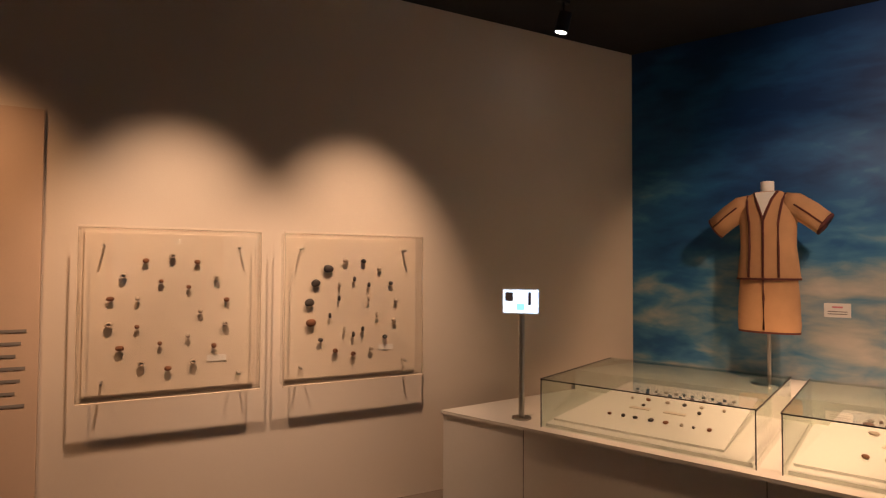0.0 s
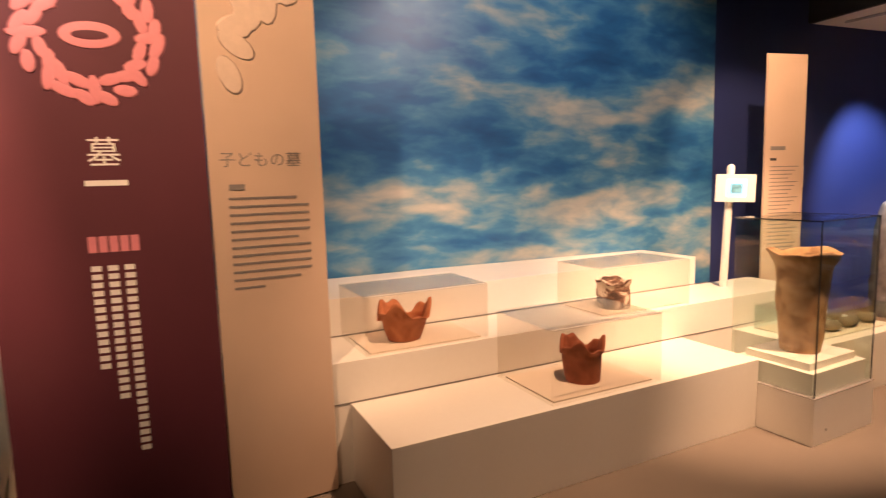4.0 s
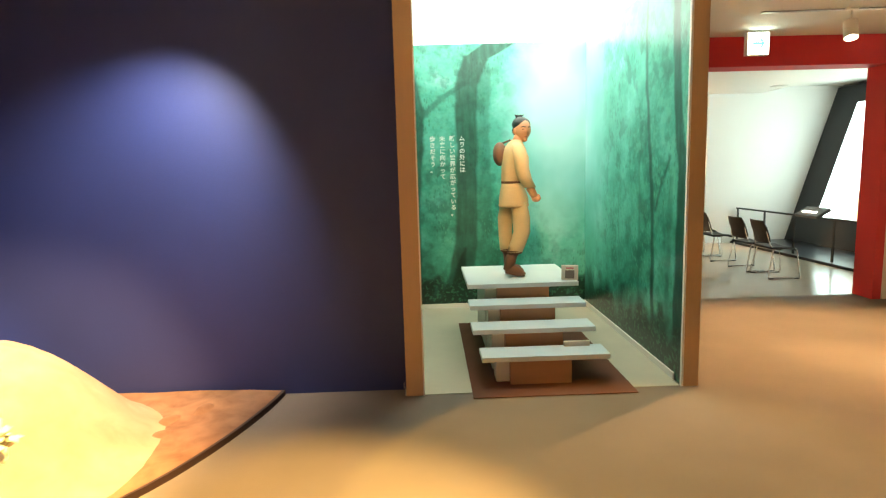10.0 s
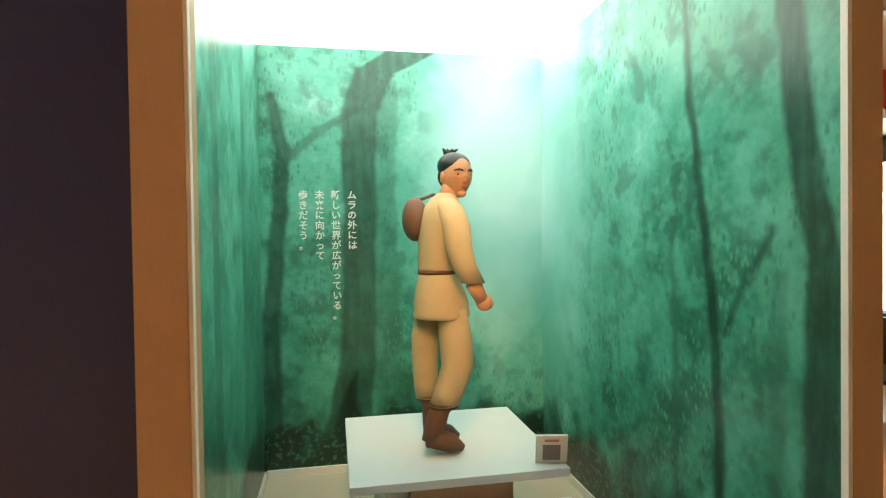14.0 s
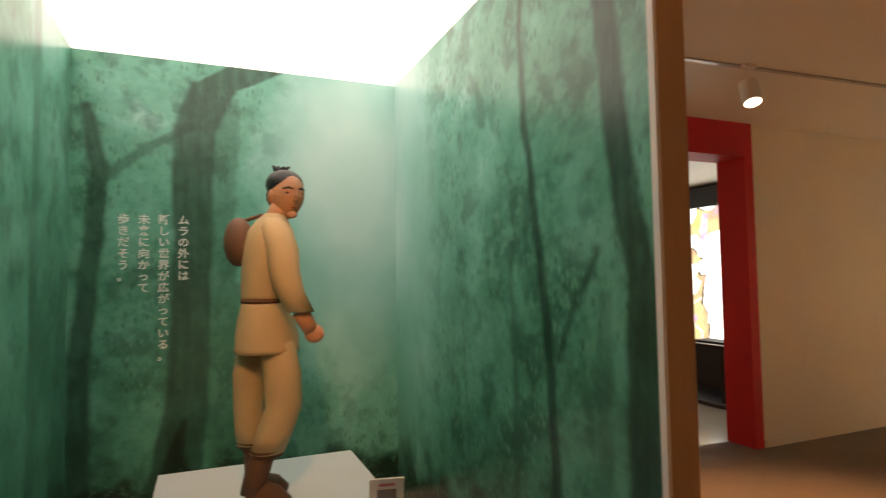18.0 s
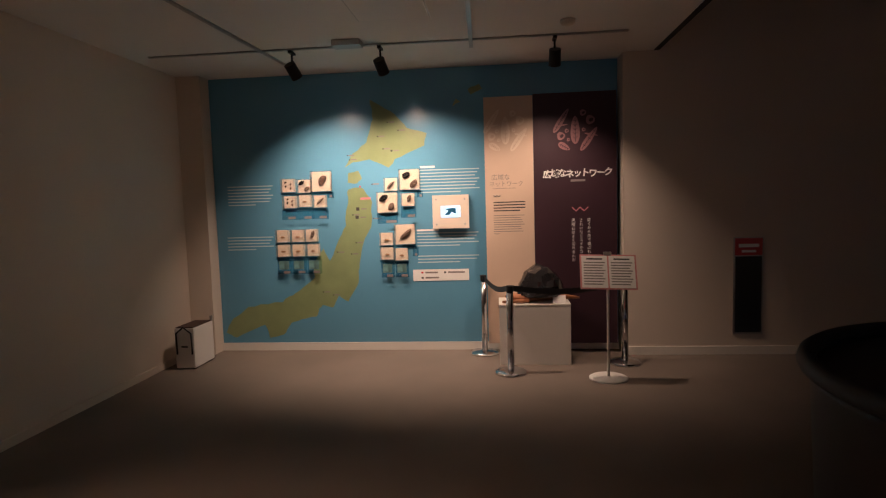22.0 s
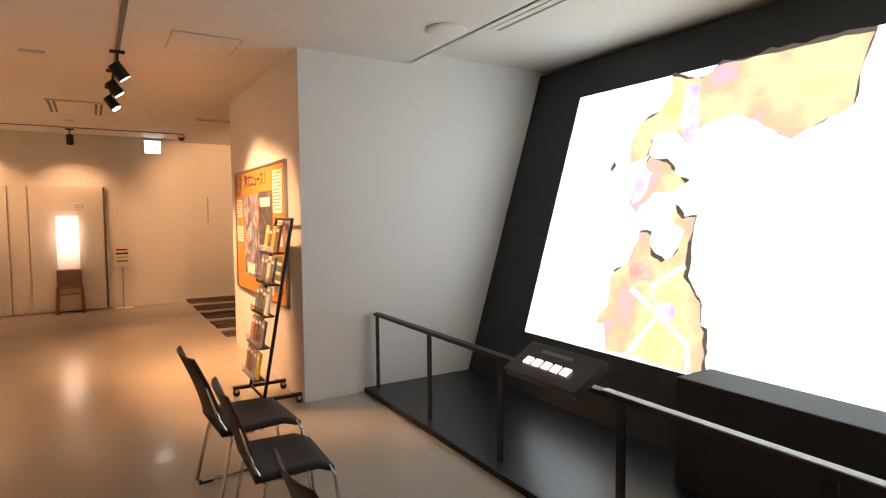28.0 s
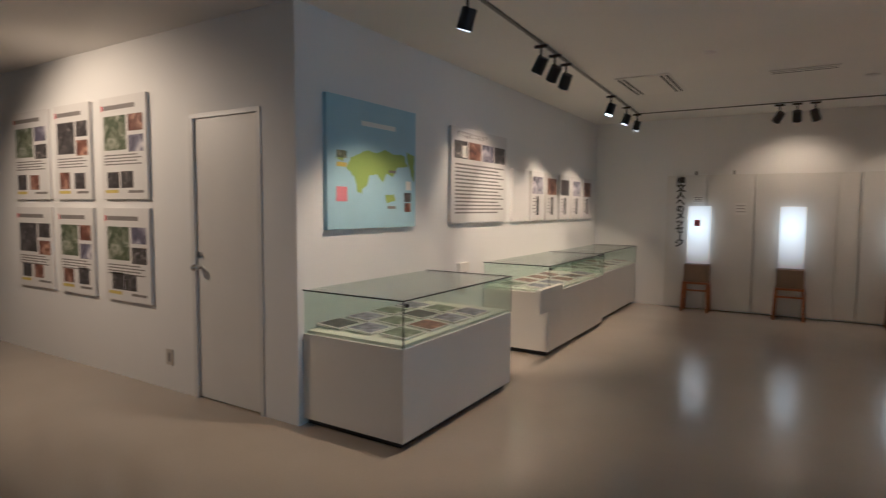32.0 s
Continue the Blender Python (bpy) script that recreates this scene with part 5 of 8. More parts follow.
tagged(statue, category="statue")


# ---- spotlights ----
LENS_ON = glow("lit_lamp_lens", (1.0, 0.86, 0.66), 9.0)
LENS_OFF = mat("dark_lamp_lens", (0.05, 0.05, 0.05), 0.2)


def spotlight(x, y, z, aim, label="black track spotlight under the ceiling", lit=True, size=1.0, group="track spotlights", white=False):
    """A can on a short stem under the ceiling at z, turned to the place aim."""
    lamp = thing("track_spotlight", Matrix.Translation((x, y, z)), label, "spotlight", group)
    m = PAPER if white else BLACK
    part("adapter", box(-0.05, 0.05, -0.015, 0.015, -0.02, 0.0, 0.002), m, lamp)
    part("stem", rod((0, 0, -0.02), (0, 0, -0.10 * size), 0.008), m, lamp)
    way = (Vector(aim) - Vector((x, y, z - 0.14))).normalized()
    a, b = Vector((0, 0, -0.14 * size)) - way * 0.05 * size, Vector((0, 0, -0.14 * size)) + way * 0.075 * size
    part("can", rod(a, b, 0.045 * size, None, 0.047 * size, 20), m, lamp)
    part("lens", rod(b + way * 0.0005, b + way * 0.002, 0.038 * size, None, None, 20), LENS_ON if lit else LENS_OFF, lamp)
    return lamp


spotlight(1.72, -5.82, C2, (2.15, -6.25, 1.2))
spotlight(0.50, -7.10, C2, (1.3, -7.8, 1.0))
spotlight(-0.2, -6.2, C2, (0.2, -5.3, 0.2))
spotlight(-0.95, -6.75, C2, (-1.3, -8.86, 1.3))
track = thing("light_track", pose(0, 0, 0), "thin white lighting track under the gallery ceiling", "light track")
for a, b in (((2.35, -5.70), (0.9, -5.95)), ((1.95, -5.60), (1.2, -6.2))):
    part("rail", rod((*a, C2 - 0.012), (*b, C2 - 0.012), 0.012, None, None, 8), STEEL, track)
spotlight(0.62, 2.85, C1, (0.5, 3.3, 1.4), "black track spotlight with a lit lens")
vent = thing("ceiling_hatch", pose(0.55, -6.35, C2), "square white access hatch in the ceiling", "hatch")
part("frame", box(-0.24, 0.24, -0.24, 0.24, -0.006, 0.0), STEEL, vent)
part("panel", box(-0.23, 0.23, -0.23, 0.23, -0.010, -0.0055), CEIL, vent)


# ---- forest niche ----
steps = thing("stair_stage", pose(0, 0, 0), "four pale grey floating steps on an orange brown base", "steps")
SLAB = mat("pale_blue_grey_slab", (0.60, 0.65, 0.68), 0.4, var=0.04)
OAK = mat("orange_brown_board", (0.42, 0.22, 0.11), 0.55, var=0.08, stretch=(1, 1, 6))
for k, (y0, y1, z) in enumerate(((-8.02, -7.79, 0.214), (-8.28, -8.05, 0.332), (-8.53, -8.30, 0.450), (-9.40, -8.53, 0.566))):
    part("tread", box(-1.775 if k else -1.80, -0.895 if k else -0.935, y0, y1, z - 0.035, z, 0.004), SLAB, steps)
    part("riser_block", box(-1.545, -1.13, y0 + 0.02 if k == 3 else y0 - 0.02, y1 - 0.035, 0.006, z - 0.036), OAK, steps)
    part("side_block", box(-1.13, -1.04, y0 + 0.02 if k == 3 else y0 - 0.02, y1 - 0.10, 0.006, z - 0.04), PLINTH, steps)
# thin flat reddish brown sheet, a little wider than the steps
sheet_red = solo("floor_sheet", box(-1.93, -0.86, -9.45, -7.62, 0.004, 0.009), mat("reddish_brown_sheet", (0.15, 0.055, 0.028), 0.95, var=0.15, grain=200, bump=0.4), "thin reddish brown sheet under the floating steps", "mat")
sign = thing("small_sign", pose(-1.72, -8.60, 0.566, 0, 0, -12), "small white plate leaning on the top step", "sign")
part("plate", box(-0.065, 0.065, -0.004, 0.004, 0.0, 0.13, 0.002), PAPER, sign, at=pose(0, 0, 0, -15))
part("printed_square", box(-0.036, 0.036, 0.0045, 0.0055, 0.015, 0.087), INK_GREY, sign, at=pose(0, 0, 0, -15))
part("print_bar", box(-0.03, 0.03, 0.0045, 0.0055, 0.10, 0.112), PINK, sign, at=pose(0, 0, 0, -15))
card2 = thing("small_sign", pose(-1.62, -7.99, 0.2145), "small cream card lying on the first step", "sign")
part("plate", box(-0.09, 0.09, -0.012, 0.012, 0.0, 0.035, 0.002), BACKING, card2)

# statue of a walking man, one plain mesh; it looks along +x
PALE_ROBE = mat("pale_ochre_clothes", (0.46, 0.36, 0.21), 0.75, var=0.08, scale=6, grain=120, bump=0.25)
BLACK_HAIR = mat("black_sculpted_hair", (0.016, 0.018, 0.02), 0.45, var=0.3, grain=90, bump=0.3)
LIPS = mat("painted_lips", (0.36, 0.12, 0.08), 0.5, var=0.05)
SACK = mat("brown_sack", (0.14, 0.075, 0.05), 0.7, var=0.15)
bm = bmesh.new()
skin_x(bm, [(0.585, 0.0, 0.121, 0.134), (0.60, 0.0, 0.126, 0.140), (0.615, 0.0, 0.121, 0.135), (0.65, 0.0, 0.122, 0.135), (0.70, -0.004, 0.110, 0.126), (0.76, -0.012, 0.090, 0.112), (0.79, -0.014, 0.082, 0.106)], 0, 28)
skin_x(bm, [(0.780, -0.014, 0.084, 0.108), (0.81, -0.012, 0.088, 0.113), (0.90, -0.004, 0.094, 0.128), (1.00, 0.006, 0.098, 0.148), (1.06, 0.012, 0.088, 0.145), (1.10, 0.018, 0.064, 0.105), (1.125, 0.026, 0.044, 0.056), (1.132, 0.028, 0.038, 0.040)], 0, 28)
skin_x(bm, [(0.778, -0.014, 0.087, 0.111), (0.796, -0.014, 0.087, 0.111)], 3)
for pts, radii, ankle, heel, toe in (
        ([(0.030, -0.056, 0.64), (0.050, -0.066, 0.50), (0.055, -0.070, 0.38), (0.020, -0.070, 0.28), (-0.006, -0.070, 0.215)], [0.066, 0.073, 0.070, 0.068, 0.064], (-0.032, -0.070, 0.18), (-0.085, -0.070, 0.070), (0.075, -0.070, 0.020)),
        ([(-0.036, 0.054, 0.64), (-0.062, 0.064, 0.50), (-0.066, 0.066, 0.38), (-0.062, 0.068, 0.28), (-0.055, 0.070, 0.215)], [0.064, 0.064, 0.058, 0.056, 0.054], (-0.035, 0.070, 0.18), (-0.055, 0.070, 0.045), (0.085, 0.070, 0.022))):
    limb(bm, pts, radii, 20, 0)
    end = Vector(pts[-1])
    limb(bm, [end + Vector((0, 0, 0.012)), end - Vector((0, 0, 0.012))], [radii[-1] + 0.002, radii[-1] - 0.004], 20, 3)
    ankle, heel, toe = Vector(ankle), Vector(heel), Vector(toe)
    limb(bm, [end, ankle, (ankle + heel) / 2 + Vector((0.012, 0, 0)), heel + Vector((0.02, 0, 0))], [0.050, 0.048, 0.047, 0.040], 16, 5)
    tube(bm, [heel, heel * 0.65 + toe * 0.35 + Vector((0, 0, 0.014)), heel * 0.3 + toe * 0.7 + Vector((0, 0, 0.010)), toe], [0.034, 0.046, 0.040, 0.017], 16, 5)
for pts, tip in (([(0.022, -0.120, 1.065), (0.040, -0.160, 0.985), (0.045, -0.176, 0.895), (0.065, -0.176, 0.82), (0.105, -0.168, 0.745)], (0.145, -0.160, 0.672)), ([(0.012, 0.120, 1.065), (0.0, 0.160, 0.96), (0.0, 0.170, 0.86), (0.02, 0.165, 0.78), (0.04, 0.16, 0.73)], (0.07, 0.155, 0.66))):
    limb(bm, [(0.012, pts[0][1] * 0.75, 1.105), *pts], [0.030, 0.056, 0.060, 0.057, 0.054, 0.052], 18, 0)
    end, tip = Vector(pts[-1]), Vector(tip)
    tube(bm, [end, (end + tip) / 2, tip], [0.034, 0.031, 0.028], 14, 1)
    ball(bm, tip + Vector((0.012, 0, -0.012)), 0.036, 1, (1.05, 0.8, 1.0), 14)
    for k in range(3):
        ball(bm, tip + Vector((0.036, 0.016 * (k - 1), -0.014 - 0.006 * k)), 0.013, 1, (0.9, 0.8, 1.2), 8)
tube(bm, [(0.030, 0, 1.10), (0.058, 0.0, 1.17)], [0.044, 0.042], 14, 1)
turn = Matrix.Translation((0.074, 0, 1.206)) @ Matrix.Rotation(radians(-70), 4, "Z") @ Matrix.Rotation(radians(8), 4, "Y")
before = set(bm.verts)
skull = ball(bmesh.new(), (0, 0, 0), 1.0, 0, (1, 1, 1), 28)
for f in skull.faces:
    ring = []
    for v in f.verts:
        x, y, z = v.co
        jaw = 1 - 0.30 * max(0.0, -z) ** 1.4
        ring.append(bm.verts.new((0.078 * x * (jaw if x < 0 else 1 - 0.12 * max(0.0, -z)) + 0.006, 0.067 * y * jaw, 0.096 * z)))
    q = bm.faces.new(ring)
    q.material_index, q.smooth = 1, True
skull.free()
ball(bm, (0.083, 0, -0.012), 0.012, 1, (0.9, 0.95, 1.0), 10)
limb(bm, [(0.078, 0, 0.020), (0.085, 0, -0.010)], [0.005, 0.010], 8, 1)
ball(bm, (0.0715, 0, -0.044), 0.014, 6, (0.35, 1.0, 0.25), 10)
ball(bm, (0.058, 0, -0.072), 0.020, 1, (0.8, 1.1, 0.8), 12)
ball(bm, (-0.020, 0, 0.044), 0.083, 2, (1.0, 0.88, 0.76), 26)
ball(bm, (-0.044, 0, -0.002), 0.056, 2, (0.85, 1.12, 1.05), 20)
for k in range(4):
    tube(bm, [(-0.060, 0.006 * (k - 1.5), 0.090), (-0.072, 0.012 * (k - 1.5), 0.108), (-0.078 + 0.012 * k, 0.020 * (k - 1.5), 0.122)], [0.013, 0.012, 0.003], 8, 2)
for a in (-1, 1):
    ball(bm, (-0.002, a * 0.068, -0.006), 0.020, 1, (0.75, 0.45, 1.35), 12)
    tube(bm, [(0.079, a * 0.013, 0.030), (0.073, a * 0.030, 0.035), (0.058, a * 0.048, 0.028)], [0.0035, 0.0045, 0.0025], 6, 2)
    ball(bm, (0.0715, a * 0.029, 0.013), 0.0085, 2, (0.5, 1.25, 0.5), 8)
for v in bm.verts:
    if v not in before:
        v.co = turn @ v.co
ball(bm, (-0.105, 0.045, 1.02), 0.088, 4, (0.66, 0.95, 1.12), 22)
tube(bm, [(-0.10, 0.05, 1.10), (-0.02, 0.05, 1.13), (0.075, 0.01, 1.10), (0.11, -0.02, 1.0)], [0.008] * 4, 8, 4)
man = part("man_statue", bm, [PALE_ROBE, SKIN, BLACK_HAIR, BELT, SACK, LEATHER, LIPS], None, "painted statue of a walking man with a brown sack", at=pose(-1.315, -8.86, 0.566, 0, 0, 180))
tagged(man, category="statue")

# words on the back wall
verse = thing("wall_lettering", on(FACE_N, 0, NYB, 0), "white vertical lettering printed on the forest wall", "lettering")
for x, line in ((0.97, "ムラの外には"), (0.868, "新しい世界が広がっている。"), (0.766, "未来に向かって"), (0.664, "歩きだそう。")):
    for k, ch in enumerate(line):
        words_on(verse, "letter", ch, 0.060, INK_WHITE, Matrix.Translation((x, 1.785 - 0.0645 * k, 0.0015)), bold=0.0012)

# ---- map room ----
SEA = mat("light_blue_map_print", (0.12, 0.31, 0.47), 0.22, var=0.05, scale=1.0, grain=90, bump=0.02)
LAND = mat("olive_map_print", (0.22, 0.28, 0.13), 0.28, var=0.10, scale=5.0, grain=90, bump=0.02)
OBSIDIAN = mat("glossy_black_obsidian", (0.018, 0.017, 0.018), 0.05, var=0.4, scale=6, grain=14, bump=0.05, coat=0.3)
FLINT = stepped("brown_flint", [(0.3, (0.06, 0.035, 0.025)), (0.7, (0.20, 0.13, 0.09))], 30.0, (1, 1, 1), 6, 0.6, 0.4, bump=0.3)
DRIFT = mat("orange_brown_driftwood", (0.30, 0.12, 0.045), 0.6, var=0.25, scale=9, stretch=(1, 4, 1))
MINT = glow("lit_small_screen", (0.72, 0.95, 1.0), 1.6)
M_MAP = on(FACE_E, XM, 0, 0)
wall_map = thing("wall_map", pose(0, 0, 0), "blue wall map of an island country with olive land", "wall map")
part("sea_panel", box(-9.655, -5.765, 0.078, C2 - 0.004, 0.0, 0.006), SEA, wall_map, at=M_MAP)


def coast(name, outline, seed, z, material=None, parent=None, m=None, wob=0.012, cuts=5):
    """A map outline with a crinkled coast."""
    pts = []
    for (x0, y0), (x1, y1) in zip(outline, outline[1:] + outline[:1]):
        for k in range(cuts):
            f = k / cuts
            x, y = x0 + (x1 - x0) * f, y0 + (y1 - y0) * f
            pts.append((x + wob * noise.noise((x * 14, y * 14, seed)), y + wob * noise.noise((x * 14, y * 14, seed + 7)), z))
    return part(name, poly(bmesh.new(), pts, (0, 0, 0.0006)), material or LAND, parent or wall_map, at=m or M_MAP)


coast("north_island", [(-8.06, 2.42), (-7.82, 2.27), (-7.72, 2.14), (-7.53, 2.08), (-7.56, 1.97), (-7.84, 1.85), (-7.9, 1.77), (-8.09, 1.86), (-8.25, 1.83), (-8.34, 1.78), (-8.25, 1.91), (-8.11, 2.02), (-8.04, 2.23)], 1.0, 0.0065)
coast("main_island", [(-8.25, 1.600), (-8.156, 1.575), (-8.077, 1.443), (-8.10, 1.213), (-8.19, 1.01), (-8.228, 0.84), (-8.245, 0.667), (-8.357, 0.483), (-8.435, 0.54), (-8.508, 0.426), (-8.62, 0.46), (-8.69, 0.334), (-8.91, 0.30), (-9.04, 0.15), (-9.16, 0.13), (-9.21, 0.26), (-9.51, 0.13), (-9.63, 0.18), (-9.56, 0.29), (-9.38, 0.44), (-9.02, 0.49), (-8.843, 0.598), (-8.675, 0.725), (-8.703, 0.85), (-8.58, 1.012), (-8.513, 0.886), (-8.446, 1.04), (-8.346, 1.23), (-8.323, 1.443), (-8.31, 1.575)], 2.0, 0.0065, wob=0.02)
coast("south_cape", [(-8.30, 1.74), (-8.20, 1.75), (-8.17, 1.68), (-8.22, 1.63), (-8.31, 1.64)], 3.0, 0.0065)
coast("far_islet", [(-7.10, 2.42), (-7.0, 2.47), (-7.02, 2.52), (-7.13, 2.47)], 4.0, 0.0065)
coast("far_islet", [(-7.28, 2.32), (-7.2, 2.36), (-7.24, 2.39)], 5.0, 0.0065)
rnd = random.Random(5)
for y, z, s, m in ((-8.22, 1.385, 0.032, INK), (-8.23, 1.305, 0.032, INK), (-8.19, 1.60, 0.014, RED), (-8.07, 1.62, 0.012, INK), (-8.03, 1.50, 0.010, INK), (-8.27, 1.33, 0.012, INK), (-8.07, 1.29, 0.012, INK), (-8.25, 1.06, 0.012, INK), (-8.44, 0.97, 0.012, INK), (-8.30, 0.95, 0.012, INK), (-8.00, 1.41, 0.026, PINK), (-8.0, 2.07, 0.012, INK), (-7.9, 2.2, 0.012, INK), (-7.8, 2.12, 0.012, INK), (-7.95, 1.95, 0.012, INK), (-8.3, 1.9, 0.012, INK), (-8.6, 0.58, 0.012, INK), (-8.5, 0.55, 0.012, INK), (-8.28, 1.86, 0.012, INK), (-7.87, 1.93, 0.018, INK)):
    part("place_mark", box(y - s / 2, y + s / 2, z - s / 2, z + s / 2, 0.0075, 0.0085), m, wall_map, at=M_MAP)
    if m is INK:
        part("place_name", box(y + s, y + s + 0.055, z - 0.006, z + 0.006, 0.0075, 0.0083), INK_GREY, wall_map, at=M_MAP)
part("region_name", box(-8.19, -8.09, 1.475, 1.495, 0.0075, 0.0083), PINK, wall_map, at=M_MAP)
SOFT_INK = mat("pale_blue_print", (0.42, 0.56, 0.60), 0.5, var=0.06, bump=0)
for y0, y1, z0, z1 in ((-7.6, -7.04, 1.52, 1.74), (-7.65, -7.06, 1.0, 1.14), (-7.65, -7.06, 0.85, 0.92), (-9.52, -9.06, 1.45, 1.64), (-9.55, -9.08, 1.0, 1.14)):
    z, k = z1, 0
    while z > z0:
        part("text_line", box(y0, y1 - (0.18 if z - 0.03 < z0 else 0.02 * (k % 3)), z - 0.010, z, 0.0065, 0.0072), SOFT_INK, wall_map, at=M_MAP)
        z, k = z - 0.03, k + 1
part("text_heading", box(-7.6, -7.46, 1.755, 1.775, 0.0065, 0.0073), INK_WHITE, wall_map, at=M_MAP)
part("text_heading", box(-7.65, -7.44, 1.155, 1.172, 0.0065, 0.0073), INK_WHITE, wall_map, at=M_MAP)
part("legend_plate", box(-7.70, -7.16, 0.675, 0.785, 0.0065, 0.010), INK_WHITE, wall_map, at=M_MAP)
for y, z, w, m in ((-7.62, 0.755, 0.02, RED), (-7.58, 0.755, 0.12, INK_GREY), (-7.40, 0.755, 0.02, INK), (-7.36, 0.755, 0.16, INK_GREY), (-7.62, 0.705, 0.02, INK), (-7.58, 0.705, 0.13, INK_GREY)):
    part("legend_word", box(y, y + w, z - 0.008, z + 0.008, 0.0102, 0.011), m, wall_map, at=M_MAP)


def find_box(y, z, size, kind, seed):
    """A clear box on the map with a cream card and its finds, a shelf and a label under it."""
    case = thing("find_box", M_MAP @ Matrix.Translation((y, z, 0.007)), "clear acrylic box with a stone find on a cream card", "display box", "find boxes on the map")
    h, d = size / 2, 0.075
    part("card", box(-h + 0.006, h - 0.006, -h + 0.006, h - 0.006, 0.0, 0.028, 0.002), BACKING, case, "cream backing card")
    for a in ((-h, h, -h, h, d - 0.003, d), (-h, -h + 0.003, -h, h, 0, d - 0.003), (h - 0.003, h, -h, h, 0, d - 0.003), (-h, h, h - 0.003, h, 0, d - 0.003)):
        ob = part("pane", box(*a), ACRYLIC, case)
        ob.visible_shadow = False
    part("shelf", box(-h, h, -h - 0.02, -h - 0.001, 0, d), SHELF, case, "blue grey clear shelf")
    r = random.Random(seed)
    if kind == "long":
        part("find", pebble(size * 0.75, size * 0.2, 0.02, "chip", seed), FLINT, case, at=Matrix.Translation((0, 0, 0.03)) @ Matrix.Rotation(radians(42), 4, "Z"))
    elif kind == "one":
        part("find", pebble(size * 0.32, size * 0.6, 0.02, "chip", seed), FLINT, case, at=Matrix.Translation((0.01, 0.01, 0.03)) @ Matrix.Rotation(radians(-25), 4, "Z"))
    elif kind == "pale":
        part("find", pebble(size * 0.35, size * 0.16, 0.015, "chip", seed), CLAY, case, at=Matrix.Translation((0.0, -0.01, 0.03)))
    else:
        for k in range(2 if kind == "two" else 4):
            s = size * (0.45 if kind == "two" else 0.2)
            part("find", pebble(s, s * 0.62, 0.018, "chip", seed + k), FLINT if k % 2 else OBSIDIAN, case, at=Matrix.Translation(((k % 2 - 0.5) * size * 0.36, (0.22 - 0.42 * (k / 3 if kind == "many" else k)) * size, 0.03)) @ Matrix.Rotation(radians(30 + 20 * k), 4, "Z"))
    part("caption", box(-h * 0.1, h - 0.01, -h + 0.008, -h + 0.022, 0.0285, 0.0292), PAPER, case)
    return case


for k, (y, z, s, kind) in enumerate(((-8.89, 1.63, 0.135, "many"), (-8.73, 1.62, 0.135, "two"), (-8.56, 1.66, 0.20, "one"), (-8.88, 1.47, 0.13, "many"), (-8.73, 1.48, 0.13, "pale"), (-8.58, 1.47, 0.13, "long"), (-8.97, 1.14, 0.13, "pale"), (-8.82, 1.14, 0.13, "pale"), (-8.68, 1.14, 0.13, "one"), (-8.97, 1.0, 0.13, "pale"), (-8.82, 1.0, 0.13, "pale"), (-8.67, 1.0, 0.13, "pale"), (-7.88, 1.61, 0.13, "long"), (-7.70, 1.65, 0.20, "two"), (-7.92, 1.44, 0.20, "two"), (-7.72, 1.46, 0.13, "one"), (-7.94, 1.09, 0.13, "pale"), (-7.76, 1.13, 0.20, "long"), (-7.94, 0.95, 0.13, "pale"), (-7.80, 0.94, 0.13, "pale"))):
    find_box(y, z, s, kind, 60 + 5 * k)
# clear caption holders that hang under the boxes
for y0, y1, z0, z1 in ((-8.96, -8.82, 1.30, 1.385), (-8.80, -8.66, 1.30, 1.385), (-8.65, -8.51, 1.30, 1.385), (-9.03, -8.90, 0.77, 0.91), (-8.88, -8.75, 0.77, 0.91), (-8.73, -8.60, 0.77, 0.91), (-8.02, -7.83, 1.24, 1.32), (-7.79, -7.65, 1.29, 1.37), (-8.0, -7.88, 0.72, 0.86), (-7.86, -7.74, 0.72, 0.86), (-8.50, -8.45, 1.50, 1.555), (-7.63, -7.58, 1.48, 1.54), (-7.69, -7.64, 0.92, 1.01)):
    holder = thing("caption_holder", M_MAP @ Matrix.Translation((y0, z0, 0.007)), "clear caption holder on the blue wall map", "caption holder", "caption holders on the map")
    part("plate", box(0, y1 - y0, 0, z1 - z0, 0.0, 0.05), SHELF, holder)
    part("caption", box((y1 - y0) * 0.45, y1 - y0 - 0.006, 0.006, 0.030, 0.051, 0.0515), INK_GREY, holder)
    if z0 < 0.8:
        part("picture", box(0.015, y1 - y0 - 0.015, 0.045, z1 - z0 - 0.01, 0.051, 0.0515), mat("blue_green_picture", (0.10, 0.20, 0.20), 0.5, var=0.6, scale=18), holder)

mon = thing("wall_monitor", M_MAP @ Matrix.Translation((-7.3165, 1.3345, 0.007)), "cream framed small monitor with a lit screen and four studs", "monitor")
part("frame", box(-0.172, 0.172, -0.158, 0.158, 0.0, 0.055, 0.004), BACKING, mon)
part("screen", box(-0.092, 0.092, -0.052, 0.056, 0.0555, 0.058), MINT, mon, "pale cyan lit screen")
coast("screen_picture", [(-0.06, 0.03), (0.05, 0.035), (0.055, -0.02), (0.01, 0.0), (-0.01, -0.03), (-0.06, -0.03), (-0.02, 0.01)], 4.0, 0.0585, mat("blue_screen_map", (0.02, 0.12, 0.22), 0.3), mon, Matrix.Identity(4), 0.004, 3)
for a in (-1, 1):
    for b in (-1, 1):
        part("stud", rod((a * 0.135, b * 0.118, 0.055), (a * 0.135, b * 0.118, 0.060), 0.009, None, None, 10), STEEL, mon)

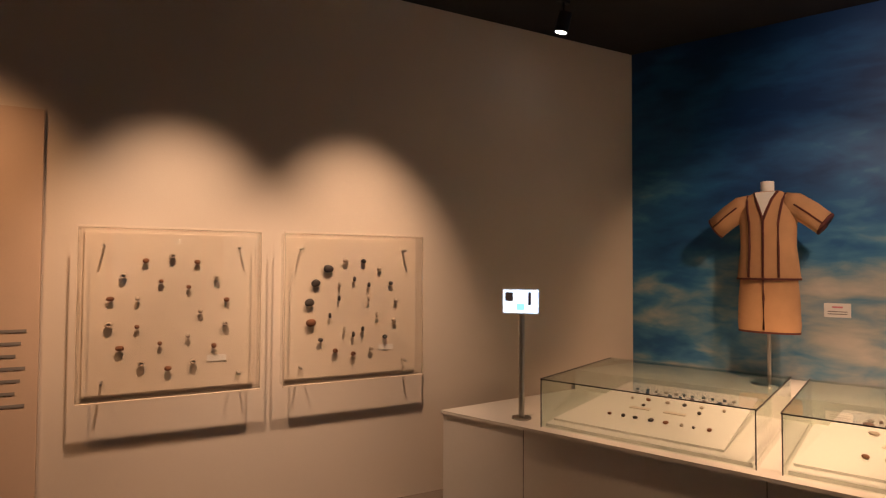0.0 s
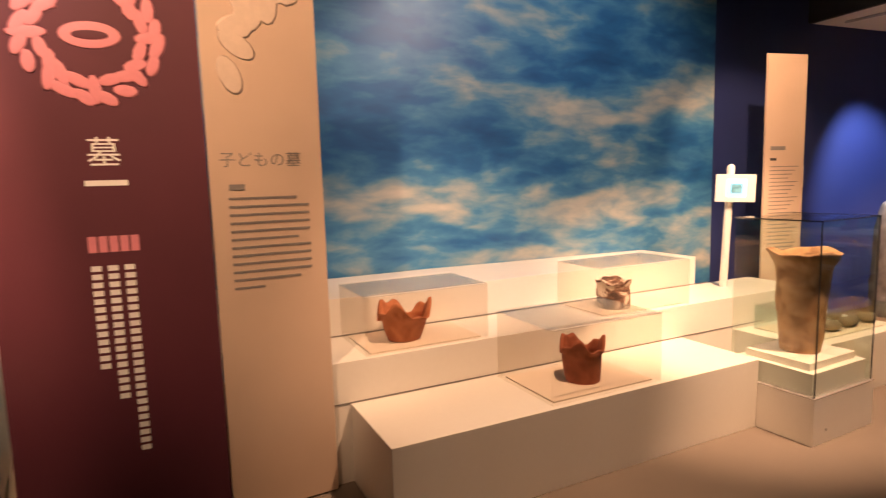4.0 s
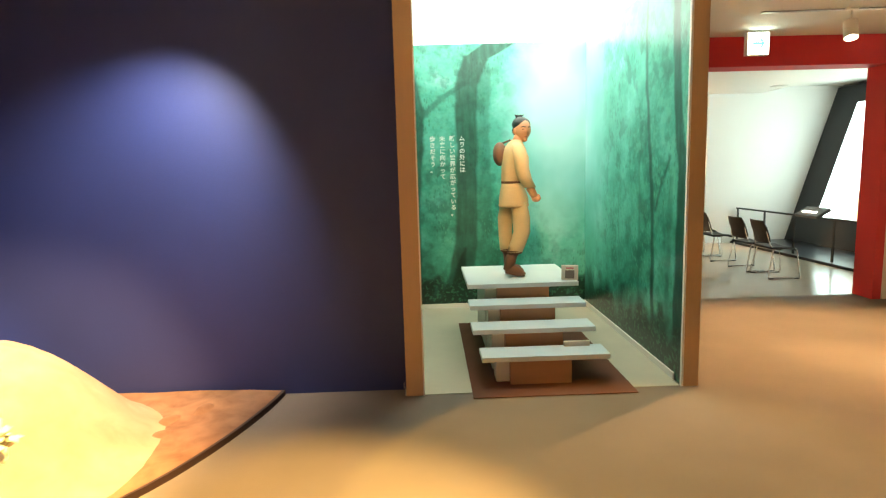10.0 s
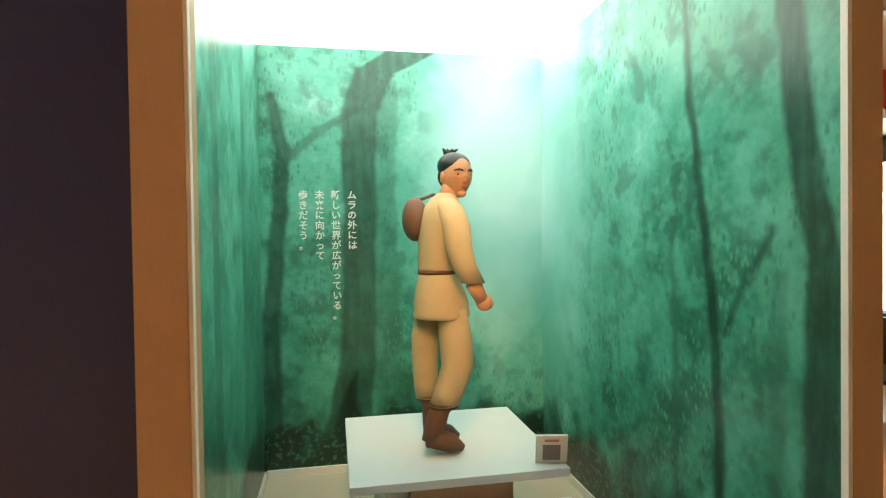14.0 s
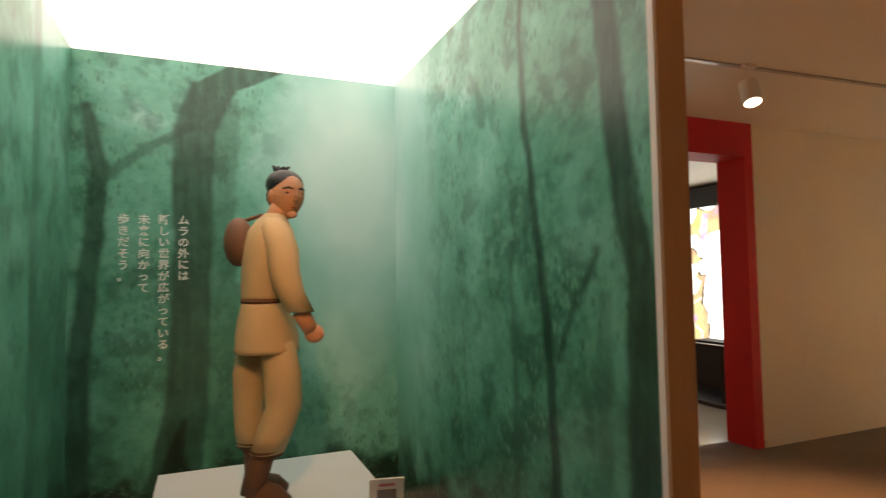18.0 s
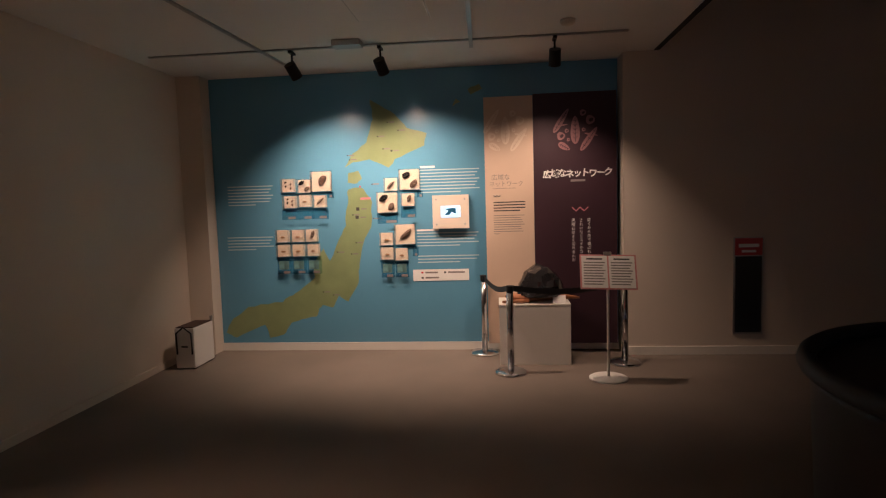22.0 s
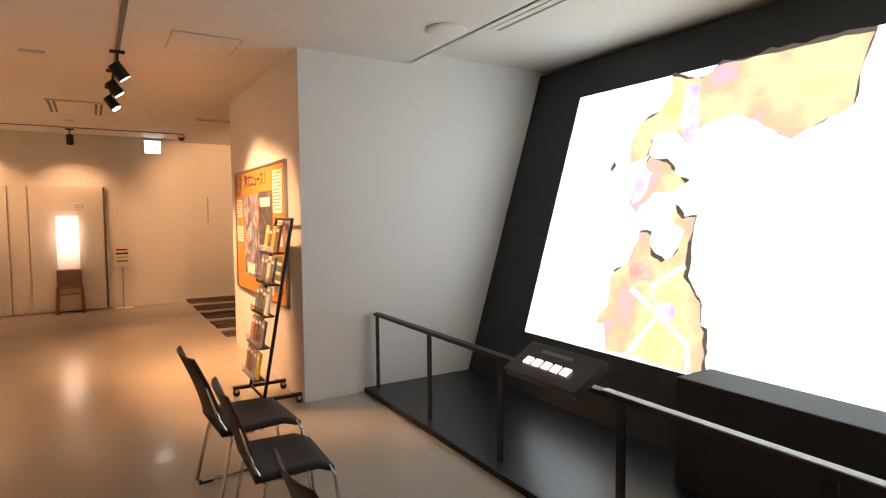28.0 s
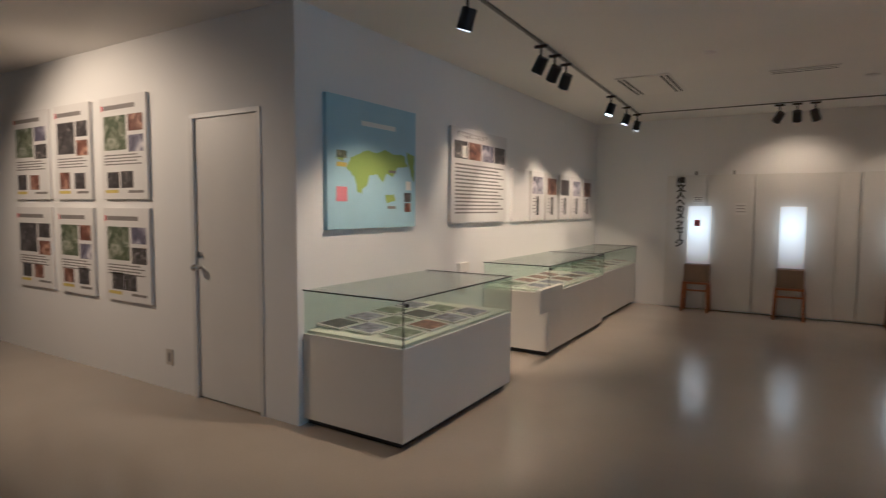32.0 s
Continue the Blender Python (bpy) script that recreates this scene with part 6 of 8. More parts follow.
# banner pair
XB = -8.095
banner2 = thing("hanging_banner", on(FACE_E, XB, 0, 0), "pair of tall panels, beige text panel and dark plum title panel", "banner")
pale = part("beige_panel", box(-6.983, -6.541, 0.09, 2.365, 0.0, 0.02, 0.002), BEIGE_CLOTH, banner2, "beige text panel")
DEEP_PLUM = mat("deep_plum_board", (0.030, 0.008, 0.016), 0.6, var=0.15, scale=1.5, grain=250, bump=0.1)
plum = part("plum_panel", box(-6.539, -5.80, 0.09, 2.375, 0.0, 0.024, 0.002), DEEP_PLUM, banner2, "dark plum title panel")
part("hanger_bar", box(-6.95, -5.83, 0.4, 0.43, -0.12, -0.001), STEEL, banner2)
part("hanger_bar", box(-6.95, -5.83, 2.1, 2.13, -0.12, -0.001), STEEL, banner2)
for k, ch in enumerate("広域なネットワーク"):
    words_on(plum, "letter", ch, 0.078, INK_WHITE, Matrix.Translation((-6.42 + 0.068 * k, 1.645 + 0.004 * (k % 3), 0.025)) @ Matrix.Rotation(radians(-5), 4, "Z"), bold=0.0022)
part("subtitle", box(-6.21, -6.08, 1.578, 1.598, 0.0242, 0.025), INK_GREY, plum)
words_on(pale, "letter", "広域な", 0.058, INK_GREY, Matrix.Translation((-6.84, 1.635, 0.021)))
words_on(pale, "letter", "ネットワーク", 0.052, INK_GREY, Matrix.Translation((-6.79, 1.575, 0.021)))


def zigzag(parent, x, y, s, material, z):
    bm = bmesh.new()
    for k in range(4):
        tube(bm, [(x + s * k, y + (s if k % 2 == 0 else 0), z), (x + s * (k + 1), y + (0 if k % 2 == 0 else s), z)], [0.004, 0.004], 6)
    part("zigzag", bm, material, parent)


zigzag(plum, -6.20, 1.31, 0.036, PINK, 0.025)
zigzag(pale, -6.91, 1.46, 0.016, INK_GREY, 0.021)
for x, line in ((-6.05, "遠くから舟で運ばれた"), (-6.12, "きれいなヒスイやコハクはたからものだよ"), (-6.19, "黒曜石はよく切れるんだ")):
    for k, ch in enumerate(line):
        words_on(plum, "letter", ch, 0.034, INK_WHITE, Matrix.Translation((x, 1.225 - 0.036 * k, 0.025)))
part("text_rule", box(-6.91, -6.70, 1.535, 1.539, 0.0205, 0.0212), INK_GREY, pale)
for k in range(4):
    part("text_line", box(-6.91, -6.62 - 0.05 * (k == 3), 1.405 - 0.026 * k, 1.415 - 0.026 * k, 0.0205, 0.0212), INK, pale)
for k in range(9):
    part("text_line", box(-6.91, -6.63 - 0.012 * ((k * 7) % 4) - (0.23 if k == 8 else 0), 1.285 - 0.021 * k, 1.291 - 0.021 * k, 0.0205, 0.0212), INK_GREY, pale)
FADED = mat("faded_cream_print", (0.66, 0.54, 0.43), 0.65, var=0.08)


def leaf(bm, x, y, a, l, w, z, slot=0):
    pts = []
    for k in range(24):
        b = 2 * math.pi * k / 24
        u, v = l * math.cos(b), w * math.sin(b) * (1 - 0.25 * math.cos(b))
        pts.append((x + u * math.cos(a) - v * math.sin(a), y + u * math.sin(a) + v * math.cos(a), z))
    poly(bm, pts, (0, 0, 0.0008), slot)


def emblem(parent, x, y, s, z, material, back):
    """Feathers, a veined pod and small rounds in a circle."""
    for dx, dy, a, l, w in ((0, 0, 1.57, 0.125, 0.040), (-0.125, 0.085, 1.0, 0.125, 0.026), (0.12, -0.085, 0.95, 0.125, 0.028), (-0.10, -0.145, -0.55, 0.058, 0.028)):
        bm = bmesh.new()
        leaf(bm, x + dx * s, y + dy * s, a, l * s, w * s, z)
        part("leaf_print", bm, material, parent)
        bm = bmesh.new()
        tube(bm, [(x + dx * s - l * s * 0.85 * math.cos(a), y + dy * s - l * s * 0.85 * math.sin(a), z + 0.001), (x + dx * s + l * s * 0.85 * math.cos(a), y + dy * s + l * s * 0.85 * math.sin(a), z + 0.001)], [0.0025, 0.0025], 6)
        for k in range(5):
            f = -0.6 + 0.3 * k
            px, py = x + dx * s + f * l * s * math.cos(a), y + dy * s + f * l * s * math.sin(a)
            for q in (-1, 1):
                tube(bm, [(px, py, z + 0.001), (px + 0.6 * w * s * math.cos(a + q * 0.9), py + 0.6 * w * s * math.sin(a + q * 0.9), z + 0.001)], [0.002, 0.002], 6)
        part("vein_print", bm, back, parent)
    for dx, dy, a in ((-0.125, 0.045, 0.1), (0.14, -0.045, -0.2)):
        bm = bmesh.new()
        leaf(bm, x + dx * s, y + dy * s, a, 0.06 * s, 0.008 * s, z + 0.0004)
        part("feather_band", bm, material, parent)
    for dx, dy, r in ((-0.125, -0.05, 0.036), (0.135, 0.085, 0.040), (-0.075, -0.005, 0.018), (0.075, 0.0, 0.017), (-0.06, -0.085, 0.015), (0.07, 0.15, 0.028)):
        bm = bmesh.new()
        leaf(bm, x + dx * s, y + dy * s, 0, r * s, r * s, z)
        part("round_print", bm, material, parent)
        bm = bmesh.new()
        leaf(bm, x + dx * s + r * s * 0.15, y + dy * s, 0.6, r * s * 0.5, r * s * 0.4, z + 0.0012)
        part("round_core", bm, back, parent)


emblem(plum, -6.165, 2.04, 1.0, 0.0245, mat("dusty_pink_print", (0.24, 0.115, 0.12), 0.6), DEEP_PLUM)
emblem(pale, -6.79, 2.06, 1.0, 0.0205, FADED, BEIGE_CLOTH)

# pedestal with the obsidian
ped = thing("pedestal", pose(-7.86, -6.575, 0), "plain cream box pedestal under a black obsidian rock", "pedestal")
part("body", box(-0.19, 0.19, -0.305, 0.305, 0.0, 0.515, 0.004), PLINTH, ped)
part("top_board", box(-0.19, 0.192, -0.307, 0.307, 0.516, 0.53, 0.003), PLINTH, ped)
bm = bmesh.new()
bmesh.ops.create_icosphere(bm, subdivisions=3, radius=1)
for v in bm.verts:
    c = v.co.copy()
    q = 1 + 0.16 * noise.noise(c * 2.0) + 0.06 * noise.noise(c * 4)
    v.co = Vector((c.x * 0.17 * q, c.y * 0.205 * q, max(-0.02, c.z * 0.25 * q)))
for f in bm.faces:
    f.smooth = False
rock = solo("obsidian_rock", bm, OBSIDIAN, "large glossy black obsidian rock on driftwood", "rock", m=pose(-7.85, -6.51, 0.60))
wood = thing("driftwood", pose(-7.84, -6.56, 0.53), "flat piece of orange brown driftwood under the rock", "driftwood")
bm = bmesh.new()
tube(bm, [(0.03, -0.26, 0.05), (0.06, -0.12, 0.04), (0.02, 0.05, 0.04), (0.05, 0.22, 0.045), (0.02, 0.38, 0.03)], [0.022, 0.05, 0.055, 0.04, 0.014], 12, 0, 0.7)
part("limb", bm, DRIFT, wood)
bm = bmesh.new()
tube(bm, [(-0.06, -0.2, 0.04), (-0.05, 0.0, 0.04), (-0.08, 0.22, 0.04)], [0.03, 0.045, 0.028], 12, 0, 0.7)
part("limb", bm, DRIFT, wood)
part("limb", tube(bmesh.new(), [(0.1, -0.05, 0.02), (0.13, -0.2, 0.02), (0.12, -0.29, 0.016)], [0.018, 0.016, 0.01], 10), DRIFT, wood)
tag_card = solo("caption_card", box(-0.001, 0.001, -0.055, 0.055, 0.0, 0.075), PAPER, "small cream caption card on the pedestal edge", "caption", m=pose(-7.70, -6.36, 0.535, 0, -40, 0))
for x, y, h in ((-8.06, -7.02, 0.74), (-7.44, -6.79, 0.73), (-7.72, -5.81, 0.73)):
    post = thing("stanchion", pose(x, y, 0), "polished chrome stanchion post with a black belt head", "stanchion", "chrome stanchions")
    part("base", lathe(bmesh.new(), [(0.135, 0.0), (0.135, 0.012), (0.12, 0.022), (0.05, 0.032), (0.03, 0.036)], 32), CHROME, post, smooth=True)
    part("tube", rod((0, 0, 0.034), (0, 0, h - 0.05), 0.028, None, None, 24), CHROME, post, smooth=True)
    part("belt_head", rod((0, 0, h - 0.05), (0, 0, h), 0.032, None, 0.029, 20), BLACK, post, "black belt head")
bm = bmesh.new()
for a, b in (((-8.06, -7.02, 0.715), (-7.44, -6.79, 0.705)), ((-7.44, -6.79, 0.705), (-7.72, -5.81, 0.705))):
    a, b = Vector(a), Vector(b)
    d = (b - a).normalized() * 0.03
    rail = []
    for k in range(13):
        f = k / 12
        p = a + d + (b - a - 2 * d) * f - Vector((0, 0, 0.05 * math.sin(math.pi * f)))
        rail.append((bm.verts.new(p + Vector((0, 0, 0.024))), bm.verts.new(p - Vector((0, 0, 0.024)))))
    side = (b - a).cross(Vector((0, 0, 1))).normalized() * 0.002
    faces = [bm.faces.new((p[0], p[1], q[1], q[0])) for p, q in zip(rail, rail[1:])]
    r = bmesh.ops.extrude_face_region(bm, geom=faces)
    bmesh.ops.translate(bm, verts=[v for v in r["geom"] if isinstance(v, bmesh.types.BMVert)], vec=side)
solo("barrier_belt", bm, BLACK_MATT, "black fabric belt between the chrome stanchions", "belt")
stand = thing("sign_stand", pose(-7.29, -6.03, 0), "slim white stand with a tilted two page notice", "sign stand")
part("base", lathe(bmesh.new(), [(0.15, 0), (0.15, 0.008), (0.14, 0.014), (0.02, 0.018)], 32), PAPER, stand)
part("pole", rod((0, 0, 0.016), (0, 0, 0.72), 0.011), PAPER, stand)
board = part("board", box(-0.215, 0.215, -0.142, 0.142, -0.006, 0.0, 0.002), mat("pink_notice_edge", (0.60, 0.25, 0.24), 0.5), stand, "pink edged board", at=Matrix.Translation((0.02, 0.0, 0.85)) @ Matrix.Rotation(radians(-25), 4, "Y") @ FACE_E @ Matrix.Rotation(radians(-2), 4, "Z"))
for a in (-0.104, 0.104):
    part("page", box(a - 0.098, a + 0.098, -0.130, 0.130, 0.001, 0.002), PAPER, board)
    part("page_title", box(a - 0.06, a + 0.06, 0.098, 0.110, 0.0022, 0.003), INK, board)
    for k in range(9):
        part("text_line", box(a - 0.082, a + 0.08 - 0.01 * (k % 3), 0.07 - 0.022 * k, 0.079 - 0.022 * k, 0.0022, 0.003), INK_GREY, board)
part("clip", box(-0.03, 0.03, 0.135, 0.165, -0.012, 0.006, 0.003), STEEL, board)

# air purifier
air = thing("air_purifier", pose(-7.715, -9.68, 0), "white air purifier with a dark top and carrying handle", "air purifier")
part("body", box(-0.175, 0.175, -0.09, 0.09, 0.012, 0.372, 0.012), PAPER, air)
part("top_grille", box(-0.165, 0.165, -0.08, 0.08, 0.373, 0.382, 0.003), mat("brown_grille", (0.05, 0.022, 0.014), 0.5), air, "dark brown top grille")
part("handle", tube(bmesh.new(), [(0.178, -0.07, 0.14), (0.185, -0.07, 0.33), (0.185, 0.0, 0.385), (0.185, 0.07, 0.33), (0.178, 0.07, 0.14)], [0.008] * 5, 10), BLACK, air, "dark handle")
part("front_slot", box(0.1755, 0.177, -0.03, 0.03, 0.20, 0.215), BLACK, air)
part("plug", box(-0.19, -0.17, 0.06, 0.08, 0.37, 0.42, 0.003), STEEL, air)
for a in (-1, 1):
    for b in (-1, 1):
        part("foot", rod((a * 0.14, b * 0.06, 0.0), (a * 0.14, b * 0.06, 0.013), 0.015, None, None, 12), BLACK, air)
# extinguisher box
ext = thing("fire_extinguisher_box", on(FACE_E, XW, -4.695, 0), "recessed fire extinguisher box with a red top plate", "fire box")
part("frame", box(-0.125, 0.125, 0.185, 1.045, 0.0, 0.012, 0.002), STEEL, ext)
part("red_plate", box(-0.115, 0.115, 0.885, 1.035, 0.0125, 0.016), mat("red_enamel_plate", (0.45, 0.03, 0.04), 0.4), ext, "red enamel plate")
part("dark_door", box(-0.11, 0.11, 0.20, 0.875, 0.0125, 0.017), mat("smoked_pane", (0.012, 0.015, 0.020), 0.25), ext, "dark smoked door")
part("plate_word", box(-0.085, 0.085, 0.955, 0.985, 0.0165, 0.0172), INK_WHITE, ext)
part("plate_word", box(-0.06, 0.06, 0.91, 0.93, 0.0165, 0.0172), INK_WHITE, ext)
for y, z in ((-4.68, 1.32), (-4.25, 1.30)):
    plate = thing("switch_plate", on(FACE_E, XW, y, z), "small cream switch plate on the plain wall", "switch")
    part("plate", box(-0.035, 0.035, -0.06, 0.06, 0.0, 0.006, 0.002), CREAM, plate)
    part("rocker", box(-0.015, 0.015, -0.025, 0.025, 0.0065, 0.009, 0.001), CREAM, plate)
# dark round drum
drum = thing("round_drum", pose(-4.42, -5.2, 0), "large black round drum table with a raised rim", "drum table")
part("body", lathe(bmesh.new(), [(0.64, 0.0), (0.64, 0.03), (0.68, 0.05), (0.70, 0.4), (0.72, 0.82), (0.72, 0.84)], 64), mat("dark_brown_drum", (0.016, 0.011, 0.010), 0.55, var=0.25, scale=2.0), drum)
bm = bmesh.new()
bmesh.ops.create_circle(bm, segments=64, radius=0.715, cap_ends=True, matrix=Matrix.Translation((0, 0, 0.85)))
part("top", bm, BLACK_MATT, drum)
bm = bmesh.new()
tube(bm, [(0.73 * math.cos(2 * math.pi * k / 64), 0.73 * math.sin(2 * math.pi * k / 64), 0.875) for k in range(65)], [0.03] * 65, 10)
part("rim", bm, BLACK_MATT, drum, "black rounded rim")
# ceiling fittings of the map room
tr = thing("light_track", pose(0, 0, 0), "grey lighting track on the white map room ceiling", "light track")
for a, b in (((-7.33, -9.7), (-7.33, -5.86)), ((-7.77, -8.72), (-3.4, -8.97)), ((-7.55, -7.06), (-5.2, -7.0))):
    bm = bmesh.new()
    a, b = Vector((*a, C2 - 0.011)), Vector((*b, C2 - 0.011))
    n = (b - a).cross(Vector((0, 0, 1))).normalized() * 0.016
    poly(bm, [a + n, b + n, b - n, a - n], (0, 0, 0.0105))
    part("rail", bm, STEEL, tr)
for y, aim in ((-8.49, (-8.2, -8.1, 1.5)), (-7.77, (-8.2, -7.5, 1.5)), (-6.41, (-8.1, -6.4, 1.2))):
    spotlight(-7.33, y, C2 - 0.022, aim, "black track spotlight over the wall map")
spotlight(-4.10, -8.90, C2, (-3.7, -8.0, 0), "white round downlight on a short stem, lit", white=True, group="", size=1.15)
vent = thing("ceiling_vent", pose(-5.78, -8.02, C2), "white ceiling air panel with a dark slot", "air vent")
part("frame", box(-0.285, 0.285, -0.575, 0.575, -0.012, 0.0, 0.003), CEIL, vent)
part("slot", box(-0.275, -0.245, -0.55, 0.55, -0.0135, -0.0125), BLACK, vent)
part("slot", box(0.245, 0.275, -0.55, 0.55, -0.0135, -0.0125), BLACK, vent)
hatch = thing("ceiling_hatch", pose(-6.5, -7.55, C2), "square white ceiling hatch with a thin grey frame", "hatch")
part("frame", box(-0.25, 0.25, -0.25, 0.25, -0.004, 0.0), STEEL, hatch)
part("panel", box(-0.242, 0.242, -0.242, 0.242, -0.006, -0.003), CEIL, hatch)
unit = thing("ceiling_box", pose(-7.2, -8.0, C2), "small dark ceiling box beside the lighting track", "ceiling box")
part("body", box(-0.06, 0.06, -0.11, 0.11, -0.045, 0.0, 0.004), STEEL, unit)
det = thing("smoke_detector", pose(-7.0, -6.35, C2), "small cream smoke detector on the ceiling", "smoke detector")
part("body", lathe(bmesh.new(), [(0.03, -0.035), (0.05, -0.025), (0.055, 0.0)], 24), CREAM, det)
EXIT_GREEN = glow("lit_exit_green", (0.05, 0.62, 0.36), 1.6)
EXIT_WHITE = glow("lit_exit_white", (0.80, 1.0, 0.92), 2.2)


def exit_sign(m, w, h, label):
    """A lit sign box, its face along x, y."""
    ob = thing("exit_sign", m, label, "exit sign", "lit exit signs")
    part("casing", box(-w / 2, w / 2, -h / 2, h / 2, -0.06, -0.001, 0.003), PAPER, ob)
    part("panel", box(-w / 2 + 0.006, w / 2 - 0.006, -h / 2 + 0.006, h / 2 - 0.006, 0.0, 0.004), EXIT_WHITE, ob)
    s = w * 0.28
    part("arrow", poly(bmesh.new(), [(-s, -0.012, 0.005), (s * 0.45, -0.012, 0.005), (s * 0.1, -0.045, 0.005), (s * 0.5, -0.045, 0.005), (s, 0.0, 0.005), (s * 0.5, 0.045, 0.005), (s * 0.1, 0.045, 0.005), (s * 0.45, 0.012, 0.005), (-s, 0.012, 0.005)], (0, 0, 0.001)), EXIT_GREEN, ob, "green arrow")
    part("hanger", box(-0.02, 0.02, h / 2, C2 - m.translation.z, -0.04, -0.02), PAPER, ob)
    return ob


exit_sign(on(FACE_N, -3.75, -9.62, 2.565), 0.21, 0.21, "small white lit exit sign with a green arrow")


# ---- hall ----
SCREEN_WHITE = glow("projected_white", (0.74, 0.97, 1.0), 1.45)
LAND_STOPS = ((0.40, 0.50, 0.20), (0.55, 0.56, 0.30), (0.46, 0.36, 0.22), (0.42, 0.33, 0.50))


def projected(name, stops, strength, scale=2.5):
    m, n, l, p = nodes_of(name)
    co, no, ramp = n.new("ShaderNodeTexCoord"), n.new("ShaderNodeTexNoise"), n.new("ShaderNodeValToRGB")
    no.inputs["Scale"].default_value, no.inputs["Detail"].default_value = scale, 9
    l.new(co.outputs["Object"], no.inputs["Vector"])
    l.new(no.outputs["Fac"], ramp.inputs[0])
    while len(ramp.color_ramp.elements) < len(stops):
        ramp.color_ramp.elements.new(0.5)
    for k, (e, c) in enumerate(zip(ramp.color_ramp.elements, stops)):
        e.position, e.color = 0.30 + 0.40 * k / (len(stops) - 1), rgb(c)
    p.inputs["Base Color"].default_value = (0.1, 0.1, 0.1, 1)
    l.new(ramp.outputs[0], p.inputs["Emission Color"])
    p.inputs["Emission Strength"].default_value = strength
    return m


PLAND = projected("projected_land", LAND_STOPS, 1.1)
PCOAST = projected("projected_dark_coast", ((0.05, 0.05, 0.04), (0.14, 0.12, 0.09)), 0.6)
PTOWN = projected("projected_purple_town", ((0.42, 0.28, 0.52), (0.66, 0.50, 0.62), (0.75, 0.68, 0.72)), 1.1, 12)
PROAD = projected("projected_pale_roads", ((0.62, 0.64, 0.52), (0.80, 0.78, 0.74)), 1.15, 9)
SLOPE = math.sqrt(1 + 0.311 ** 2)
M_PROJ = Matrix(((0, -0.311 / SLOPE, 1 / SLOPE, -7.16), (1, 0, 0, 0), (0, 1 / SLOPE, 0.311 / SLOPE, 0), (0, 0, 0, 1)))
proj = thing("projection_screen", M_PROJ, "tilted black projection wall showing a bright map picture", "projection screen")
part("black_surround", box(-14.495, -10.16, 0.0, 2.74 * SLOPE, -0.12, 0.0), BLACK_MATT, proj)
part("picture", box(-13.86, -10.72, 0.475 * SLOPE, 2.42 * SLOPE, 0.001, 0.004), SCREEN_WHITE, proj, "bright white projected picture")
UP = Matrix.Diagonal((1, SLOPE, 1, 1))
shapes = (
    ([(-12.97, 2.41), (-12.7, 2.34), (-12.57, 2.41), (-12.13, 2.41), (-11.7, 2.40), (-11.75, 2.0), (-12.03, 1.85), (-12.23, 1.98), (-12.43, 2.06), (-12.58, 2.02), (-12.71, 1.9), (-12.83, 2.02), (-12.99, 1.99), (-13.02, 1.83), (-13.15, 1.8), (-13.19, 1.92), (-13.16, 2.09), (-12.99, 2.16), (-12.92, 2.3)], 1.0),
    ([(-12.99, 1.84), (-12.81, 1.77), (-12.65, 1.63), (-12.73, 1.57), (-12.87, 1.59), (-13.01, 1.43), (-13.08, 1.49), (-13.05, 1.68)], 2.0),
    ([(-12.72, 1.47), (-12.61, 1.4), (-12.52, 1.4), (-12.54, 1.25), (-12.51, 1.03), (-12.38, 0.9), (-12.3, 0.69), (-12.26, 0.49), (-13.0, 0.49), (-13.07, 0.66), (-13.15, 0.67), (-13.07, 0.79), (-13.11, 1.0), (-12.98, 1.09), (-12.96, 1.23), (-12.93, 1.31), (-12.83, 1.29), (-12.8, 1.15), (-12.69, 1.11), (-12.6, 1.2), (-12.59, 1.32), (-12.69, 1.38)], 3.0))
for outline, seed in shapes:
    coast("coast_shadow", [(x + 0.012, y + 0.018) for x, y in outline], seed + 0.4, 0.0042, PCOAST, proj, UP, 0.035, 6)
    coast("projected_land", outline, seed, 0.0052, PLAND, proj, UP, 0.025, 6)
coast("projected_town", [(-12.81, 2.33), (-12.7, 2.31), (-12.64, 1.98), (-12.7, 1.9), (-12.8, 2.04)], 1.0, 0.0060, PTOWN, proj, UP, 0.02)
coast("projected_town", [(-13.02, 1.78), (-12.93, 1.72), (-12.99, 1.52), (-13.06, 1.5)], 2.0, 0.0060, PTOWN, proj, UP, 0.02)
coast("projected_town", [(-12.96, 1.12), (-12.80, 1.10), (-12.74, 1.0), (-12.92, 0.95)], 3.0, 0.0060, projected("projected_red_town", ((0.45, 0.22, 0.18), (0.62, 0.45, 0.36)), 1.1, 14), proj, UP, 0.02)
coast("projected_town", [(-12.66, 0.86), (-12.56, 0.88), (-12.52, 0.79), (-12.62, 0.74)], 4.0, 0.0060, PTOWN, proj, UP, 0.02)
for pts in ([(-12.82, 0.5), (-12.64, 0.79), (-12.40, 0.64), (-12.36, 0.50)], [(-12.90, 0.92), (-12.64, 0.79), (-12.75, 0.95), (-12.52, 1.1)]):
    bm = bmesh.new()
    tube(bm, [(x, y * SLOPE, 0.0064) for x, y in pts], [0.02] * len(pts), 6, 0, 0.04)
    part("projected_road", bm, PROAD, proj)
coast("projected_islet", [(-13.34, 1.77), (-13.31, 1.84), (-13.28, 1.79), (-13.32, 1.74)], 5.0, 0.0052, PCOAST, proj, UP, 0.01, 3)
dark = solo("projector_housing", box(-7.14, -6.85, -12.1, -11.0, 0.036, 0.60, 0.01), BLACK_MATT, "black housing standing before the projection picture", "housing")
stage = thing("platform", pose(0, 0, 0), "low black platform before the projection wall", "platform")
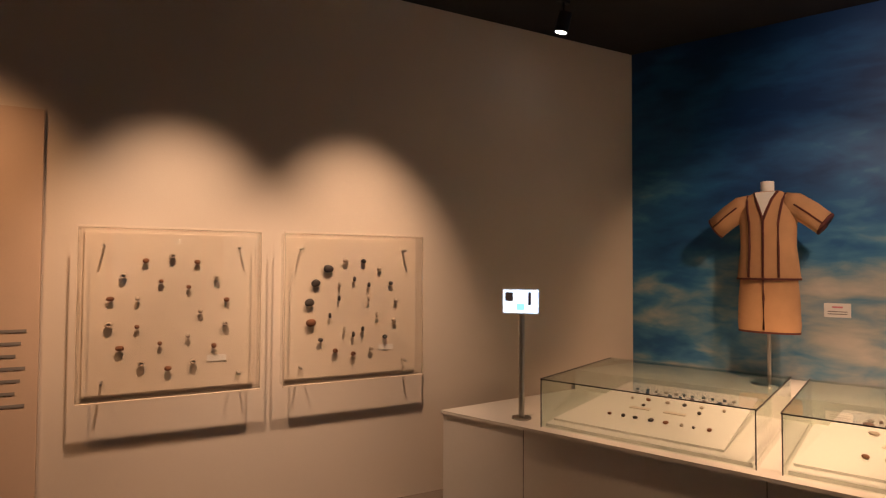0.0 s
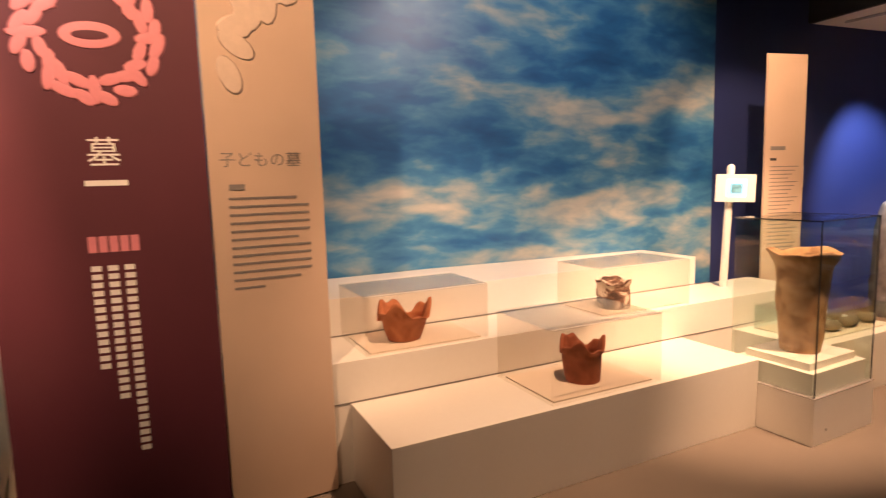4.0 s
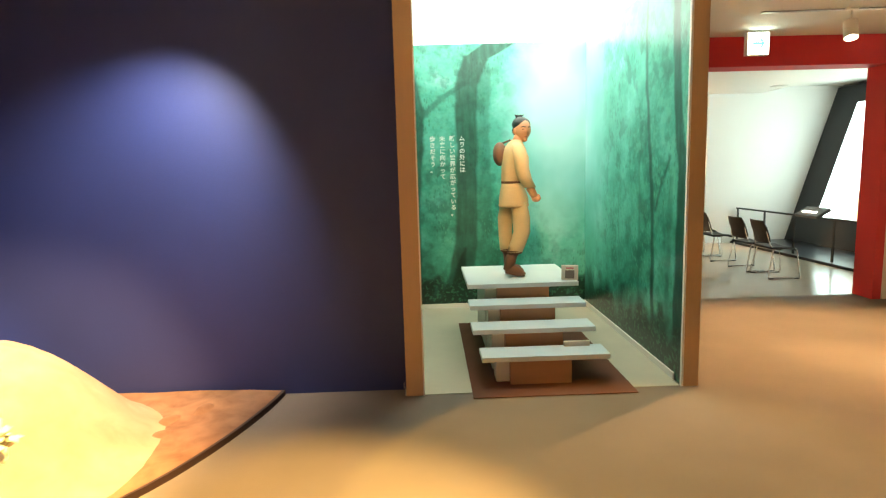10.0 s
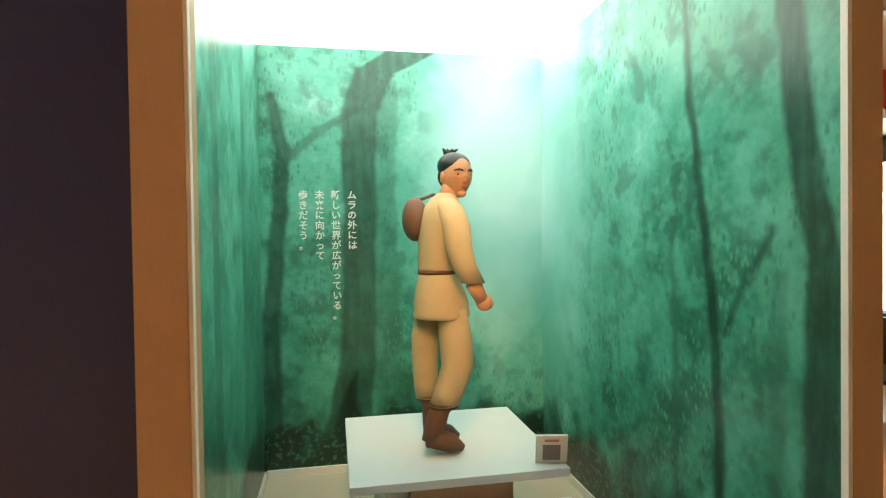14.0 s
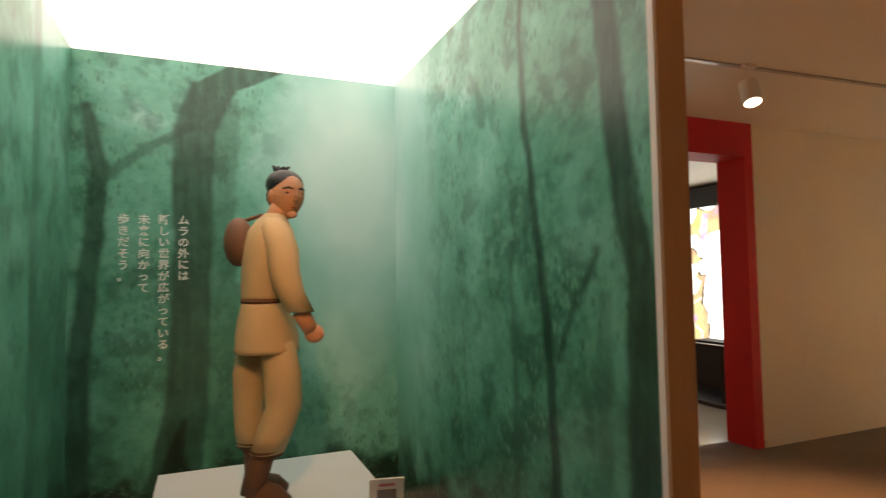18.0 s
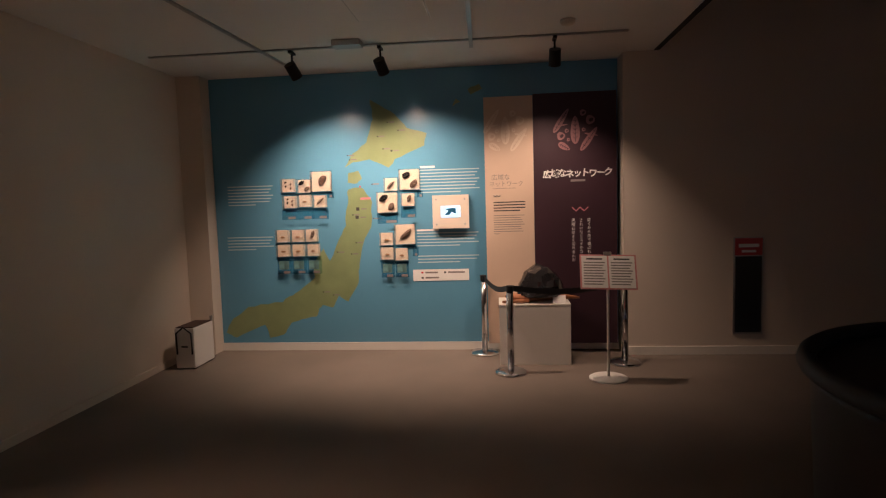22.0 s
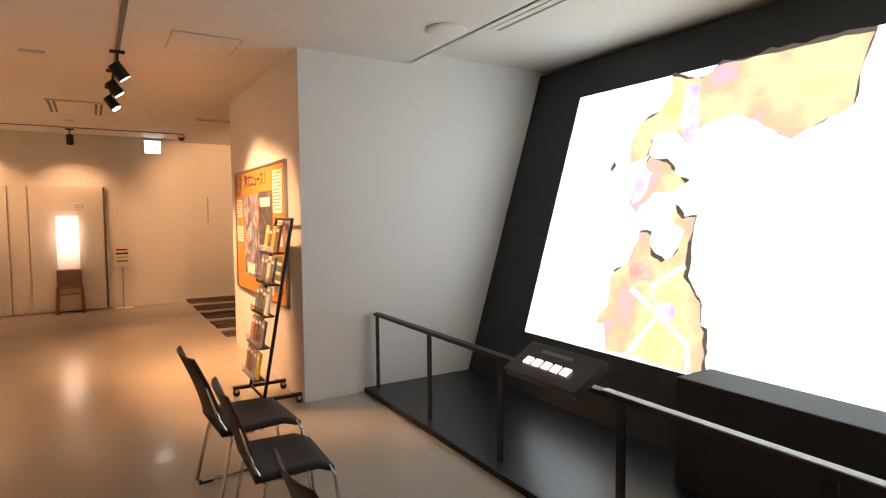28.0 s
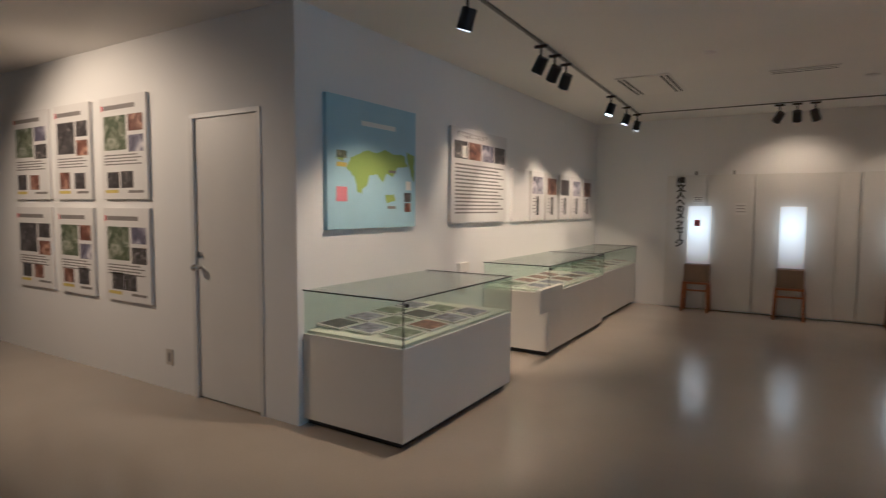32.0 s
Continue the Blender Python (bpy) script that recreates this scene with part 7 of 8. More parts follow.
part("deck", box(-7.16, -6.17, -14.495, -10.18, 0.0, 0.035), mat("black_polished_deck", (0.012, 0.013, 0.018), 0.30, var=0.2, scale=1.0), stage)
part("edge_trim", box(-6.168, -6.15, -14.49, -10.18, 0.0, 0.038), BLACK, stage)
rail = thing("handrail", pose(0, 0, 0), "black metal handrail with flat posts along the platform", "handrail")
part("top_bar", box(-6.275, -6.225, -14.46, -10.3, 0.625, 0.65, 0.004), BLACK, rail)
for y in (-14.44, -13.6, -12.8, -11.93, -11.1, -10.4):
    part("post", box(-6.256, -6.244, y - 0.022, y + 0.022, 0.035, 0.625), BLACK, rail)
part("light_strip", box(-6.27, -6.23, -12.03, -10.35, 0.651, 0.656), mat("pale_grey_rail_strip", (0.55, 0.60, 0.60), 0.4), rail, "pale grey strip on the rail")
console = thing("button_console", Matrix.Translation((-6.13, -12.24, 0.735)) @ Matrix.Rotation(radians(30), 4, "Y") @ Matrix.Diagonal((0.85, 0.82, 0.85, 1)), "tilted dark console with five lit white push buttons", "console")
part("body", box(-0.13, 0.13, -0.30, 0.30, -0.05, 0.0, 0.006), mat("dark_brown_console", (0.035, 0.022, 0.02), 0.3), console)
LIT = glow("lit_white_button", (1.0, 0.97, 0.92), 1.2)
for k in range(5):
    part("button", box(0.0, 0.050, -0.20 + 0.078 * k, -0.148 + 0.078 * k, 0.001, 0.012, 0.003), LIT, console)
part("title_bar", box(-0.085, -0.06, -0.16, 0.10, 0.0005, 0.0015), INK_GREY, console)
part("bracket", box(-0.03, 0.0, -0.2, 0.2, -0.10, -0.05), BLACK, console)
part("cable_box", box(-0.09, -0.06, -0.26, -0.1, -0.16, -0.051), BLACK, console)

# stacking chairs
MESH_BACK = mat("black_perforated_plastic", (0.02, 0.014, 0.012), 0.45, var=0.2, grain=400, bump=0.6)
SEAT = mat("dark_grey_seat_fabric", (0.022, 0.022, 0.025), 0.7, var=0.15, grain=260, bump=0.3)


def stack_chair(m, label):
    """Looks to -x; seat at 0.45."""
    ob = thing("stacking_chair", m, label, "chair", "chairs before the projection")
    bm = bmesh.new()
    n = 9
    top = [[bm.verts.new((-0.23 + 0.46 * i / n, (-0.225 + 0.45 * j / n) * (0.92 + 0.08 * i / n), 0.452 - 0.02 * (1 - abs(2 * j / n - 1) ** 2) * math.sin(math.pi * i / n) - (0.035 * (1 - i / 2) if i < 2 else 0))) for j in range(n + 1)] for i in range(n + 1)]
    faces = [bm.faces.new((top[i][j], top[i + 1][j], top[i + 1][j + 1], top[i][j + 1])) for i in range(n) for j in range(n)]
    r = bmesh.ops.extrude_face_region(bm, geom=faces)
    bmesh.ops.translate(bm, verts=[v for v in r["geom"] if isinstance(v, bmesh.types.BMVert)], vec=(0, 0, -0.03))
    bmesh.ops.recalc_face_normals(bm, faces=bm.faces[:])
    part("seat", bm, SEAT, ob, "dark padded seat", True)
    bm = bmesh.new()
    n = 10
    grid = []
    for i in range(n + 1):
        f = i / n
        half = 0.215 - 0.035 * max(0, f - 0.7) / 0.3 - 0.03 * max(0, 0.15 - f) / 0.15
        grid.append([bm.verts.new((0.24 + 0.13 * f ** 1.3 + 0.04 * (1 - (2 * j / n - 1) ** 2) - 0.02, half * (2 * j / n - 1), 0.50 + 0.33 * f)) for j in range(n + 1)])
    faces = [bm.faces.new((grid[i][j], grid[i + 1][j], grid[i + 1][j + 1], grid[i][j + 1])) for i in range(n) for j in range(n)]
    r = bmesh.ops.extrude_face_region(bm, geom=faces)
    bmesh.ops.translate(bm, verts=[v for v in r["geom"] if isinstance(v, bmesh.types.BMVert)], vec=(0.012, 0, 0.002))
    bmesh.ops.recalc_face_normals(bm, faces=bm.faces[:])
    part("backrest", bm, MESH_BACK, ob, "black perforated backrest", True)
    for s in (-1, 1):
        part("leg_frame", tube(bmesh.new(), [(-0.20, s * 0.20, 0.425), (-0.225, s * 0.225, 0.38), (-0.27, s * 0.25, 0.03), (-0.24, s * 0.25, 0.012), (0.24, s * 0.25, 0.012), (0.27, s * 0.25, 0.03), (0.18, s * 0.22, 0.40), (0.15, s * 0.20, 0.425)], [0.010] * 8, 10), CHROME, ob, "thin chrome sled leg", True)
        part("back_stay", tube(bmesh.new(), [(0.05, s * 0.20, 0.415), (0.19, s * 0.21, 0.42), (0.235, s * 0.20, 0.50), (0.29, s * 0.19, 0.68)], [0.011] * 4, 10), CHROME, ob, "", True)
        part("foot_pad", box(-0.26, -0.18, s * 0.25 - 0.012, s * 0.25 + 0.012, 0.0, 0.012), BLACK, ob)
        part("foot_pad", box(0.18, 0.26, s * 0.25 - 0.012, s * 0.25 + 0.012, 0.0, 0.012), BLACK, ob)
    part("cross_bar", rod((0.0, -0.2, 0.415), (0.0, 0.2, 0.415), 0.009), CHROME, ob)
    return ob


SHRINK = Matrix.Diagonal((0.85, 0.95, 0.94, 1))
chair = stack_chair(pose(-4.985, -13.27, 0, 0, 0, 3) @ SHRINK, "black stacking chair with chrome sled legs")
for x, y, a in ((-5.005, -12.73, -2), (-5.03, -11.82, 2), (-5.04, -11.29, -3)):
    copy_thing(chair, pose(x, y, 0, 0, 0, a) @ SHRINK)

# notice board
ORANGE = mat("orange_notice_board", (0.62, 0.25, 0.045), 0.6, var=0.06, scale=3.0, grain=150, bump=0.1)
nb = thing("notice_board", on(FACE_E, XC, 0, 0), "orange notice board covered with printed sheets", "notice board")
part("backing", box(-16.66, -14.85, 0.70, 1.87, 0.0, 0.018), ORANGE, nb, "orange board")
for a in ((-16.68, -16.66, 0.68, 1.89), (-14.85, -14.83, 0.68, 1.89), (-16.66, -14.85, 0.68, 0.70), (-16.66, -14.85, 1.87, 1.89)):
    part("frame", box(*a, 0.0, 0.03), STEEL, nb)
for k, ch in enumerate("縄文ニュース!"):
    words_on(nb, "letter", ch, 0.135, INK, Matrix.Translation((-16.20 + 0.125 * k, 1.765, 0.020)), bold=0.005)
PHOTO_A = stepped("grey_violet_photo", [(0.25, (0.02, 0.02, 0.03)), (0.45, (0.15, 0.14, 0.20)), (0.6, (0.45, 0.43, 0.50)), (0.75, (0.75, 0.72, 0.72))], 7.0, (1, 1, 0.5), 8, 0.4, 1.0)
PHOTO_B = stepped("red_brown_photo", [(0.25, (0.03, 0.012, 0.01)), (0.5, (0.20, 0.09, 0.06)), (0.7, (0.52, 0.32, 0.22))], 9.0, (1, 1, 1), 8, 0.4, 1.0)
PHOTO_C = stepped("green_photo", [(0.25, (0.02, 0.04, 0.02)), (0.5, (0.13, 0.15, 0.09)), (0.7, (0.46, 0.46, 0.38))], 11.0, (1, 1, 1), 8, 0.4, 1.0)
PHOTO_D = stepped("dark_photo", [(0.3, (0.015, 0.014, 0.016)), (0.6, (0.10, 0.09, 0.09)), (0.8, (0.45, 0.42, 0.38))], 14.0, (1, 1, 1), 8, 0.4, 1.0)
YELLOW = mat("yellow_print", (0.62, 0.50, 0.10), 0.5, var=0.1)


def sheet(parent, x0, x1, z0, z1, material, lines=0, z=0.019, ink=None):
    """A sheet of paper on a board, with printed lines."""
    pg = part("sheet", box(x0, x1, z0, z1, z, z + 0.0015), material, parent)
    for k in range(lines):
        h = (z1 - z0) / (lines + 1)
        y = z1 - h * (k + 0.8)
        part("text_line", box(x0 + 0.08 * (x1 - x0), x1 - (x1 - x0) * (0.08 + 0.1 * ((k * 3) % 4) * 0.6), y - h * 0.22, y + h * 0.12, z + 0.0017, z + 0.0023), ink or INK_GREY, pg)
    return pg


sheet(nb, -16.62, -16.38, 1.42, 1.60, PAPER, 6)
sheet(nb, -16.62, -16.36, 1.17, 1.33, PAPER, 5)
sheet(nb, -16.60, -16.38, 1.64, 1.84, PHOTO_B, 0)
big = sheet(nb, -16.30, -15.72, 0.84, 1.64, PHOTO_A, 0)
part("white_title", box(-16.20, -15.90, 0.87, 0.97, 0.021, 0.0215), PAPER, big)
big = sheet(nb, -15.70, -15.22, 0.90, 1.66, PHOTO_D, 0)
part("title_bar", box(-15.64, -15.30, 1.52, 1.60, 0.021, 0.0215), PAPER, big)
for k in range(4):
    part("text_line", box(-15.64, -15.32, 1.02 - 0.03 * k, 1.035 - 0.03 * k, 0.021, 0.0215), PAPER, big)
sheet(nb, -15.20, -14.92, 1.46, 1.82, PAPER, 12)
sheet(nb, -15.18, -14.93, 1.18, 1.40, PAPER, 7)
sheet(nb, -15.20, -14.95, 0.78, 1.10, PHOTO_C, 3, ink=PAPER)
sheet(nb, -15.5, -15.24, 0.74, 0.88, PAPER, 4)

# leaflet rack
rack = thing("leaflet_rack", pose(0, 0, 0), "black leaning leaflet rack on castors full of brochures", "leaflet rack")
for y in (-14.52, -14.95):
    part("upright", tube(bmesh.new(), [(-5.355, y, 0.06), (-5.60, y, 1.42)], [0.013, 0.013], 10), BLACK, rack)
    part("base_bar", box(-5.64, -5.22, y - 0.018, y + 0.018, 0.055, 0.08, 0.003), BLACK, rack)
    for x in (-5.62, -5.245):
        wheel = part("castor", rod((x, y - 0.012, 0.026), (x, y + 0.012, 0.026), 0.026, None, None, 16), BLACK, rack)
        part("fork", box(x - 0.012, x + 0.012, y - 0.016, y + 0.016, 0.03, 0.056), STEEL, wheel)
part("cross_bar", rod((-5.60, -14.95, 1.41), (-5.60, -14.52, 1.41), 0.011), BLACK, rack)
part("cross_bar", rod((-5.36, -14.95, 0.07), (-5.36, -14.52, 0.07), 0.011), BLACK, rack)
rr = random.Random(8)
for tier in range(5):
    z = 0.22 + 0.235 * tier
    x = -5.355 - 0.18 * z + 0.055
    shelf = part("tray", box(x - 0.03, x + 0.05, -14.94, -14.53, z - 0.012, z, 0.002), BLACK, rack)
    part("lip", box(x + 0.05, x + 0.054, -14.94, -14.53, z, z + 0.05), ACRYLIC, shelf)
    for k in range(4):
        m = (PHOTO_A, PHOTO_B, PAPER, PHOTO_C, PHOTO_D, PINK, PAPER, YELLOW)[int(rr.random() * 8)]
        h = 0.19 + 0.02 * rr.random()
        lf = solo("leaflet", box(-0.008, 0.008, -0.047, 0.047, 0.0, h), m, "printed paper leaflet standing in the rack", "leaflet", "leaflets in the rack", pose(x + 0.02, -14.885 + 0.1 * k, z + 0.001, 0, -10, 0))
        part("title_bar", box(0.0083, 0.0088, -0.036, 0.03, h - 0.055, h - 0.03), PAPER if m is not PAPER else INK_GREY, lf)

# glass cases
CASE_BOARD = mat("pale_green_case_lining", (0.72, 0.72, 0.62), 0.6, var=0.04)


def floor_case(x0, x1, y0, y1, zb, zt, label, seed, cards):
    ob = thing("display_case", pose(0, 0, 0), label, "display case", "glass topped display cases")
    part("plinth", box(x0, x1, y0, y1, 0.045, zb, 0.003), PLINTH, ob, "white plinth")
    part("kick_board", box(x0 + 0.04, x1, y0 + 0.04, y1 - 0.04, 0.0, 0.044), BLACK_MATT, ob, "black recessed base")
    part("lining", box(x0 + 0.02, x1 - 0.02, y0 + 0.02, y1 - 0.02, zb + 0.001, zb + 0.02), CASE_BOARD, ob)
    pane_box(ob, x0 + 0.004, x1 - 0.004, y0 + 0.006, y1 - 0.006, zb + 0.001, zt, 0.006, True, None)
    for a in ((x0 - 0.002, x0 + 0.004, y0, y1, zt - 0.006, zt + 0.002), (x0, x1, y1 - 0.006, y1, zt - 0.006, zt + 0.002), (x0, x1, y0, y0 + 0.006, zt - 0.006, zt + 0.002), (x0 - 0.002, x0 + 0.003, y1 - 0.006, y1, zb, zt), (x0 - 0.002, x0 + 0.003, y0, y0 + 0.004, zb, zt)):
        part("edge", box(*a), EDGE, ob)
    part("lock", rod((x0 - 0.012, y1 - 0.03, zt - 0.03), (x0 + 0.0, y1 - 0.03, zt - 0.03), 0.012, None, None, 12), BLACK, ob)
    r = random.Random(seed)
    for x, y, w, h, tilt in cards:
        m = (PHOTO_C, PHOTO_D, PHOTO_B, PHOTO_A)[int(r.random() * 4)]
        cd = solo("photo_card", box(-w / 2, w / 2, -h / 2, h / 2, 0.0, 0.012), PAPER, "white bordered photo card lying in the glass case", "photo card", "photo cards in the cases", pose(x, y, zb + 0.03, 0, tilt, 3 * (r.random() - 0.5)))
        part("photo", box(-w / 2 + 0.012, w / 2 - 0.012, -h / 2 + 0.012, h / 2 - 0.012, 0.0122, 0.0128), m, cd)
    return ob


floor_case(-0.99, -0.20, -15.87, -14.43, 0.60, 0.882, "white display case with a glass hood and photo cards", 1, [(-0.82 + 0.26 * (k % 3), -14.66 - 0.29 * (k // 3), 0.20, 0.23, -4) for k in range(12)])
floor_case(-0.90, -0.20, -18.68, -16.90, 0.608, 0.867, "white glass topped display case with a stepped front shelf", 2, [(-0.72 + 0.28 * (k % 2), -17.1 - 0.33 * (k // 2), 0.22, 0.24, -4) for k in range(9)])
floor_case(-0.83, -0.20, -20.57, -18.76, 0.61, 0.86, "white glass topped display case near the message wall", 3, [(-0.66 + 0.28 * (k % 2), -19.0 - 0.33 * (k // 2), 0.22, 0.22, -4) for k in range(9)])
step_shelf = solo("shelf_block", box(-0.95, -0.905, -17.14, -16.58, 0.46, 0.68, 0.003), PLINTH, "small white shelf block on the display case front", "shelf")
plate = thing("wall_plate", on(FACE_W, XE, -16.45, 0.80), "small white wall box with a dark dot", "wall plate")
part("plate", box(-0.09, 0.09, -0.10, 0.10, 0.0, 0.05, 0.004), PLINTH, plate)
part("dot", rod((0, 0.0, 0.05), (0, 0.0, 0.053), 0.02, None, None, 14), INK_GREY, plate)

# panels over the cases
M_E = on(FACE_W, XE, 0, 0)
wm = thing("world_map_panel", M_E, "light blue world map panel with green continents", "map panel")
part("board", box(14.63, 15.65, 1.26, 2.16, 0.0, 0.035, 0.002), mat("pale_blue_map_board", (0.40, 0.58, 0.68), 0.5, var=0.05), wm, "pale blue board")
part("heading", box(14.98, 15.38, 1.985, 2.02, 0.0352, 0.036), INK_WHITE, wm)
GREEN_LAND = mat("yellow_green_land_print", (0.33, 0.44, 0.10), 0.5, var=0.08)
for outline in ([(14.83, 1.68), (14.86, 1.76), (15.0, 1.80), (15.24, 1.83), (15.50, 1.80), (15.55, 1.74), (15.42, 1.72), (15.34, 1.64), (15.26, 1.66), (15.22, 1.60), (15.14, 1.66), (15.06, 1.64), (14.98, 1.50), (14.93, 1.52), (14.91, 1.62)], [(15.26, 1.50), (15.36, 1.52), (15.37, 1.46), (15.28, 1.45)], [(15.52, 1.84), (15.63, 1.82), (15.63, 1.62), (15.58, 1.70)], [(14.72, 1.74), (14.8, 1.78), (14.78, 1.72)]):
    coast("continent", outline, 3.0, 0.0355, GREEN_LAND, wm, Matrix.Identity(4), 0.025)
for x, y, w, h, m in ((14.77, 1.77, 0.10, 0.05, PHOTO_C), (14.77, 1.70, 0.10, 0.03, YELLOW), (14.77, 1.50, 0.11, 0.10, PINK), (15.55, 1.58, 0.07, 0.07, PAPER), (15.54, 1.49, 0.09, 0.07, PHOTO_D), (15.54, 1.41, 0.08, 0.07, PHOTO_B), (15.34, 1.68, 0.09, 0.02, INK_GREY), (15.33, 1.41, 0.10, 0.02, INK_GREY)):
    part("map_picture", box(x - w / 2, x + w / 2, y - h / 2, y + h / 2, 0.0362, 0.037), m, wm)
tp = thing("text_panel", M_E, "white text panel with a row of four photos", "text panel")
part("board", box(16.21, 17.34, 1.27, 2.14, 0.0, 0.035, 0.002), mat("pale_grey_text_board", (0.66, 0.64, 0.62), 0.5, var=0.03), tp)
for k, ch in enumerate("世界遺産になるまで"):
    words_on(tp, "letter", ch, 0.062, INK_GREY, Matrix.Translation((16.34 + 0.066 * k, 2.075, 0.0355)))
for k, m in enumerate((PHOTO_D, PHOTO_B, PHOTO_A, PHOTO_D)):
    part("photo", box(16.26 + 0.265 * k, 16.50 + 0.265 * k, 1.86, 2.02, 0.0352, 0.036), m, tp)
part("photo_label", box(16.40, 16.48, 1.87, 1.98, 0.0362, 0.037), PAPER, tp)
for k in range(14):
    part("text_line", box(16.28, 17.27 - 0.06 * ((k * 5) % 3), 1.80 - 0.034 * k, 1.815 - 0.034 * k, 0.0352, 0.036), INK_GREY, tp)
PBOARD = mat("pale_panel_board", (0.70, 0.68, 0.66), 0.5, var=0.03)
bl = solo("blank_panel", box(17.52, 17.96, 1.265, 1.84, 0.0, 0.03, 0.002), PBOARD, "blank white panel beside the photo panels", "panel", m=M_E)
for k in range(5):
    x = 18.02 + 0.4675 * k
    pn = thing("photo_board", M_E @ Matrix.Translation((x, 0, 0)), "narrow white panel with a photo and text", "photo board", "photo boards over the cases")
    part("board", box(0, 0.38, 1.265, 1.84, 0.0, 0.03, 0.002), PBOARD, pn)
    part("photo", box(0.04, 0.34, 1.58, 1.78, 0.0302, 0.031), (PHOTO_A, PHOTO_B, PHOTO_D, PHOTO_A, PHOTO_B)[k], pn)
    part("title_column", box(0.16, 0.23, 1.33, 1.55, 0.0302, 0.031), INK, pn)
    for j in range(5):
        part("text_line", box(0.05, 0.13, 1.52 - 0.04 * j, 1.53 - 0.04 * j, 0.0302, 0.031), INK_GREY, pn)

# message wall: standing panels with lit paper lamps
MSG = mat("white_paper_panel", (0.70, 0.68, 0.64), 0.7, var=0.03)
msg = thing("message_screen", on(FACE_N, 0, YS, 0), "row of white standing boards for messages", "message board")
for a, b, z in ((1.24, 1.77, 0.05), (1.785, 2.36, 0.09), (2.375, 3.27, 0.05), (3.28, 3.51, 0.03), (3.525, 4.46, 0.07)):
    part("panel", box(a, b, 0.02, 1.885, 0.0, z, 0.003), MSG, msg)
part("top_clip", rod((1.62, 1.885, 0.03), (1.62, 1.94, 0.03), 0.012, None, None, 10), BLACK, msg)
part("top_clip", rod((2.1, 1.885, 0.05), (2.1, 1.94, 0.05), 0.012, None, None, 10), BLACK, msg)
part("dark_edge", box(4.461, 4.49, 0.02, 1.885, 0.0, 0.08), mat("grey_panel_edge", (0.12, 0.11, 0.10), 0.6), msg)
for k, ch in enumerate("縄文人へのメッセージ"):
    up = Matrix.Rotation(radians(-90), 4, "Z") if ch == "ー" else Matrix.Identity(4)
    words_on(msg, "letter", ch, 0.118, INK, Matrix.Translation((1.43, 1.80 - 0.098 * k, 0.054)) @ up, bold=0.005)
# hot spot and falloff on the lamp paper are painted into its emission colour
m, n, l, p = nodes_of("lit_paper_lamp")
co, ramp = n.new("ShaderNodeTexCoord"), n.new("ShaderNodeValToRGB")
spread, gap = n.new("ShaderNodeVectorMath"), n.new("ShaderNodeVectorMath")
spread.operation, spread.inputs[1].default_value = "MULTIPLY", (0.45, 0.0, 1.0)
gap.operation, gap.inputs[1].default_value = "DISTANCE", (0.25, 0.0, 0.66)
l.new(co.outputs["Generated"], spread.inputs[0])
l.new(spread.outputs[0], gap.inputs[0])
l.new(gap.outputs["Value"], ramp.inputs[0])
ramp.color_ramp.elements[0].position, ramp.color_ramp.elements[0].color = 0.05, (1.0, 0.84, 0.62, 1)
ramp.color_ramp.elements[1].position, ramp.color_ramp.elements[1].color = 0.66, (0.13, 0.10, 0.075, 1)
e = ramp.color_ramp.elements.new(0.28)
e.color = (0.62, 0.50, 0.36, 1)
p.inputs["Base Color"].default_value = (0.75, 0.72, 0.66, 1)
l.new(ramp.outputs[0], p.inputs["Emission Color"])
p.inputs["Emission Strength"].default_value = 1.55
LAMP_PAPER = m
STOOL = mat("orange_varnished_wood", (0.30, 0.10, 0.03), 0.4, var=0.12, scale=4, stretch=(1, 1, 0.2))
for x, shift in ((-1.70, 0.0), (-2.81, 0.0), (-3.99, 0.0)):
    lamp = thing("paper_lamp", pose(x, YS + 0.16, 0), "tall lit white paper lamp against the message panels", "lamp", "paper lamps on the message wall")
    part("paper_shade", box(-0.14, 0.14, -0.02, 0.02, 0.655, 1.45, 0.004), LAMP_PAPER, lamp)
    crate = solo("message_box", box(-0.155, 0.155, -0.11, 0.11, 0.0, 0.235, 0.004), mat("woven_brown_box", (0.24, 0.17, 0.12), 0.8, var=0.2, grain=120, bump=0.6), "brown woven box standing on an orange stool", "box", "message boxes", pose(x, YS + 0.20, 0.415))
    st = thing("stool", pose(x, YS + 0.22, 0), "orange varnished wooden stool under a message box", "stool", "stools at the message wall")
    part("seat", box(-0.165, 0.165, -0.13, 0.13, 0.385, 0.414, 0.006), STOOL, st)
    for a in (-1, 1):
        for b in (-1, 1):
            part("leg", tube(bmesh.new(), [(a * 0.165, b * 0.12, 0.0), (a * 0.150, b * 0.11, 0.385)], [0.018, 0.018], 10), STOOL, st)
        part("rung", rod((a * 0.155, -0.11, 0.15), (a * 0.155, 0.11, 0.15), 0.010), STOOL, st)
    part("rung", rod((-0.155, 0.112, 0.30), (0.155, 0.112, 0.30), 0.012), STOOL, st)
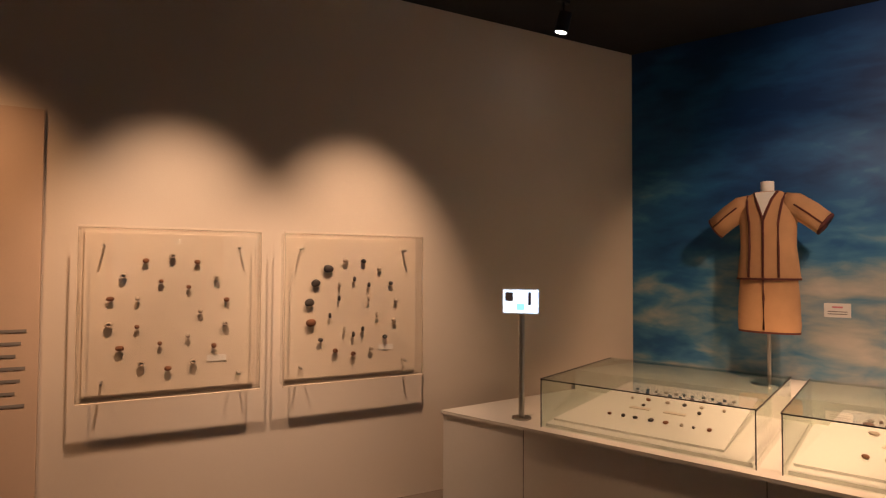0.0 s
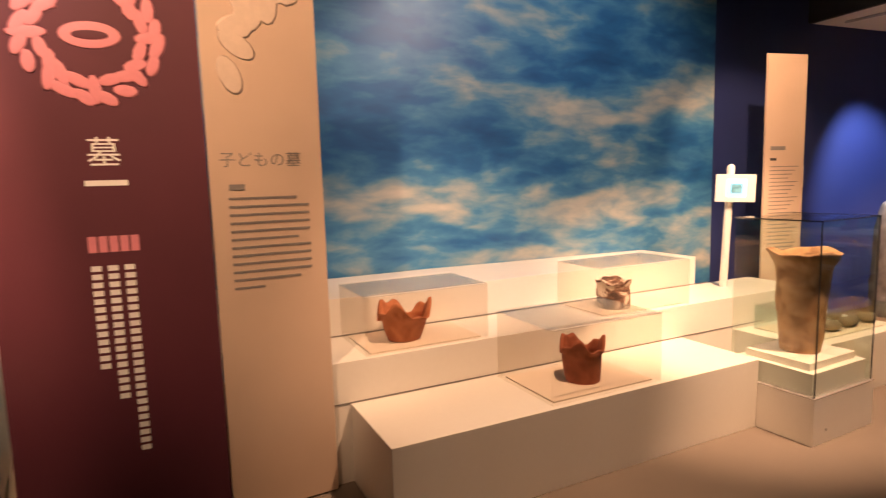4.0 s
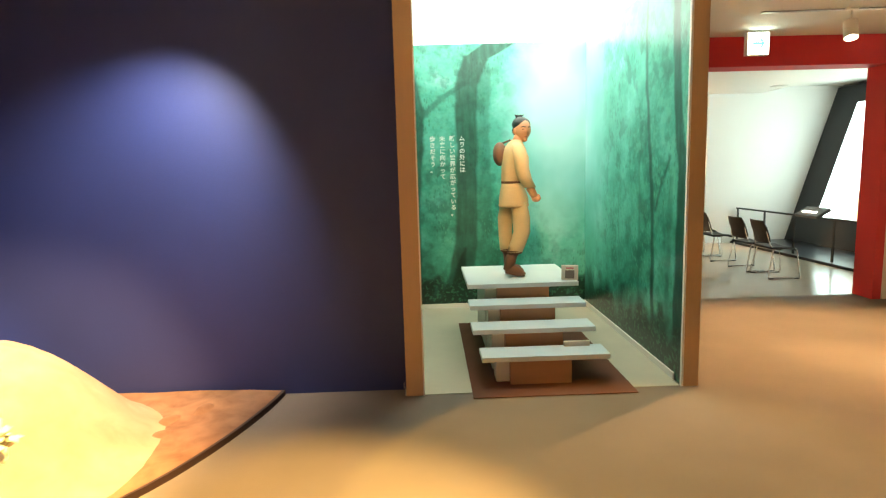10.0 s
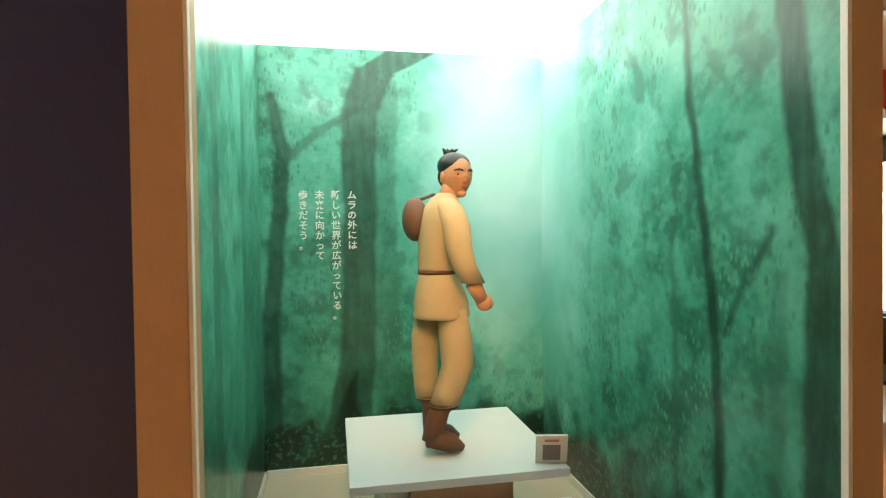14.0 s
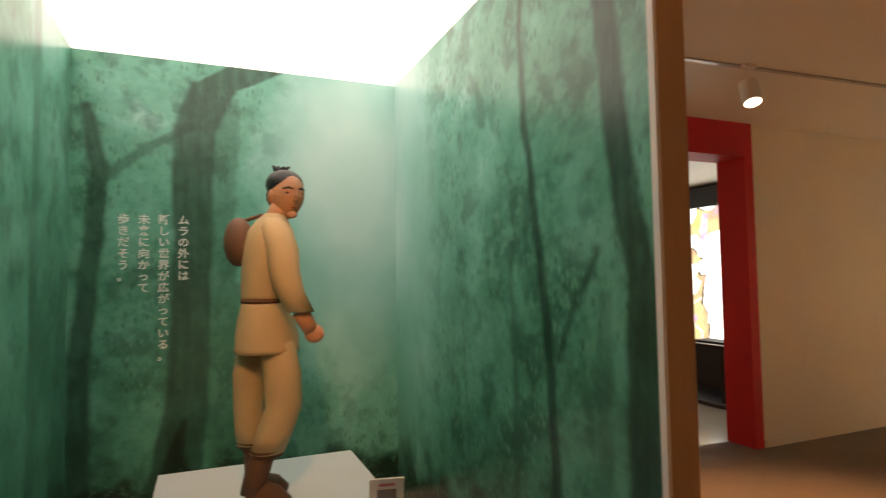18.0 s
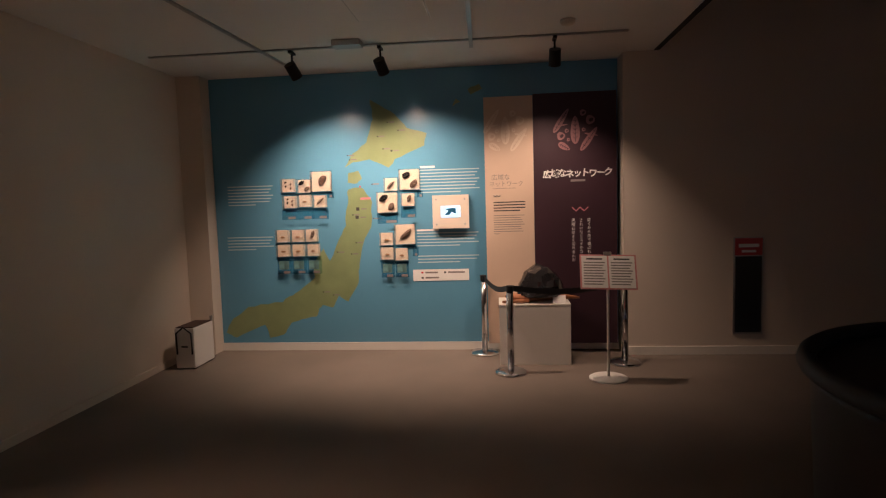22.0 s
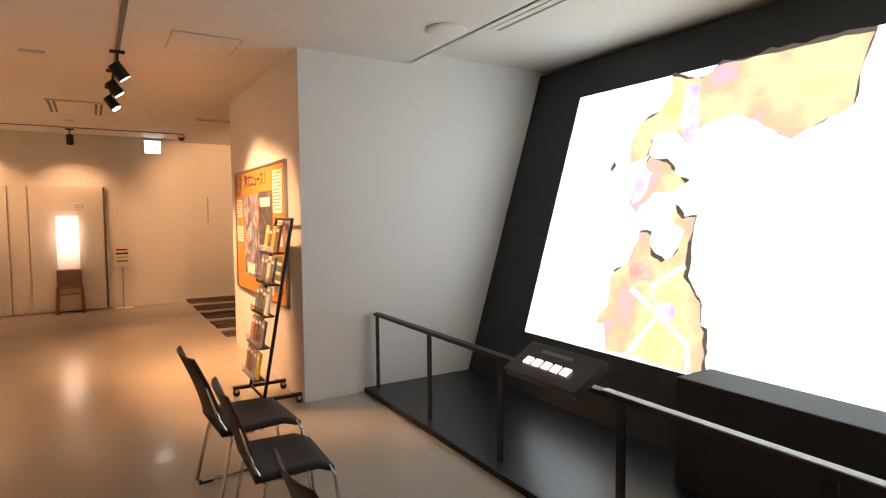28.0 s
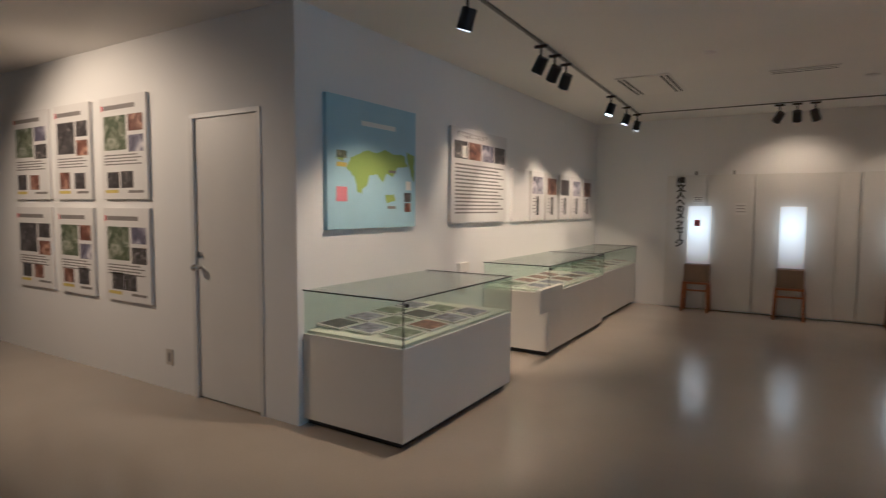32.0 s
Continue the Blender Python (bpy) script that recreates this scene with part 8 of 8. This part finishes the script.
for x, z, w, h, mm, d in ((1.68, 1.22, 0.08, 0.09, RED, 0.185), (1.66, 1.55, 0.13, 0.10, PAPER, 0.06), (2.20, 1.42, 0.14, 0.16, PAPER, 0.095), (4.15, 1.58, 0.16, 0.12, PAPER, 0.075)):
    nt = thing("small_note", on(FACE_N, 0, YS, 0) @ Matrix.Translation((x, z, d)), "small printed note on the message panels", "note", "notes on the message wall")
    part("paper", box(-w / 2, w / 2, -h / 2, h / 2, 0.0, 0.003), mm, nt)
    for k in range(3):
        part("text_line", box(-w * 0.38, w * 0.38, h * (0.25 - 0.25 * k) - 0.005, h * (0.25 - 0.25 * k) + 0.005, 0.0032, 0.004), INK_GREY, nt)
sg = thing("floor_sign", on(FACE_N, -4.69, YS + 0.06, 0), "small white notice with red print on a clear stand", "sign")
part("board", box(-0.11, 0.11, 0.65, 0.955, 0.0, 0.006), PAPER, sg)
part("pole", rod((0, 0.0, 0.03), (0, 0.66, -0.008), 0.008), STEEL, sg)
part("foot", box(-0.13, 0.13, 0.0, 0.008, -0.03, 0.10), PAPER, sg)
for k, (w, mm) in enumerate(((0.16, RED), (0.17, INK), (0.16, YELLOW), (0.15, INK_GREY))):
    part("print_bar", box(-w / 2, w / 2, 0.90 - 0.06 * k, 0.93 - 0.06 * k, 0.0062, 0.007), mm, sg)
exit_sign(on(FACE_N, -5.18, YS + 0.065, 2.535), 0.24, 0.21, "white lit exit sign with a green arrow")

# words in the passage
pw = thing("wall_lettering", on(FACE_N, 0, -21.0, 0), "small vertical lettering on the passage wall", "lettering")
for j, x in enumerate((6.05, 6.5, 6.95, 7.5)):
    for k in range(9 + 3 * (j % 3)):
        part("letter_bar", box(x - 0.012, x + 0.012, 1.72 - 0.05 * k, 1.75 - 0.05 * k, 0.0005, 0.002), INK_GREY, pw)

# posters
PW = on(FACE_N, 0, YP, 0)
pr = random.Random(21)
for row, (z0, z1) in enumerate(((1.46, 2.27), (0.64, 1.39))):
    for col, (a, b) in enumerate(((-3.56, -2.88), (-2.76, -2.17), (-2.0, -1.36))):
        po = thing("poster_panel", PW @ Matrix.Translation(((a + b) / 2, (z0 + z1) / 2, 0)), "white poster panel with photos, headings and text", "poster", "posters beside the door")
        w, h = (b - a) / 2, (z1 - z0) / 2
        part("board", box(-w, w, -h, h, 0.0, 0.03, 0.002), PBOARD, po)
        part("title_bar", box(-w + 0.05, w * 0.55, h - 0.10, h - 0.065, 0.0302, 0.031), INK_GREY, po)
        part("title_mark", box(-w + 0.02, -w + 0.04, h - 0.105, h - 0.06, 0.0302, 0.031), RED, po)
        part("photo", box(-w + 0.05, w * 0.15, h - 0.42, h - 0.15, 0.0302, 0.031), (PHOTO_C, PHOTO_D, PHOTO_C)[(col + row) % 3], po)
        for j in range(2):
            part("photo", box(w * 0.25, w - 0.04, h - 0.28 - 0.16 * j, h - 0.15 - 0.16 * j, 0.0302, 0.031), (PHOTO_A, PHOTO_D, PHOTO_B)[(col + j + row) % 3], po)
        for j in range(4):
            part("text_line", box(-w + 0.05, w * 0.6 + 0.06 * (j % 2), h - 0.465 - 0.024 * j, h - 0.455 - 0.024 * j, 0.0302, 0.031), INK_GREY, po)
        for j in range(2):
            x = -w + 0.06 + 0.22 * j + 0.05 * pr.random()
            part("photo", box(x, x + 0.17, -h + 0.09, -h + 0.21 + 0.03 * pr.random(), 0.0302, 0.031), (PHOTO_D, PHOTO_B, PHOTO_D)[(col + j) % 3], po)
        part("yellow_mark", box(-w + 0.05, -w + 0.24, -h + 0.05, -h + 0.075, 0.0302, 0.031), YELLOW, po)
        part("caption", box(0.06, w - 0.05, -h + 0.05, -h + 0.07, 0.0302, 0.031), INK_GREY, po)
outlet = thing("wall_outlet", PW @ Matrix.Translation((-1.176, 0.255, 0)), "beige wall outlet beside the grey door", "outlet")
part("plate", box(-0.041, 0.041, -0.06, 0.06, 0.0, 0.008, 0.002), mat("beige_plate", (0.50, 0.46, 0.40), 0.4), outlet)
part("socket", box(-0.016, 0.016, -0.035, 0.035, 0.0082, 0.010), INK_GREY, outlet)

# ceiling fittings of the hall
tr = thing("light_track", pose(0, 0, 0), "dark lighting track along the cases and message wall", "light track")
for a, b in (((-1.2, -14.3), (-0.98, -19.8)), ((-0.98, -19.82), (-5.56, -19.85)), ((-4.52, -16.9), (-4.53, -13.4)), ((-6.2, -19.3), (-6.2, -17.6))):
    a, b = Vector((*a, C2 - 0.011)), Vector((*b, C2 - 0.011))
    nn = (b - a).cross(Vector((0, 0, 1))).normalized() * 0.014
    part("rail", poly(bmesh.new(), [a + nn, b + nn, b - nn, a - nn], (0, 0, 0.0105)), mat("grey_track", (0.16, 0.15, 0.14), 0.5), tr)
for x, y, aim, lit in ((-1.18, -14.8, (-0.5, -15.0, 0.8), True), (-1.13, -16.04, (-0.3, -16.3, 1.2), True), (-1.12, -16.36, (-0.3, -16.8, 1.3), True), (-1.10, -16.68, (-0.3, -17.3, 1.0), True), (-1.04, -18.3, (-0.5, -18.0, 0.8), True), (-1.01, -19.1, (-0.4, -19.1, 0.9), True), (-0.99, -19.72, (-0.5, -19.9, 0.8), True), (-2.62, -19.82, (-1.8, YS, 1.2), False), (-2.80, -19.82, (-2.8, YS, 1.2), False), (-2.98, -19.82, (-3.4, YS, 1.2), False), (-4.09, -19.83, (-4.1, YS, 1.2), False), (-4.51, -16.57, (-5.6, -16.2, 1.0), True), (-4.51, -15.84, (-5.6, -15.8, 1.0), True), (-4.52, -15.17, (-5.6, -15.3, 1.0), True), (-6.2, -18.4, (-6.4, -20.9, 1.4), False)):
    spotlight(x, y, C2 - 0.022, aim, "black track spotlight under the hall ceiling", lit)
spotlight(3.6, -12.9, C2, (2.4, -14.3, 1.5), "black track spotlight before the posters", False)
for x0, x1, y0, y1 in ((-1.78, -1.27, -18.5, -17.57), (-4.48, -3.93, -18.5, -17.64)):
    ac = thing("ceiling_air_unit", pose((x0 + x1) / 2, (y0 + y1) / 2, C2), "white ceiling air unit with dark slots", "air unit")
    part("panel", box((x0 - x1) / 2, (x1 - x0) / 2, (y0 - y1) / 2, (y1 - y0) / 2, -0.012, 0.0, 0.003), CEIL, ac)
    for s in (-1, 1):
        for k in range(2):
            xx = s * ((x1 - x0) / 2 - 0.03 - 0.05 * k)
            part("slot", box(xx - 0.012, xx + 0.012, (y0 - y1) / 2 + 0.04, (y1 - y0) / 2 - 0.04, -0.0135, -0.0125), BLACK, ac)
for x0, x1, y in ((-3.13, -2.58, -18.05), (-6.1, -5.5, -18.3)):
    ac = thing("ceiling_slot_vent", pose((x0 + x1) / 2, y, C2), "white slot vent in the hall ceiling", "air vent")
    part("panel", box((x0 - x1) / 2, (x1 - x0) / 2, -0.10, 0.10, -0.010, 0.0, 0.002), CEIL, ac)
    part("slot", box((x0 - x1) / 2 + 0.02, (x1 - x0) / 2 - 0.02, -0.02, 0.0, -0.0115, -0.0105), BLACK, ac)
    part("slot", box((x0 - x1) / 2 + 0.02, (x1 - x0) / 2 - 0.02, 0.05, 0.065, -0.0115, -0.0105), INK_GREY, ac)
for x, y, r in ((-6.4, -13.6, 0.14), (-3.4, -18.6, 0.06), (-2.2, -17.0, 0.05), (-4.1, -19.2, 0.06), (-3.5, -16.6, 0.08)):
    dv = thing("round_vent", pose(x, y, C2), "round white ceiling vent, slightly domed", "air vent", "round vents")
    part("disc", lathe(bmesh.new(), [(r * 0.3, -0.022), (r * 0.8, -0.018), (r, -0.006), (r, 0.0)], 28), CEIL, dv, "", True)
hatch = thing("ceiling_hatch", pose(-5.05, -14.75, C2), "square white hatch with a thin frame", "hatch")
part("frame", box(-0.23, 0.23, -0.23, 0.23, -0.004, 0.0), STEEL, hatch)
part("panel", box(-0.22, 0.22, -0.22, 0.22, -0.006, -0.003), CEIL, hatch)
bx = solo("ceiling_speaker", box(-4.06, -3.9, -15.62, -15.54, C2 - 0.02, C2, 0.003), CEIL, "small flat box on the hall ceiling", "speaker")
slotw = thing("ceiling_slot_vent", pose(-6.9, -12.5, C2 + 0.10), "long white slot vent over the platform", "air vent")
part("panel", box(-0.06, 0.06, -1.2, 1.2, -0.008, 0.0), CEIL, slotw)
part("slot", box(-0.012, 0.012, -1.18, 1.18, -0.0095, -0.0085), INK_GREY, slotw)
dome = thing("dome_camera", pose(-5.55, -20.1, C2), "small black dome camera on the ceiling", "camera dome")
part("mount", lathe(bmesh.new(), [(0.06, -0.03), (0.065, 0.0)], 20), PAPER, dome)
part("dome", ball(bmesh.new(), (0, 0, -0.03), 0.05), BLACK, dome, "black dome")
cover = thing("floor_cover", pose(-3.55, -13.6, 0.0), "small round brass floor outlet cover", "floor cover")
part("ring", lathe(bmesh.new(), [(0.075, 0.0), (0.075, 0.003), (0.06, 0.004)], 24), STEEL, cover)
